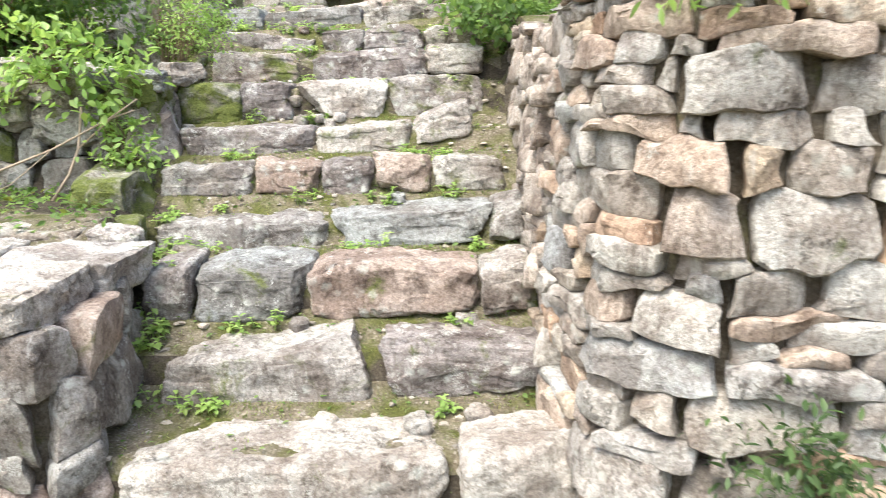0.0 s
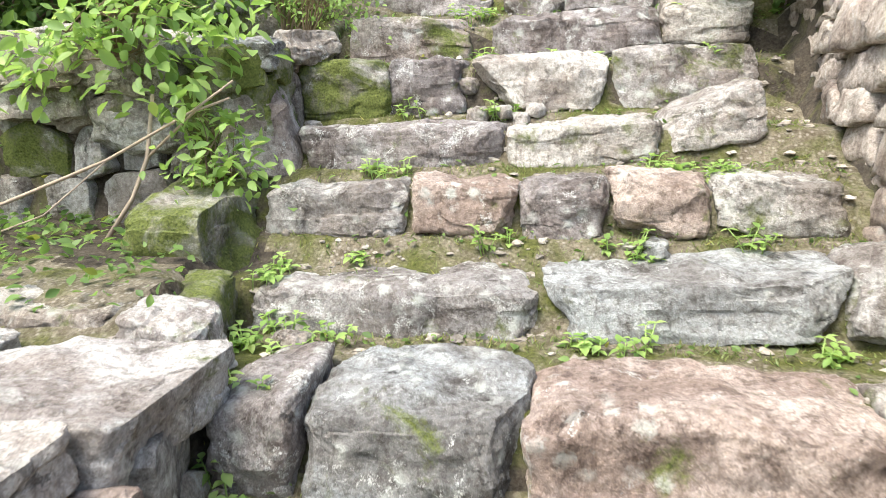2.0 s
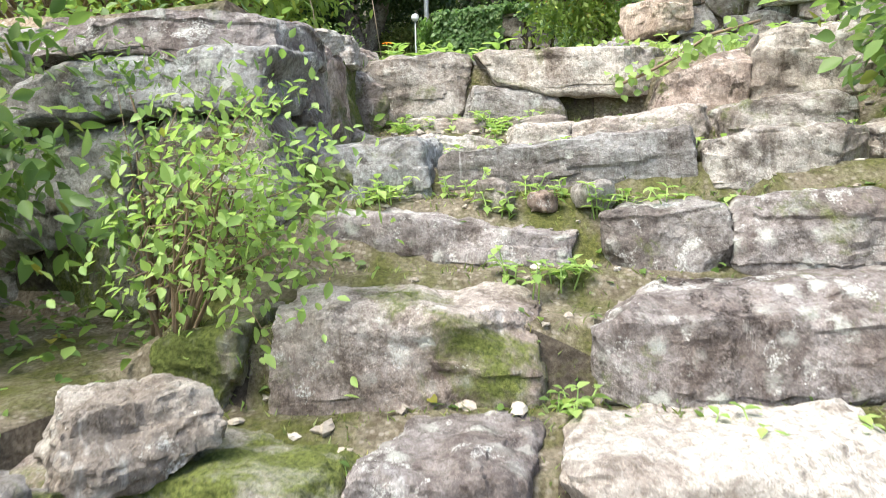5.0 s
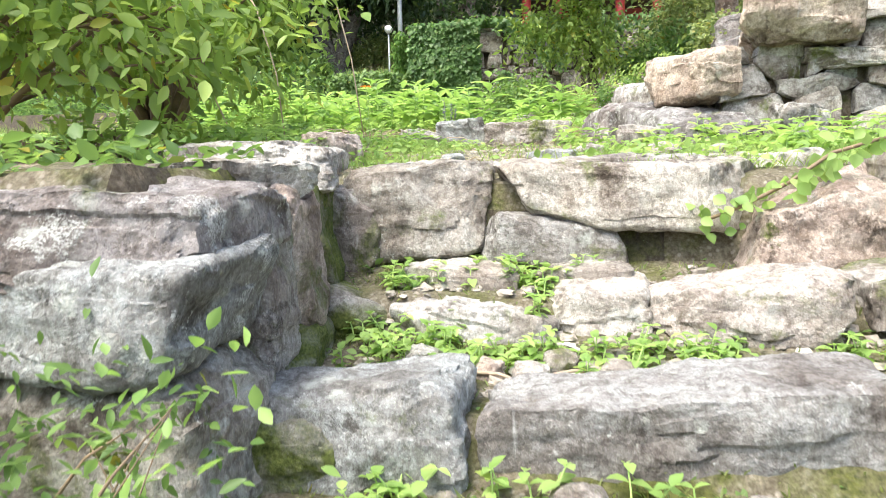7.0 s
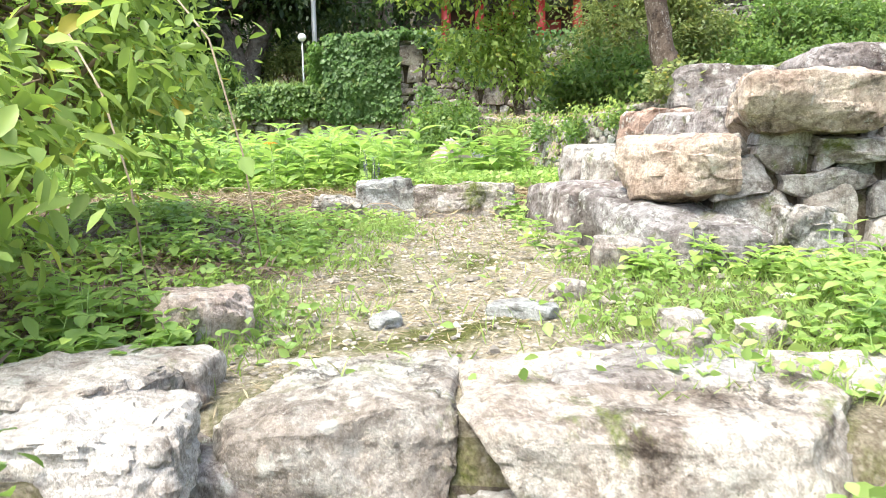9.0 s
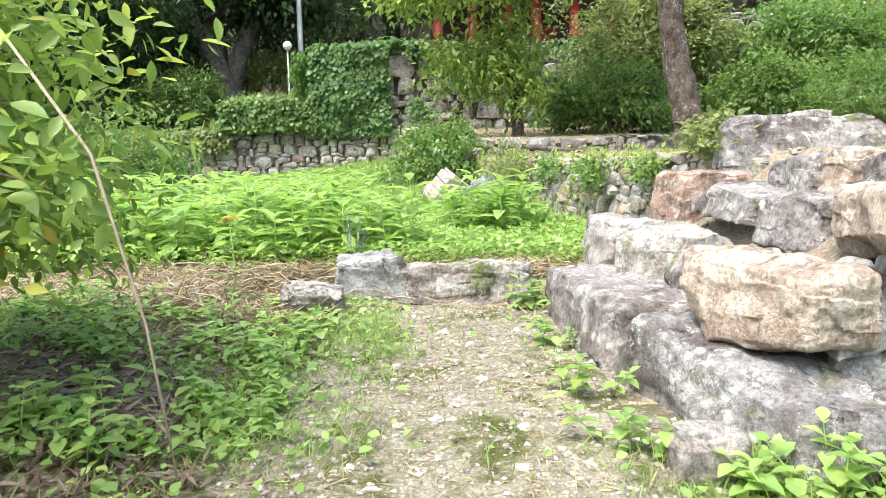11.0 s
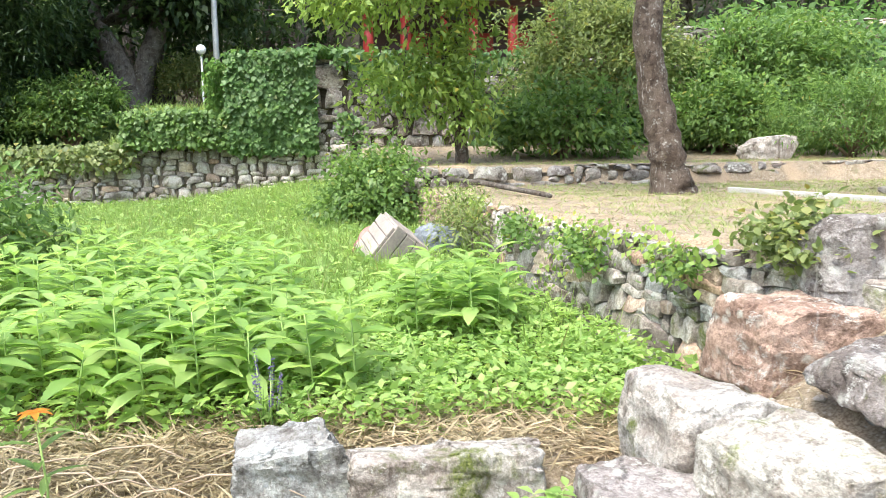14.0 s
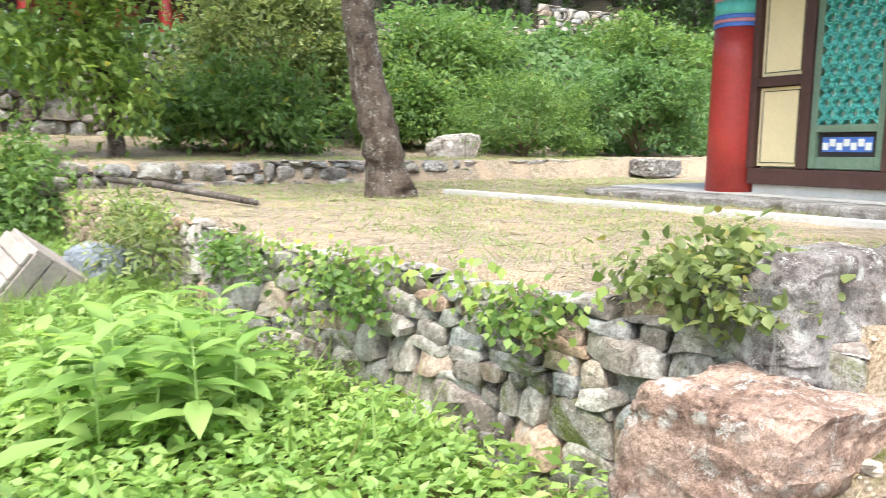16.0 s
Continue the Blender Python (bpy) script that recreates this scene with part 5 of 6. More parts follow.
BROAD = "leafy weeds on the terrace"
broad = [tagged(weed("leafy_weed", 240 + k, 0.1 + 0.035 * k, 4, 0.055, LEAF_BRIGHT, 0.68, 0.25, 4, 0.05), "leafy green weed growing on the terrace", "weed", BROAD) for k in range(3)]
spots = [(-0.75, 8.2), (-0.62, 8.22), (-0.5, 8.2), (-0.3, 8.25), (-1.02, 8.5), (-1.06, 8.9), (-1.12, 9.6), (-1.12, 10.25), (-1.1, 10.32), (-0.2, 8.2), (0.1, 8.1), (-2.3, 7.4), (-2.4, 7.5), (-2.2, 7.45), (-2.5, 7.3), (-2.3, 7.1), (-2.6, 7.6)]
for _ in range(60):
    spots.append((rng.uniform(-3.6, -2.1), rng.uniform(7.1, 10.2)))
for _ in range(40):
    spots.append((rng.uniform(-0.4, 2.2), rng.uniform(7.0, 8.3)))
for _ in range(150):
    y = rng.uniform(11.2, 14.6)
    spots.append((terrace_edge(y) - rng.uniform(0.15, 2.2), y))
for k, (x, y) in enumerate(spots):
    m = pose(x, y, ground(x, y), 0, 0, rng.uniform(0, 360))
    if k < 3:
        broad[k].matrix_basis = m
    else:
        copy_thing(broad[k % 3], m)

# ---- shrubs, trees and creepers ----
bush("terrace_shrub", "large drooping green shrub beside the path", "shrub", (-3.45, 8.5, 2.6), (-3.38, 8.5, 3.55), (1.0, 0.95, 0.8), 270, 42, 0.068, LEAF_SHRUB, 301, spread=0.14, slim=0.44, fine=True, droop=0.3, limbs=26, thick=0.03)
bush("terrace_shrub", "leafy green shrub behind the top wall", "shrub", (-3.6, 7.1, 2.5), (-3.2, 7.1, 3.1), (0.85, 0.8, 0.6), 120, 40, 0.08, LEAF_SHRUB, 302, spread=0.14, slim=0.44, fine=True, droop=0.4, limbs=20, thick=0.025)
bush("ledge_shrub", "dark green shrub on the ledge beside stairs", "shrub", (-2.9, 5.0, 1.6), (-2.9, 5.05, 2.1), (0.7, 0.4, 0.5), 110, 44, 0.06, LEAF, 303, spread=0.1, slim=0.5, fine=True, limbs=16, thick=0.015)
bush("ledge_shrub", "thin-leaved weedy shrub against the block wall", "shrub", (-1.95, 5.3, 1.6), (-1.85, 5.32, 1.95), (0.2, 0.1, 0.33), 40, 26, 0.03, LEAF, 304, spread=0.06, slim=0.4, fine=True, limbs=14, thick=0.007)
bush("hanging_bramble", "fresh green bramble hanging over the middle wall", "bramble", (-2.2, 4.2, 1.55), (-2.05, 4.08, 1.55), (0.45, 0.16, 0.28), 40, 15, 0.07, LEAF_BRIGHT, 305, spread=0.07, slim=0.55, fine=True, droop=0.35, limbs=14, thick=0.008)
bush("hanging_bramble", "green bramble on the mossy wall corner", "bramble", (-1.8, 4.1, 0.95), (-1.76, 4.08, 1.15), (0.12, 0.12, 0.2), 18, 16, 0.055, LEAF_BRIGHT, 306, spread=0.06, slim=0.55, fine=True, limbs=8, thick=0.006)
bush("hanging_bramble", "pale green bramble before the block wall", "bramble", (-1.78, 5.1, 1.6), (-1.62, 5.12, 1.9), (0.2, 0.22, 0.34), 60, 20, 0.03, LEAF_BRIGHT, 307, spread=0.07, slim=0.55, fine=True, limbs=12, thick=0.006)
bush("lower_shrub", "bright green shrub beyond the low wall", "shrub", (-3.9, 4.0, 0.4), (-3.9, 4.0, 0.95), (0.8, 1.0, 0.7), 110, 50, 0.07, LEAF_BRIGHT, 308, spread=0.12, slim=0.4, fine=True, limbs=10, thick=0.015)
bush("lower_shrub", "leafy dark shrub behind the middle wall", "shrub", (-3.6, 4.8, 1.2), (-3.5, 4.8, 1.95), (0.8, 0.6, 0.8), 120, 50, 0.08, LEAF, 309, spread=0.12, slim=0.45, fine=True, limbs=12, thick=0.02)
bush("wall_fern", "green fern hanging over the rubble wall", "fern", (0.85, 2.1, 1.85), (0.85, 2.0, 1.8), (0.3, 0.12, 0.14), 20, 22, 0.05, LEAF_BRIGHT, 310, spread=0.05, slim=0.35, fine=True, limbs=6, thick=0.004)
bush("foot_weeds", "dark weeds in the hollow at the wall's foot", "weeds", (0.98, 1.8, 0.0), (0.98, 1.74, 0.3), (0.16, 0.1, 0.3), 60, 26, 0.04, LEAF_DARK, 313, spread=0.07, slim=0.4, fine=True, limbs=6, thick=0.004)
bush("wall_ivy_clump", "green leafy clump at the wall's end", "ivy", (0.5, 5.6, 1.9), (0.4, 5.6, 2.0), (0.3, 0.4, 0.3), 50, 30, 0.06, LEAF, 311, spread=0.08, slim=0.65, fine=True, limbs=8, thick=0.006)
bush("bank_shrub", "leafy green climber on the bank", "climber", (0.6, 6.4, 2.3), (0.5, 6.4, 2.5), (0.6, 0.5, 0.35), 70, 34, 0.07, LEAF, 312, spread=0.1, slim=0.65, fine=True, limbs=8, thick=0.008)


def creeper(name, label, points, leaf, material, seed, count=14, jitter=0.03, slim=0.85, face=(0, -1, 0.3)):
    """A creeping vine: a thin runner with leaves along it."""
    rng = np.random.RandomState(seed)
    pts = [np.array(p, float) for p in points]
    top = tagged(new(name), label, "vine")
    top.matrix_basis = Matrix.Translation(pts[0])
    rel = [p - pts[0] for p in pts]
    part("runner", tubes_mesh("runner", [(rel, [0.006] * len(rel))], TWIG, 5), top)
    base, way = [], []
    for a, b in zip(rel, rel[1:]):
        for _ in range(count):
            base.append(a + (b - a) * rng.rand() + rng.normal(size=3) * jitter)
            way.append(rng.normal(size=3) * 0.7 + np.array(face) * 0.5 + np.array((0, 0, -0.35)))
    n = len(base)
    size = leaf * rng.uniform(0.6, 1.2, n)
    part("foliage", leaves_mesh("foliage", base, way, np.tile(np.array(face, float), (n, 1)) + rng.normal(size=(n, 3)) * 0.3, size, size * slim, material, True), top)
    return top


creeper("creeper", "bright green round-leaved vine over the top step", [(-0.78, 6.7, 2.32), (-0.68, 6.7, 2.36), (-0.56, 6.72, 2.42), (-0.44, 6.75, 2.5), (-0.25, 6.8, 2.55)], 0.042, LEAF_BRIGHT, 321, 18)
bush("ivy_clump", "reddish green ivy on the terrace wall corner", "ivy", (0.15, 11.0, 3.3), (0.12, 10.98, 3.45), (0.24, 0.3, 0.14), 70, 14, 0.042, LEAF_YELLOW, 322, spread=0.045, slim=0.85, fine=True, limbs=8, thick=0.006)
bush("ivy_clump", "green ivy hanging from the terrace wall's rim", "ivy", (-0.16, 11.6, 3.36), (-0.22, 11.6, 3.26), (0.06, 0.24, 0.08), 24, 10, 0.036, LEAF, 326, spread=0.035, slim=0.85, fine=True, limbs=6, thick=0.005)
bush("ivy_clump", "ivy patch covering stones of the terrace wall", "ivy", (-0.36, 12.6, 3.36), (-0.44, 12.6, 3.2), (0.06, 0.4, 0.14), 36, 10, 0.04, LEAF, 327, spread=0.04, slim=0.85, fine=True, limbs=6, thick=0.005)
bush("ivy_clump", "ivy and grass on the terrace wall", "ivy", (-0.6, 13.7, 3.36), (-0.68, 13.7, 3.2), (0.07, 0.55, 0.16), 40, 10, 0.045, LEAF, 328, spread=0.05, slim=0.85, fine=True, limbs=6, thick=0.005)
bush("ivy_clump", "dry weeds hanging at the terrace wall's far end", "weeds", (-0.85, 15.6, 3.3), (-0.95, 15.4, 3.15), (0.2, 0.9, 0.3), 90, 18, 0.07, LEAF_YELLOW, 329, spread=0.1, slim=0.3, fine=True, limbs=6, thick=0.005)


def ivy_sheet(name, label, count, place, leaf, material, seed, out=0.12):
    """A coat of single creeper leaves over a wall; place(rng) gives a point and the way out of the wall."""
    rng = np.random.RandomState(seed)
    base, way, up = [], [], []
    for _ in range(count):
        got = place(rng)
        if got is None:
            continue
        p, o = got
        p, o = np.array(p), np.array(o, float)
        puff = out * (0.5 + noise.noise(Vector(p * 1.1)) + 0.6 * noise.noise(Vector(p * 3.1)))
        base.append(p + o * puff + rng.normal(size=3) * 0.04)
        way.append(np.array((0, 0, -0.9)) + o * 0.45 + rng.normal(size=3) * 0.45)
        up.append(o + rng.normal(size=3) * 0.35 + np.array((0, 0, 0.5)))
    size = leaf * rng.uniform(0.6, 1.25, len(base))
    return tagged(new(name, leaves_mesh(name, base, way, up, size, size * 0.85, material, False)), label, "creeper", kind="stuff")


def terrace_place(rng):
    y, z = rng.uniform(10.9, 17.5), 3.4 - 0.75 * rng.rand() ** 1.6
    if noise.noise(Vector((0.0, y * 1.3, z * 2.2 + 4))) + 0.5 * (z - 3.15) < 0.14:
        return None
    return (terrace_edge(y) - 0.06 - 0.1 * (3.36 - z), y, z), (-0.9, -0.3, 0.3)


ivy_sheet("ivy_coat", "ivy and weeds hanging over the terrace wall", 3000, terrace_place, 0.042, LEAF_SHRUB, 337, 0.05)


def hedge_place(rng):
    pick = rng.rand()
    if pick < 0.62:
        x, z = rng.uniform(-5.25, -3.4), rng.uniform(4.0, 6.1)
        x += 0.25 * max(0, z - 5.5) * (x < -4.5)
        return (x, 24.3, z), (0, -1, 0)
    if pick < 0.82:
        return (rng.uniform(-5.3, -2.6), rng.uniform(24.3, 25.6), 6.0), (0, 0, 1)
    x = -5.35 - rng.uniform(0, 0.3)
    return (x, rng.uniform(24.3, 28), rng.uniform(4.7, 6.0)), (-1, 0, 0)


def patchy_place(rng):
    x, z = rng.uniform(-2.9, 7), rng.uniform(4.0, 6.15)
    if noise.noise(Vector((x * 0.9, z * 0.9, 7))) + 0.35 * between(z, 5.2, 5.8) < 0.1:
        return None
    return (x, 24.3, z), (0, -1, 0)


ivy_sheet("creeper_coat", "dense dark green creeper over the high wall", 15000, hedge_place, 0.13, LEAF_IVY, 331, 0.16)
ivy_sheet("creeper_coat", "patchy creeper on the high rubble wall", 9000, patchy_place, 0.13, LEAF_IVY, 332, 0.1)
ivy_sheet("creeper_coat", "green creeper over the ledge wall", 3600, lambda r: ((r.uniform(-7.5, -5.2), r.choice((24.2, 24.3, 24.6)), r.uniform(4.1, 4.85)), (0, -0.8, 0.4)), 0.12, LEAF, 333, 0.12)
ivy_sheet("creeper_coat", "yellow-green creeper along the far wall's top", 4200, lambda r: ((r.uniform(-14, -7.3), r.uniform(24.1, 24.8), r.uniform(3.6, 4.15)), (0, -0.7, 0.6)), 0.12, LEAF_YELLOW, 334, 0.12)
bush("creeper_mound", "green creeper tumbling over the field corner", "creeper", (-1.9, 19.0, 3.0), (-1.9, 19.0, 3.25), (0.75, 1.0, 0.7), 150, 60, 0.09, LEAF, 335, spread=0.16, slim=0.6, droop=0.5, limbs=0)
ivy_sheet("creeper_coat", "creeper over the slope behind the hall", 15000, lambda r: ((x := r.uniform(6, 19), y := r.uniform(21, 27.5), ground(x, y) + 0.15), (-0.2, -0.7, 0.7)), 0.17, LEAF_IVY, 336, 0.25)

BUSHES = "bushes before the high wall"
bush("bush", "dark green rounded bush on the upper bank", "bush", (1.3, 21, 3.75), (1.3, 21.0, 4.35), (1.1, 0.9, 0.65), 120, 50, 0.15, LEAF, 341, spread=0.2, slim=0.45, group=BUSHES)
bush("bush", "tall olive green bush behind the tree", "bush", (2.6, 23, 3.8), (2.6, 23, 5.6), (1.9, 1.0, 1.5), 260, 60, 0.13, LEAF_YELLOW, 342, spread=0.2, slim=0.45, thick=0.05, group=BUSHES)
bush("bush", "bright green feathery bush by the pale rock", "bush", (6.3, 20.4, 3.7), (6.3, 20.4, 4.3), (1.25, 0.9, 0.75), 170, 70, 0.11, LEAF, 343, spread=0.15, slim=0.25, group=BUSHES)
bush("bush", "dark leafy bush on the slope", "bush", (6.3, 24, 4.4), (6.3, 24, 5.6), (1.8, 1.0, 1.0), 200, 60, 0.15, LEAF, 344, spread=0.2, slim=0.45, group=BUSHES)
bush("bush", "green bush below the slope", "bush", (4.6, 21.8, 3.8), (4.6, 21.8, 4.4), (1.3, 0.8, 0.7), 140, 60, 0.13, LEAF, 345, spread=0.17, slim=0.45, group=BUSHES)
bush("bush", "green shrub beside the hall", "bush", (9.2, 20.5, 3.8), (9.2, 20.5, 4.6), (1.5, 1.0, 1.0), 160, 60, 0.14, LEAF_IVY, 346, spread=0.18, slim=0.4, group=BUSHES)
bush("bush", "light green shrub under the wood", "bush", (-9.3, 26, 4.1), (-9.3, 26, 5.0), (1.4, 0.9, 0.8), 160, 60, 0.14, LEAF, 347, spread=0.18, slim=0.4, group=BUSHES)
bush("bush", "dark shrub at the wood's edge", "bush", (-11.6, 26.4, 4.1), (-11.6, 26.4, 4.9), (1.6, 0.9, 0.8), 160, 60, 0.14, LEAF_DARK, 348, spread=0.18, slim=0.4, group=BUSHES)
bush("bush", "yellow-green low branch by the lamp", "bush", (-7.4, 30, 4.8), (-7.3, 30, 6.1), (1.1, 0.6, 0.7), 90, 60, 0.16, LEAF_YELLOW, 349, spread=0.18, slim=0.35, group=BUSHES)
bush("bush", "wild shrub on the field's far side", "bush", (-5.6, 14.2, 2.7), (-5.6, 14.2, 3.2), (1.2, 1.0, 0.6), 150, 50, 0.09, LEAF, 350, spread=0.14, slim=0.4, fine=True)


def tree(name, label, trunk, radii, crowns, leaf, material, seed, bark, wood_limbs=5, per=60, slim=0.45):
    """A tree: a tapered bent trunk, limbs and open crowns of single leaves."""
    rng = np.random.RandomState(seed)
    top = tagged(new(name), label, "tree")
    root = np.array(trunk[0], float)
    top.matrix_basis = Matrix.Translation(root)
    pts = [np.array(p, float) - root for p in trunk]
    fine_p, fine_r = [], []
    for k in range(len(pts) - 1):
        for s in range(5):
            f = s / 5
            fine_p.append(pts[k] * (1 - f) + pts[k + 1] * f + rng.normal(size=3) * 0.012)
            fine_r.append((radii[k] * (1 - f) + radii[k + 1] * f) * rng.uniform(0.94, 1.07))
    part("trunk", tubes_mesh("trunk", [(fine_p + [pts[-1]], fine_r + [radii[-1]])], bark, 16), top)
    runs, pos, out = [], [], []
    for (cx, cy, cz, rx, ry, rz, clumps, join) in crowns:
        c = np.array((cx, cy, cz)) - root
        start = pts[-1] * join + pts[-2] * (1 - join) if join >= 0 else pts[-2]
        for k in range(wood_limbs):
            e = c + rng.normal(size=3) * (rx, ry, rz) * np.array(0.5)
            mid = (start + e) / 2 + np.array((0, 0, 0.2)) + rng.normal(size=3) * 0.2
            r0 = radii[-1] * 0.6
            runs.append(([start, start * 0.6 + mid * 0.4, mid, e], [r0, r0 * 0.7, r0 * 0.45, r0 * 0.12]))
        d = unit(rng.normal(size=(clumps, 3)))
        k = c + d * (rx, ry, rz) * (0.35 + 0.65 * rng.rand(clumps, 1) ** 0.5)
        who = np.repeat(np.arange(clumps), per)
        pos.append(k[who] + rng.normal(size=(len(who), 3)) * leaf * 1.7 * np.array((1, 1, 0.7)))
        out.append(d[who])
    part("limb_fork", tubes_mesh("limb_fork", runs, bark, 7), top)
    pos, out = np.concatenate(pos), np.concatenate(out)
    n = len(pos)
    way = out * 0.5 + unit(rng.normal(size=(n, 3))) * 0.9 - np.array((0, 0, 0.45))
    size = leaf * rng.uniform(0.6, 1.25, n)
    part("crown", leaves_mesh("crown", pos, way, np.tile((0, 0, 1.0), (n, 1)) + rng.normal(size=(n, 3)) * 0.5, size, size * slim, material, False), top)
    return top


tree("tree", "leaning tree with dark scaly bark on the terrace", [(1.42, 15.9, 3.3), (1.36, 15.88, 3.6), (1.27, 15.85, 4.0), (1.16, 15.85, 4.45), (1.08, 15.85, 4.95), (1.08, 15.85, 5.6), (1.15, 15.9, 6.6), (1.1, 15.9, 7.6)], [0.26, 0.2, 0.18, 0.165, 0.15, 0.14, 0.13, 0.1], [(0.6, 16.4, 8.6, 2.4, 2.4, 1.2, 130, 1.0)], 0.14, LEAF, 361, BARK)
tree("tree", "slender tree with drooping leafy branches", [(-0.55, 20.0, 3.6), (-0.6, 20.0, 4.4), (-0.75, 20.0, 5.2), (-1.0, 20.0, 6.2), (-1.2, 20.0, 7.4)], [0.12, 0.1, 0.08, 0.07, 0.05], [(-1.7, 19.6, 6.5, 1.6, 0.8, 0.6, 60, 0.8), (-0.6, 19.8, 5.0, 0.4, 0.4, 0.9, 30, 0.0), (-1.6, 19.8, 4.9, 0.7, 0.4, 0.5, 18, 0.0), (1.5, 19.6, 7.2, 1.3, 0.8, 0.5, 60, 0.9), (-0.8, 19.8, 7.6, 2.2, 1.4, 0.9, 90, 1.0)], 0.15, LEAF_SHRUB, 362, BARK)
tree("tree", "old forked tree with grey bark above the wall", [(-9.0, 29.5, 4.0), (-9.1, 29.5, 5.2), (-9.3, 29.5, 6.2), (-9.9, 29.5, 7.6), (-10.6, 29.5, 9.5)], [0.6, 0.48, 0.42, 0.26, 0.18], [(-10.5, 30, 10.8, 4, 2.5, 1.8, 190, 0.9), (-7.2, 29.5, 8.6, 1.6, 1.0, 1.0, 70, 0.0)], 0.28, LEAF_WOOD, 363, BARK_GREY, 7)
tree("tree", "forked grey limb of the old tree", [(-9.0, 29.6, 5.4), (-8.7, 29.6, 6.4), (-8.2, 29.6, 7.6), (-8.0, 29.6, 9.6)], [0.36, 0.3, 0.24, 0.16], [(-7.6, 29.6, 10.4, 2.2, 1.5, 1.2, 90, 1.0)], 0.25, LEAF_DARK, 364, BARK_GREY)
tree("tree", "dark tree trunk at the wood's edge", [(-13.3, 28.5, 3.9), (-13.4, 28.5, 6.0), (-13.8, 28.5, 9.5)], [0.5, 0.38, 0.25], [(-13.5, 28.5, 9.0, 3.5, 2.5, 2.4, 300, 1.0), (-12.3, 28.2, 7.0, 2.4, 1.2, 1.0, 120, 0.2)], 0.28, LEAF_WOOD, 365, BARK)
tree("tree", "pine branch tree beside the flight", [(3.4, 9.6, 3.5), (3.4, 9.6, 4.6), (3.3, 9.5, 5.4)], [0.12, 0.1, 0.06], [(2.2, 10.6, 4.95, 0.7, 0.6, 0.3, 60, 1.0)], 0.11, LEAF_DARK, 366, BARK, 3, slim=0.15)


# Top crown at z 9.6 is out of view, added to shade the boughs below.
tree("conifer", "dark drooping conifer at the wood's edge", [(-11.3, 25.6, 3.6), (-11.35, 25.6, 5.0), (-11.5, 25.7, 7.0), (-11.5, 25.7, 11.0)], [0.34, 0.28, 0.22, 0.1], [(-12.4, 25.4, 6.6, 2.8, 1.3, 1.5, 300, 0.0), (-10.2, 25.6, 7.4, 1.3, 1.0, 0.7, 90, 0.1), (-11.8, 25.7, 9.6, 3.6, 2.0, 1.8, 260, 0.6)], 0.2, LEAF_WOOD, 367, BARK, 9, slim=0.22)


def woodland(seed, rows):
    """The wood on the hill: trunks and a mass of leaves, one object each."""
    rng = np.random.RandomState(seed)
    runs, pos = [], []
    for _ in range(rows):
        x, y = rng.uniform(-32, 34), rng.uniform(31, 52)
        if -5 < x < 6 and y < 36:
            continue
        z = ground(x, y)
        h = rng.uniform(7, 12)
        runs.append(([(x, y, z - 0.2), (x + rng.normal() * 0.4, y, z + h * 0.5), (x + rng.normal() * 0.7, y, z + h)], [0.28, 0.2, 0.06]))
        for _ in range(16):
            c = np.array((x, y, z + h * rng.uniform(0.25, 1.0))) + rng.normal(size=3) * (1.5, 1.3, 0.7)
            pos.append(c + rng.normal(size=(95, 3)) * (0.6, 0.6, 0.35))
    pos = np.concatenate(pos)
    n = len(pos)
    size = 0.3 * rng.uniform(0.6, 1.3, n)
    way = unit(rng.normal(size=(n, 3))) - np.array((0, 0, 0.4))
    tagged(new("wood_trunks", tubes_mesh("wood_trunks", runs, BARK_GREY, 6)), "grey trunks of the wood on the hillside", "trees", kind="stuff")
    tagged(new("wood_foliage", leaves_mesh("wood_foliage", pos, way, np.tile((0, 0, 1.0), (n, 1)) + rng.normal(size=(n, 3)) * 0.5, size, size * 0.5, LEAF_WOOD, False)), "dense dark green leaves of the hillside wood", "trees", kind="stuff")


woodland(371, 110)
scatter("hill_undergrowth", "green undergrowth over the hillside", "undergrowth", 42000, ((-30, 32, 25.5, 40), lambda x, y: 0.0 if -8 < x < 6 and y < 30 else 0.9), LEAF_IVY, 45, 0.3, 0.5, 0.4, False, lift=0.7)
rubble_wall("wall_hill_low", "pale rubble terrace wall on the hillside", [(8.3, 26.4), (11.2, 26.4)], lambda u: 6.2, lambda u: 7.15, 0.36, 1.6, RUBBLE, 29, rim=10, rings=2)
rubble_wall("wall_hill_high", "pale rubble terrace wall high on the hillside", [(12.0, 27.4), (15.5, 27.4)], lambda u: 6.9, lambda u: 8.1, 0.36, 1.8, RUBBLE, 30, rim=10, rings=2)
rubble_wall("wall_behind_tree", "rubble wall showing between the bushes", [(4.2, 24.2), (6.6, 24.2)], lambda u: 3.9, lambda u: 6.6, 0.4, 1.5, RUBBLE_OLD, 34, rim=10, rings=2)
bush("bush", "grey-green shrub high on the slope", "bush", (8.0, 25.2, 5.0), (8.0, 25.2, 6.0), (1.6, 0.9, 0.8), 150, 60, 0.16, LEAF, 351, spread=0.2, slim=0.4, group=BUSHES)
bush("bush", "green shrub on the slope's brow", "bush", (14.5, 25.5, 5.6), (14.5, 25.5, 6.4), (2.4, 1.2, 1.0), 200, 60, 0.18, LEAF, 352, spread=0.22, slim=0.4, group=BUSHES)


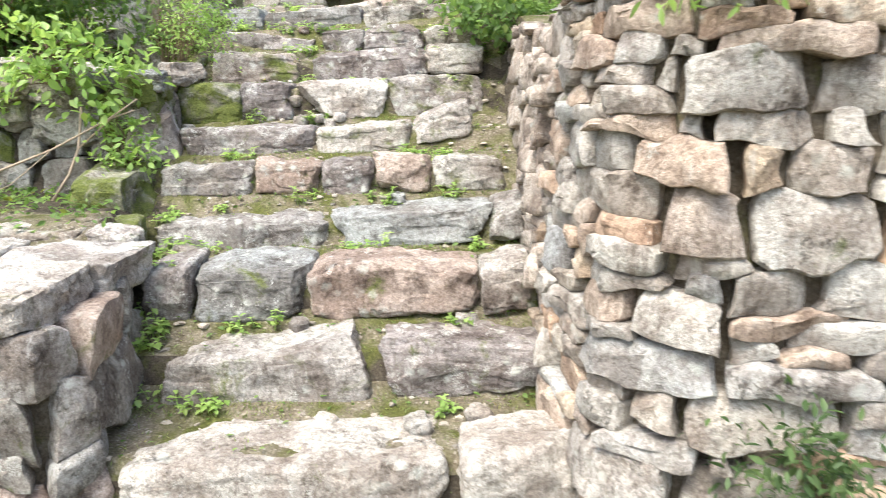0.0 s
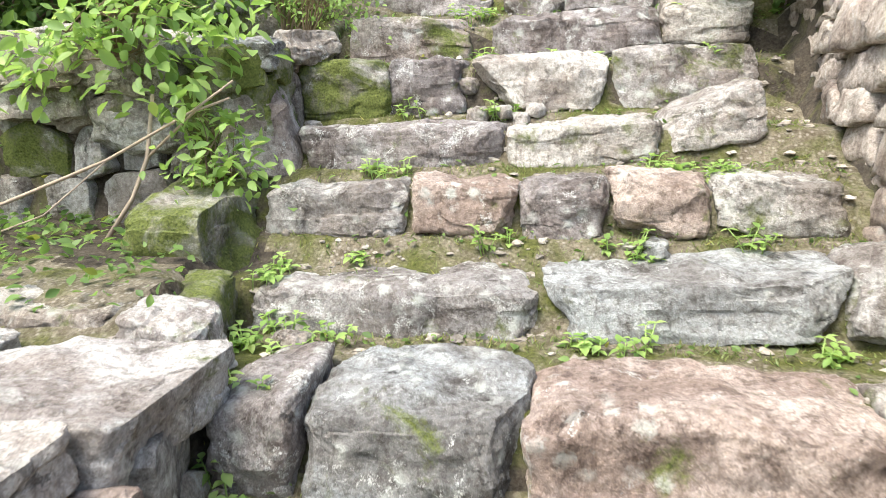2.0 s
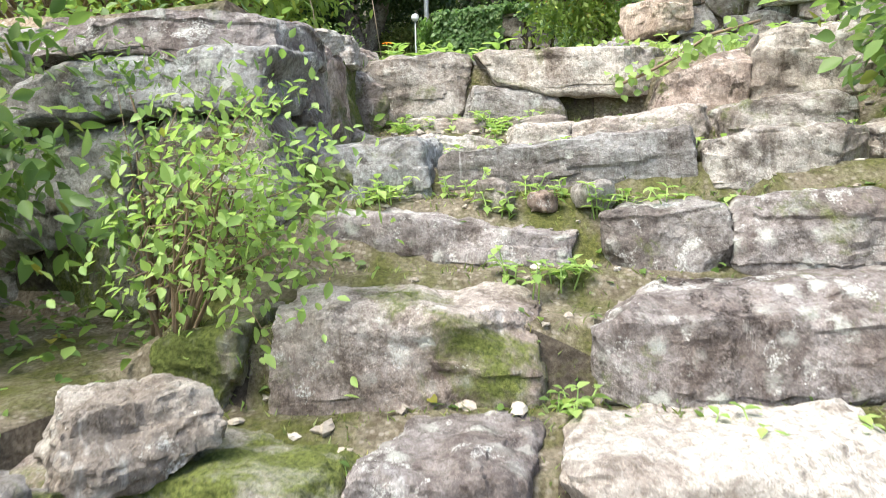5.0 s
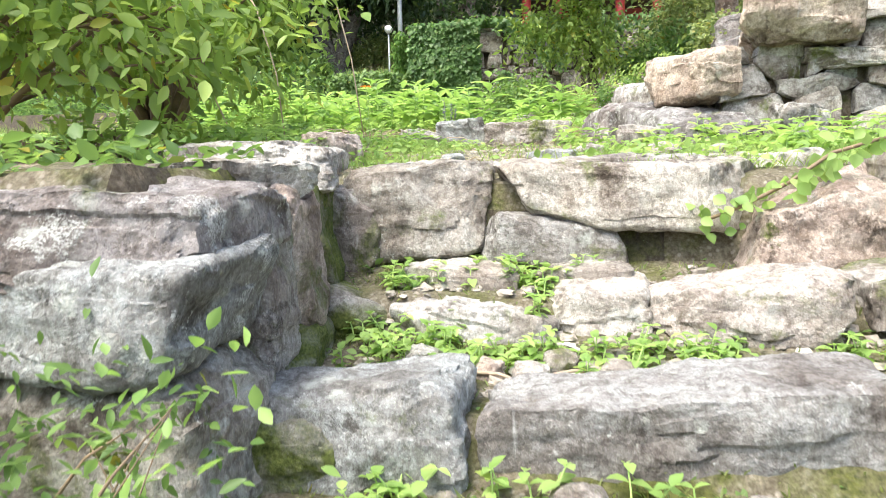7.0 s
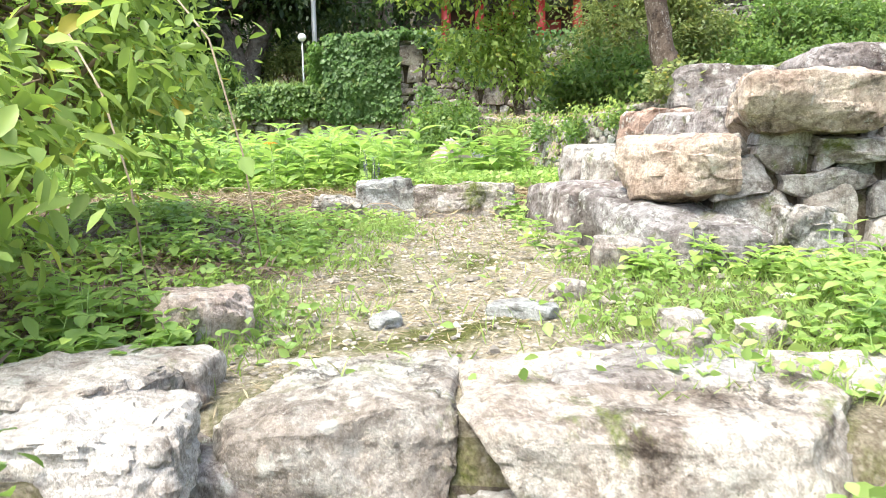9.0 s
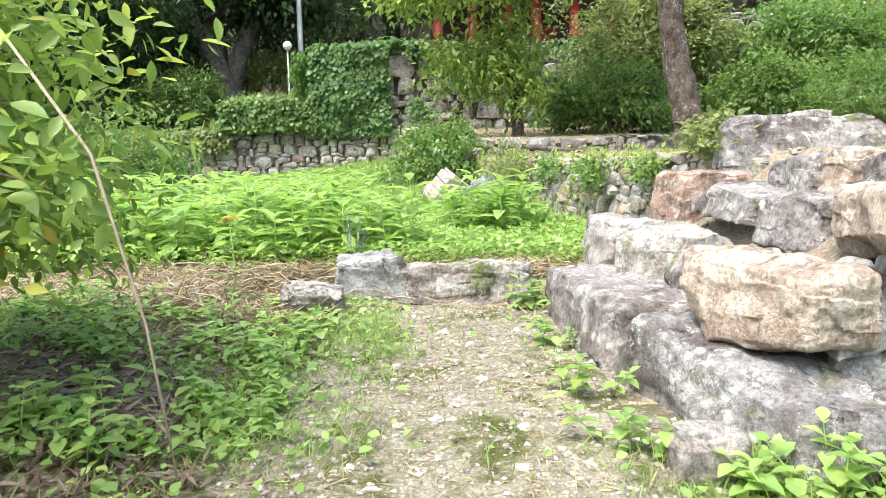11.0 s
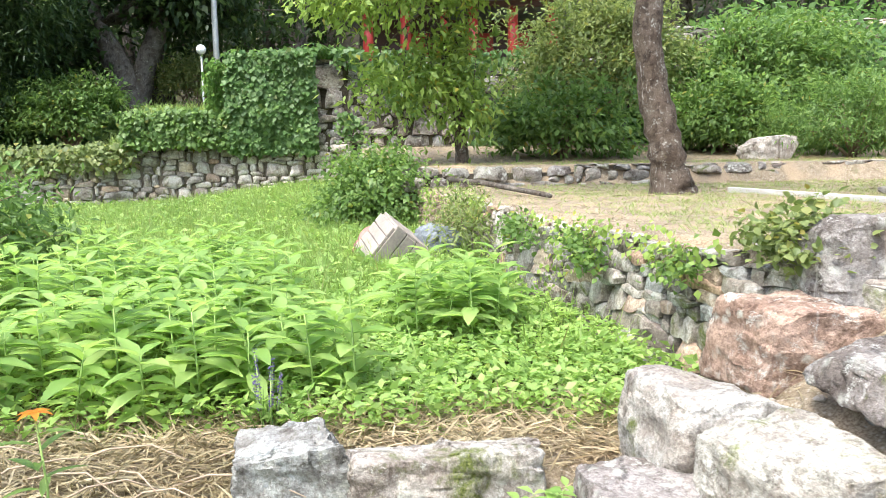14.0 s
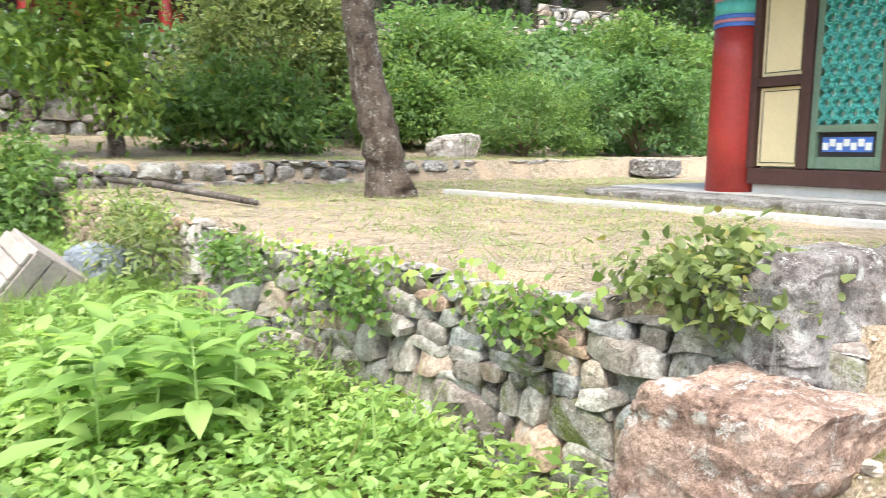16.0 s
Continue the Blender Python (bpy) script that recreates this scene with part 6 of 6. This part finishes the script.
# ---- the hall beside the terrace ----
RED = plain("red_lacquer", (0.42, 0.045, 0.035), 0.45, spread=0.2)
BROWN = plain("brown_lacquer", (0.085, 0.04, 0.033), 0.5)
CREAM = plain("cream_paint", (0.86, 0.72, 0.42), 0.7, spread=0.06)
FRAME_GREEN = plain("green_frame_paint", (0.17, 0.25, 0.17), 0.6)
TEAL = plain("teal_lattice_paint", (0.13, 0.55, 0.48), 0.6)
PAPER = plain("window_paper", (0.86, 0.87, 0.82), 0.9, spread=0.04)
BLUE = plain("blue_paint", (0.09, 0.2, 0.6), 0.6)
PINK = plain("pink_paint", (0.6, 0.25, 0.3), 0.6)
WHITE = plain("whitewash", (0.7, 0.68, 0.62), 0.85, spread=0.12)
DARK = plain("dark_line", (0.03, 0.025, 0.025), 0.7)
TILE = plain("grey_roof_tile", (0.13, 0.135, 0.14), 0.75)
CONCRETE = plain("concrete", (0.45, 0.44, 0.41), 0.9, spread=0.15)

for k, (y0, y1) in enumerate(((15.4, 14.35), (14.33, 13.2), (13.18, 12.0), (11.98, 10.9), (10.88, 9.9))):
    me = stone_mesh("plinth_slab", (0.5, y0 - y1, 0.18), 400 + k, GRANITE, 20, 10, 4, 0.5)
    ob = new("plinth_slab", me)
    ob.matrix_basis = pose(3.62, (y0 + y1) / 2, 3.37)
    tagged(ob, "worn granite slab edging the hall's plinth", "slab", "plinth slabs of the hall")
box("plinth", (5.6, 6.4, 0.2), (6.6, 12.2, 3.37), CONCRETE)
tagged(bpy.data.objects["plinth"], "raised stone plinth under the painted hall", "plinth", kind="structure")
box("concrete_edging", (0.09, 4.5, 0.1), (2.52, 13.9, 3.38), CONCRETE, turn=9.0)
tagged(bpy.data.objects["concrete_edging"], "long pale concrete edging strip across the terrace", "edging")

hall = tagged(new("temple_hall"), "painted wooden hall with red column and lattice windows", "building")
hall.matrix_basis = pose(4.05, 12.0, 3.45)


def hall_box(name, x0, x1, y0, y1, z0, z1, material, label="", parent=None, bevel=0.006):
    ob = box(name, (abs(x1 - x0), abs(y1 - y0), abs(z1 - z0)), ((x0 + x1) / 2 - 4.05, (y0 + y1) / 2 - 12.0, (z0 + z1) / 2 - 3.45), material, hall, label, bevel)
    if parent is not None:
        ob.parent = parent
        ob.matrix_basis = parent.matrix_basis.inverted() @ ob.matrix_basis
    return ob


hall_box("wall", 4.14, 8.5, 9.2, 14.1, 3.45, 5.6, WHITE, "whitewashed wall core")
hall_box("base_board", 4.06, 4.139, 9.2, 13.86, 3.46, 3.55, WHITE)
hall_box("sill_beam", 4.0, 4.139, 9.2, 13.88, 3.552, 3.69, BROWN, "dark brown sill beam")
col_v, col_f = tube([(0, 2.1, 0.0), (0, 2.1, 0.6), (0, 2.1, 1.2), (0, 2.1, 1.49)], [0.215, 0.212, 0.208, 0.205], 28)
part("column", mesh_from("column", col_v, col_f, RED, True), hall, "red lacquered round column")
for z0, z1, mat in ((1.49, 1.53, BLUE), (1.53, 1.56, PINK), (1.56, 1.6, BLUE), (1.6, 1.72, TEAL), (1.72, 1.76, PINK), (1.76, 2.0, TEAL)):
    v, f = tube([(0, 2.1, z0), (0, 2.1, z1 - 0.002)], [0.212 + 0.004 * (mat is PINK)] * 2, 28)
    part("painted_band", mesh_from("painted_band", v, f, mat, True), hall, "painted band round the column head")
for y0, y1 in ((13.84, 13.9), (13.32, 13.41), (12.6, 12.7), (11.95, 12.05)):
    hall_box("post", 4.0, 4.139, y0, y1, 3.692, 5.5, BROWN, "dark brown post")
for z0, z1 in ((4.402, 4.485), (5.2, 5.3)):
    hall_box("rail", 4.01, 4.139, 13.412, 13.838, z0, z1, BROWN)
for z0, z1 in ((3.71, 4.395), (4.49, 5.195)):
    p = hall_box("panel", 4.06, 4.139, 13.42, 13.83, z0, z1, CREAM, "cream painted panel with dark outline")
    for a0, a1, b0, b1 in ((13.45, 13.456, z0 + 0.03, z1 - 0.03), (13.794, 13.8, z0 + 0.03, z1 - 0.03), (13.457, 13.793, z0 + 0.03, z0 + 0.036), (13.457, 13.793, z1 - 0.036, z1 - 0.03)):
        hall_box("outline", 4.054, 4.0595, a0, a1, b0, b1, DARK, "", p, 0)


def lattice_window(y0, y1):
    win = hall_box("window", 4.1, 4.139, y0, y1, 3.7, 5.45, PAPER, "lattice window with teal grille")
    for a0, a1, b0, b1 in ((y0, y0 + 0.06, 3.7, 5.45), (y1 - 0.06, y1, 3.7, 5.45), (y0 + 0.061, y1 - 0.061, 3.7, 3.8), (y0 + 0.061, y1 - 0.061, 4.0, 4.06), (y0 + 0.061, y1 - 0.061, 5.38, 5.45)):
        hall_box("frame_bar", 4.03, 4.098, a0, a1, b0, b1, FRAME_GREEN, "green painted frame bar", win)
    hall_box("lower_panel", 4.07, 4.098, y0 + 0.062, y1 - 0.062, 3.802, 3.998, DARK, "dark panel with blue painted pattern", win)
    hall_box("blue_pattern", 4.062, 4.069, y0 + 0.1, y1 - 0.1, 3.84, 3.96, BLUE, "blue painted pattern", win, 0)
    for k in range(7):
        y = y0 + 0.13 + k * (y1 - y0 - 0.26) / 6
        hall_box("pale_mark", 4.056, 4.0615, y - 0.024, y + 0.024, 3.855 + 0.03 * (k % 2), 3.915 + 0.03 * (k % 2), PAPER, "", win, 0)
    # three sets of thin bars that leave six-sided holes
    a, b, z0, z1, step = y0 + 0.062, y1 - 0.062, 4.062, 5.378, 0.098
    verts, faces = [], []
    for slope in (0.0, 1.732, -1.732):
        for k in range(-24, 40):
            if slope == 0:
                z = z0 + (k + 0.5) * step * 0.866
                ends = [(a, z), (b, z)] if z0 < z < z1 else None
            else:
                c = z0 + k * step * 1.732
                ya, yb = a, b
                za, zb = c + slope * 0, c + slope * (b - a)
                t0, t1 = 0.0, 1.0
                for lim, sign in ((z0, 1), (z1, -1)):
                    da, db = (za - lim) * sign, (zb - lim) * sign
                    if da < 0 and db < 0:
                        t1 = -1
                    elif da < 0:
                        t0 = max(t0, da / (da - db))
                    elif db < 0:
                        t1 = min(t1, da / (da - db))
                ends = [(ya + (yb - ya) * t, za + (zb - za) * t) for t in (t0, t1)] if t1 > t0 else None
            if ends is None:
                continue
            (ya, za), (yb, zb) = ends
            d = Vector((yb - ya, zb - za)).normalized()
            n = Vector((-d.y, d.x)) * 0.0085
            o = len(verts)
            for (y, z) in ((ya, za), (yb, zb)):
                for sx, sn in ((-0.036, -1), (-0.036, 1), (0.035, 1), (0.035, -1)):
                    verts.append((4.065 + sx * 0.9 - 4.05, y + n.x * sn - 12.0, z + n.y * sn - 3.45))
            faces += [tuple(o + i for i in q) for q in ((0, 1, 2, 3), (7, 6, 5, 4), (0, 4, 5, 1), (1, 5, 6, 2), (2, 6, 7, 3), (3, 7, 4, 0))]
    g = mesh_from("grille", verts, faces, TEAL)
    ob = part("grille", g, win, "teal hexagonal grille")
    ob.matrix_basis = win.matrix_basis.inverted()


lattice_window(12.705, 13.318)
lattice_window(12.055, 12.595)
hall_box("head_beam", 3.98, 4.139, 9.2, 13.9, 5.502, 5.7, FRAME_GREEN, "painted head beam")
hall_box("ceiling_board", 3.1, 9.6, 8.0, 15.1, 5.72, 5.78, BROWN, "dark brown eave boarding")
for k in range(15):
    hall_box("rafter", 3.12, 4.0, 8.3 + k * 0.47, 8.42 + k * 0.47, 5.6, 5.715, BROWN, "brown rafter under the eave")
for k in range(11):
    hall_box("rafter", 4.2 + k * 0.47, 4.32 + k * 0.47, 14.12, 15.15, 5.45, 5.715, BROWN, "brown rafter under the eave")
rv = [(3.0, 7.9, 5.79), (9.7, 7.9, 5.79), (9.7, 15.2, 5.79), (3.0, 15.2, 5.79), (5.2, 10.4, 7.6), (7.1, 10.4, 7.6), (7.1, 12.8, 7.6), (5.2, 12.8, 7.6)]
part("roof", mesh_from("roof", [(x - 4.05, y - 12.0, z - 3.45) for x, y, z in rv], [(0, 1, 5, 4), (1, 2, 6, 5), (2, 3, 7, 6), (3, 0, 4, 7), (4, 5, 6, 7), (3, 2, 1, 0)], TILE), hall, "grey tiled hipped roof")

# ---- the pavilion above the high wall ----
pavilion = tagged(new("far_pavilion"), "red-columned pavilion with grey tiled roof above the wall", "building")
pavilion.matrix_basis = pose(0.3, 31.0, 5.9)
box("stone_base", (7.4, 3.6, 0.6), (0.2, 0.6, 0.2), GRANITE, pavilion, "pale stone base")
box("inner_wall", (6.2, 0.2, 1.9), (0.2, 1.9, 1.45), BROWN, pavilion, "dark brown inner wall")
for x in (-2.7, -1.6, -0.5, 0.4, 1.6, 2.8):
    v, f = tube([(x, -0.8, 0.5), (x, -0.8, 2.3)], [0.16, 0.15], 14)
    part("column", mesh_from("column", v, f, RED, True), pavilion, "red round column")
for x in (-1.05, 1.0, 2.2):
    box("red_door", (0.7, 0.06, 1.4), (x, 1.76, 1.25), RED, pavilion, "red door leaf")
box("head_beam", (6.4, 0.2, 0.22), (0.2, -0.8, 2.42), BROWN, pavilion)
rv = [(-4.0, -1.7, 2.55), (4.4, -1.7, 2.55), (4.4, 3.2, 2.55), (-4.0, 3.2, 2.55), (-2.6, 0.7, 3.9), (3.0, 0.7, 3.9), (0.2, -1.7, 2.42)]
part("roof", mesh_from("roof", rv, [(0, 6, 4), (6, 5, 4), (6, 1, 5), (1, 2, 5), (2, 3, 4, 5), (3, 0, 4), (3, 2, 1, 6, 0)], TILE), pavilion, "grey tiled roof")
for k in range(26):
    x = -3.9 + k * 0.325
    t = min(1.0, max(0.0, 1 - abs(x - 0.2) / 4.2))
    v, f = tube([(x, -1.74, 2.6), (0.2 + (x - 0.2) * 0.72, 0.6, 3.9)], [0.06, 0.05], 6)
    part("tile_row", mesh_from("tile_row", v, f, TILE, True), pavilion)

# ---- lamp posts ----
GALV = plain("grey_metal_pole", (0.42, 0.43, 0.42), 0.5, 0.3)
GLOBE = plain("white_globe", (0.85, 0.85, 0.82), 0.35, spread=0.03)
post = tagged(new("lamp_post"), "slim grey lamp post with a white globe", "lamp")
post.matrix_basis = pose(-6.75, 28.2, ground(-6.75, 28.2))
top_z = 6.62 - ground(-6.75, 28.2)
v, f = tube([(0, 0, -0.1), (0, 0, 0.3), (0, 0, top_z)], [0.05, 0.03, 0.025], 10)
part("pole", mesh_from("pole", v, f, GALV, True), post)
bm = bmesh.new()
bmesh.ops.create_uvsphere(bm, u_segments=18, v_segments=12, radius=0.13)
me = bpy.data.meshes.new("globe")
bm.to_mesh(me)
bm.free()
me.materials.append(GLOBE)
me.polygons.foreach_set("use_smooth", [True] * len(me.polygons))
part("globe", me, post, "white glass globe", Matrix.Translation((0, 0, top_z + 0.1)))
v, f = tube([(0, 0, top_z - 0.06), (0, 0, top_z)], [0.03, 0.07], 10)
part("collar", mesh_from("collar", v, f, GALV, True), post)
pole = tagged(new("utility_pole"), "tall plain grey utility pole before the wood", "pole")
pole.matrix_basis = pose(-6.45, 28.6, ground(-6.45, 28.6))
v, f = tube([(0, 0, -0.2), (0, 0, 2.5), (0, 0, 6.0)], [0.085, 0.08, 0.065], 14)
part("shaft", mesh_from("shaft", v, f, GALV, True), pole)
v, f = tube([(0, 0, 5.2), (0, 0, 5.26)], [0.1, 0.1], 14)
part("band", mesh_from("band", v, f, GALV, True), pole, "steel band")

# ---- things left in the field ----
CARTON = plain("weathered_board", (0.27, 0.23, 0.2), 0.85, spread=0.25)
crate = tagged(new("wooden_crate"), "tilted weathered crate lying in the weeds", "crate")
crate.matrix_basis = pose(-1.66, 15.5, 2.84, 12, 38, 20) @ Matrix.Diagonal((1.2, 1.2, 1.2, 1))
box("body", (0.44, 0.5, 0.4), (0, 0, 0), CARTON, crate)
for k in range(4):
    box("slat", (0.1, 0.515, 0.02), (-0.165 + 0.11 * k, 0, 0.211), CARTON, crate, bevel=0.004)
    box("slat", (0.02, 0.515, 0.088), (-0.231, 0, -0.145 + 0.096 * k), CARTON, crate, bevel=0.004)
    box("slat", (0.1, 0.02, 0.4), (-0.165 + 0.11 * k, -0.261, 0), CARTON, crate, bevel=0.004)
tub = tagged(new("red_tub"), "faded red plastic tub behind the crate", "tub")
tub.matrix_basis = pose(-1.93, 16.05, 2.8, 60, 10, 30)
RUST = plain("faded_red_plastic", (0.34, 0.15, 0.12), 0.6)
v, f = tube([(0, 0, -0.14), (0, 0, 0.0), (0, 0, 0.14)], [0.17, 0.19, 0.21], 22)
part("shell", mesh_from("shell", v, f, RUST, True), tub)
v, f = tube([(0, 0, 0.14), (0, 0, 0.17)], [0.225, 0.225], 22)
part("rim", mesh_from("rim", v, f, RUST, True), tub)
TARP = plain("grey_tarpaulin", (0.16, 0.18, 0.2), 0.45, spread=0.35, grain=9, bump=0.5)
tarp = new("tarpaulin", stone_mesh("tarpaulin", (0.6, 0.42, 0.46), 431, TARP, 30, 2.6, 14, 1.6))
tarp.matrix_basis = pose(-1.2, 15.7, 2.84, 0, 20, 30)
tagged(tarp, "crumpled grey tarpaulin bundle against the terrace wall", "tarpaulin")

# ---- flowers, vines and sticks ----
PURPLE = leaf_material("purple_petal", (0.16, 0.12, 0.32), (0.32, 0.26, 0.5), (0.4, 0.36, 0.5))
ORANGE = leaf_material("orange_petal", (0.75, 0.16, 0.02), (0.9, 0.28, 0.03), (0.8, 0.2, 0.02))
rng = np.random.RandomState(90)
flower = tagged(new("purple_flower"), "clump of purple flower spikes at the weeds' edge", "flower")
flower.matrix_basis = pose(-2.17, 11.02, ground(-2.17, 11.02))
for k in range(5):
    a = k * 1.3
    x, y, h = 0.06 * math.cos(a), 0.06 * math.sin(a), 0.26 + 0.05 * (k % 3)
    v, f = tube([(x * 0.3, y * 0.3, -0.02), (x, y, h)], [0.004, 0.003], 5)
    spike = part("stalk", mesh_from("stalk", v, f, STEM, True), flower)
    hs = rng.uniform(h * 0.45, h + 0.02, 60)
    base = np.stack([x * (0.3 + 0.7 * hs / h), y * (0.3 + 0.7 * hs / h), hs], 1)
    way = unit(rng.normal(size=(60, 3)) * (1, 1, 0.5))
    part("blossom", leaves_mesh("blossom", base, way, np.tile((0, 0, 1.0), (60, 1)) + rng.normal(size=(60, 3)) * 0.2, np.full(60, 0.016), np.full(60, 0.011), PURPLE, False), spike, "purple blossom spike")
n = 70
way = unit(rng.normal(size=(n, 3)) * (0.6, 0.6, 0.1) + np.array((0, 0, 0.8)))
part("foliage", leaves_mesh("foliage", rng.normal(size=(n, 3)) * (0.05, 0.05, 0), way, np.tile((0, 0, 1.0), (n, 1)) + rng.normal(size=(n, 3)) * 0.3, rng.uniform(0.12, 0.26, n), np.full(n, 0.008), LEAF, False, 0.4), flower)
for x, y, h in ((-2.7, 10.2, 0.48), (-3.4, 4.6, 1.0)):
    lily = tagged(new("orange_flower"), "single orange lily on a green stalk", "flower")
    z = ground(x, y)
    lily.matrix_basis = pose(x, y, z)
    v, f = tube([(0, 0, -0.02), (0.02, 0, h * 0.5), (0, 0, h)], [0.005, 0.004, 0.003], 5)
    part("stalk", mesh_from("stalk", v, f, STEM, True), lily)
    a = np.arange(6) * 1.047
    way = np.stack([np.cos(a), np.sin(a), np.full(6, 0.35)], 1)
    part("blossom", leaves_mesh("blossom", np.tile((0, 0, h), (6, 1)), way, np.tile((0, 0, 1.0), (6, 1)), np.full(6, 0.05), np.full(6, 0.024), ORANGE, True, 0.5), lily, "orange petals")
    m = 14
    a = np.arange(m) * 2.4
    way = np.stack([np.cos(a), np.sin(a), np.full(m, 0.5)], 1)
    part("foliage", leaves_mesh("foliage", np.stack([np.zeros(m), np.zeros(m), np.linspace(0.05, h * 0.85, m)], 1), way, np.tile((0, 0, 1.0), (m, 1)), np.full(m, 0.13), np.full(m, 0.03), LEAF, True, 0.3), lily)


def stick(name, label, runs, material, parent=None):
    top = tagged(new(name, tubes_mesh(name, [([Vector(p) - Vector(runs[0][0][0]) for p in pts], rad) for pts, rad in runs], material, 7)), label, "branch")
    top.matrix_basis = Matrix.Translation(runs[0][0][0])
    return top


DRY = plain("dry_wood", (0.36, 0.28, 0.2), 0.85)
stick("dry_vine", "dry bare vine trailing across the low wall", [([(-1.66, 4.06, 1.46), (-1.8, 4.02, 1.36), (-2.1, 3.95, 1.2), (-2.45, 3.85, 1.06), (-2.8, 3.75, 0.97)], [0.004, 0.005, 0.006, 0.007, 0.007]), ([(-2.1, 3.95, 1.2), (-2.3, 3.85, 1.02), (-2.5, 3.7, 0.94)], [0.003, 0.003, 0.003])], DRY)
stick("root", "bare root hanging from the middle wall", [([(-1.98, 4.08, 1.42), (-1.99, 4.02, 1.2), (-2.04, 3.98, 1.06), (-2.12, 3.92, 0.92)], [0.007, 0.008, 0.008, 0.009]), ([(-1.99, 4.02, 1.2), (-1.8, 4.04, 1.36), (-1.68, 4.06, 1.4)], [0.005, 0.005, 0.004])], DRY)
rng = np.random.RandomState(97)
for k in range(16):
    x, y, a, n = rng.uniform(-3.6, -2.1), rng.uniform(9.8, 10.75), rng.uniform(-0.7, 0.7), rng.uniform(0.25, 0.6)
    z = ground(x, y) + 0.05
    run = [(x + n * u * math.cos(a), y + n * u * math.sin(a), z + 0.07 * math.sin(3.1 * u) + rng.uniform(-0.015, 0.015)) for u in (0, 0.3, 0.65, 1)]
    stick("dry_twig", "thin dry twig lying in the straw by the kerb", [(run, [0.0045, 0.004, 0.0035, 0.002])], DRY)
stick("fallen_branch", "grey fallen branch lying over the terrace edge", [([(-0.95, 17.6, 3.52), (-0.6, 16.8, 3.5), (-0.1, 15.2, 3.42)], [0.03, 0.035, 0.025])], BARK_GREY)
for k, (x, y, turn) in enumerate(((-1.25, 6.1, 20), (-1.4, 6.15, -30), (-2.4, 10.25, 10), (-1.85, 9.7, 50))):
    z = ground(x, y) + 0.012
    c, d = math.cos(radians(turn)), math.sin(radians(turn))
    stick("twig", "short dry twig lying on the ground", [([(x, y, z), (x + 0.1 * c, y + 0.1 * d, z + 0.012), (x + 0.2 * c, y + 0.22 * d, z)], [0.005, 0.004, 0.003])], DRY)
for k, pts in enumerate((((-2.55, 8.2, 3.7), (-2.3, 8.1, 3.4), (-2.2, 8.1, 3.0), (-2.15, 8.1, 2.62)), ((-2.7, 7.9, 3.4), (-2.55, 7.8, 3.2), (-2.45, 7.75, 2.9), (-2.42, 7.75, 2.58)), ((-3.0, 7.8, 3.0), (-2.75, 7.7, 2.85), (-2.6, 7.65, 2.56)))):
    stick("bare_shoot", "bare pale arching shoot of the shrub", [(pts, [0.004, 0.004, 0.0035, 0.003][: len(pts)])], DRY)
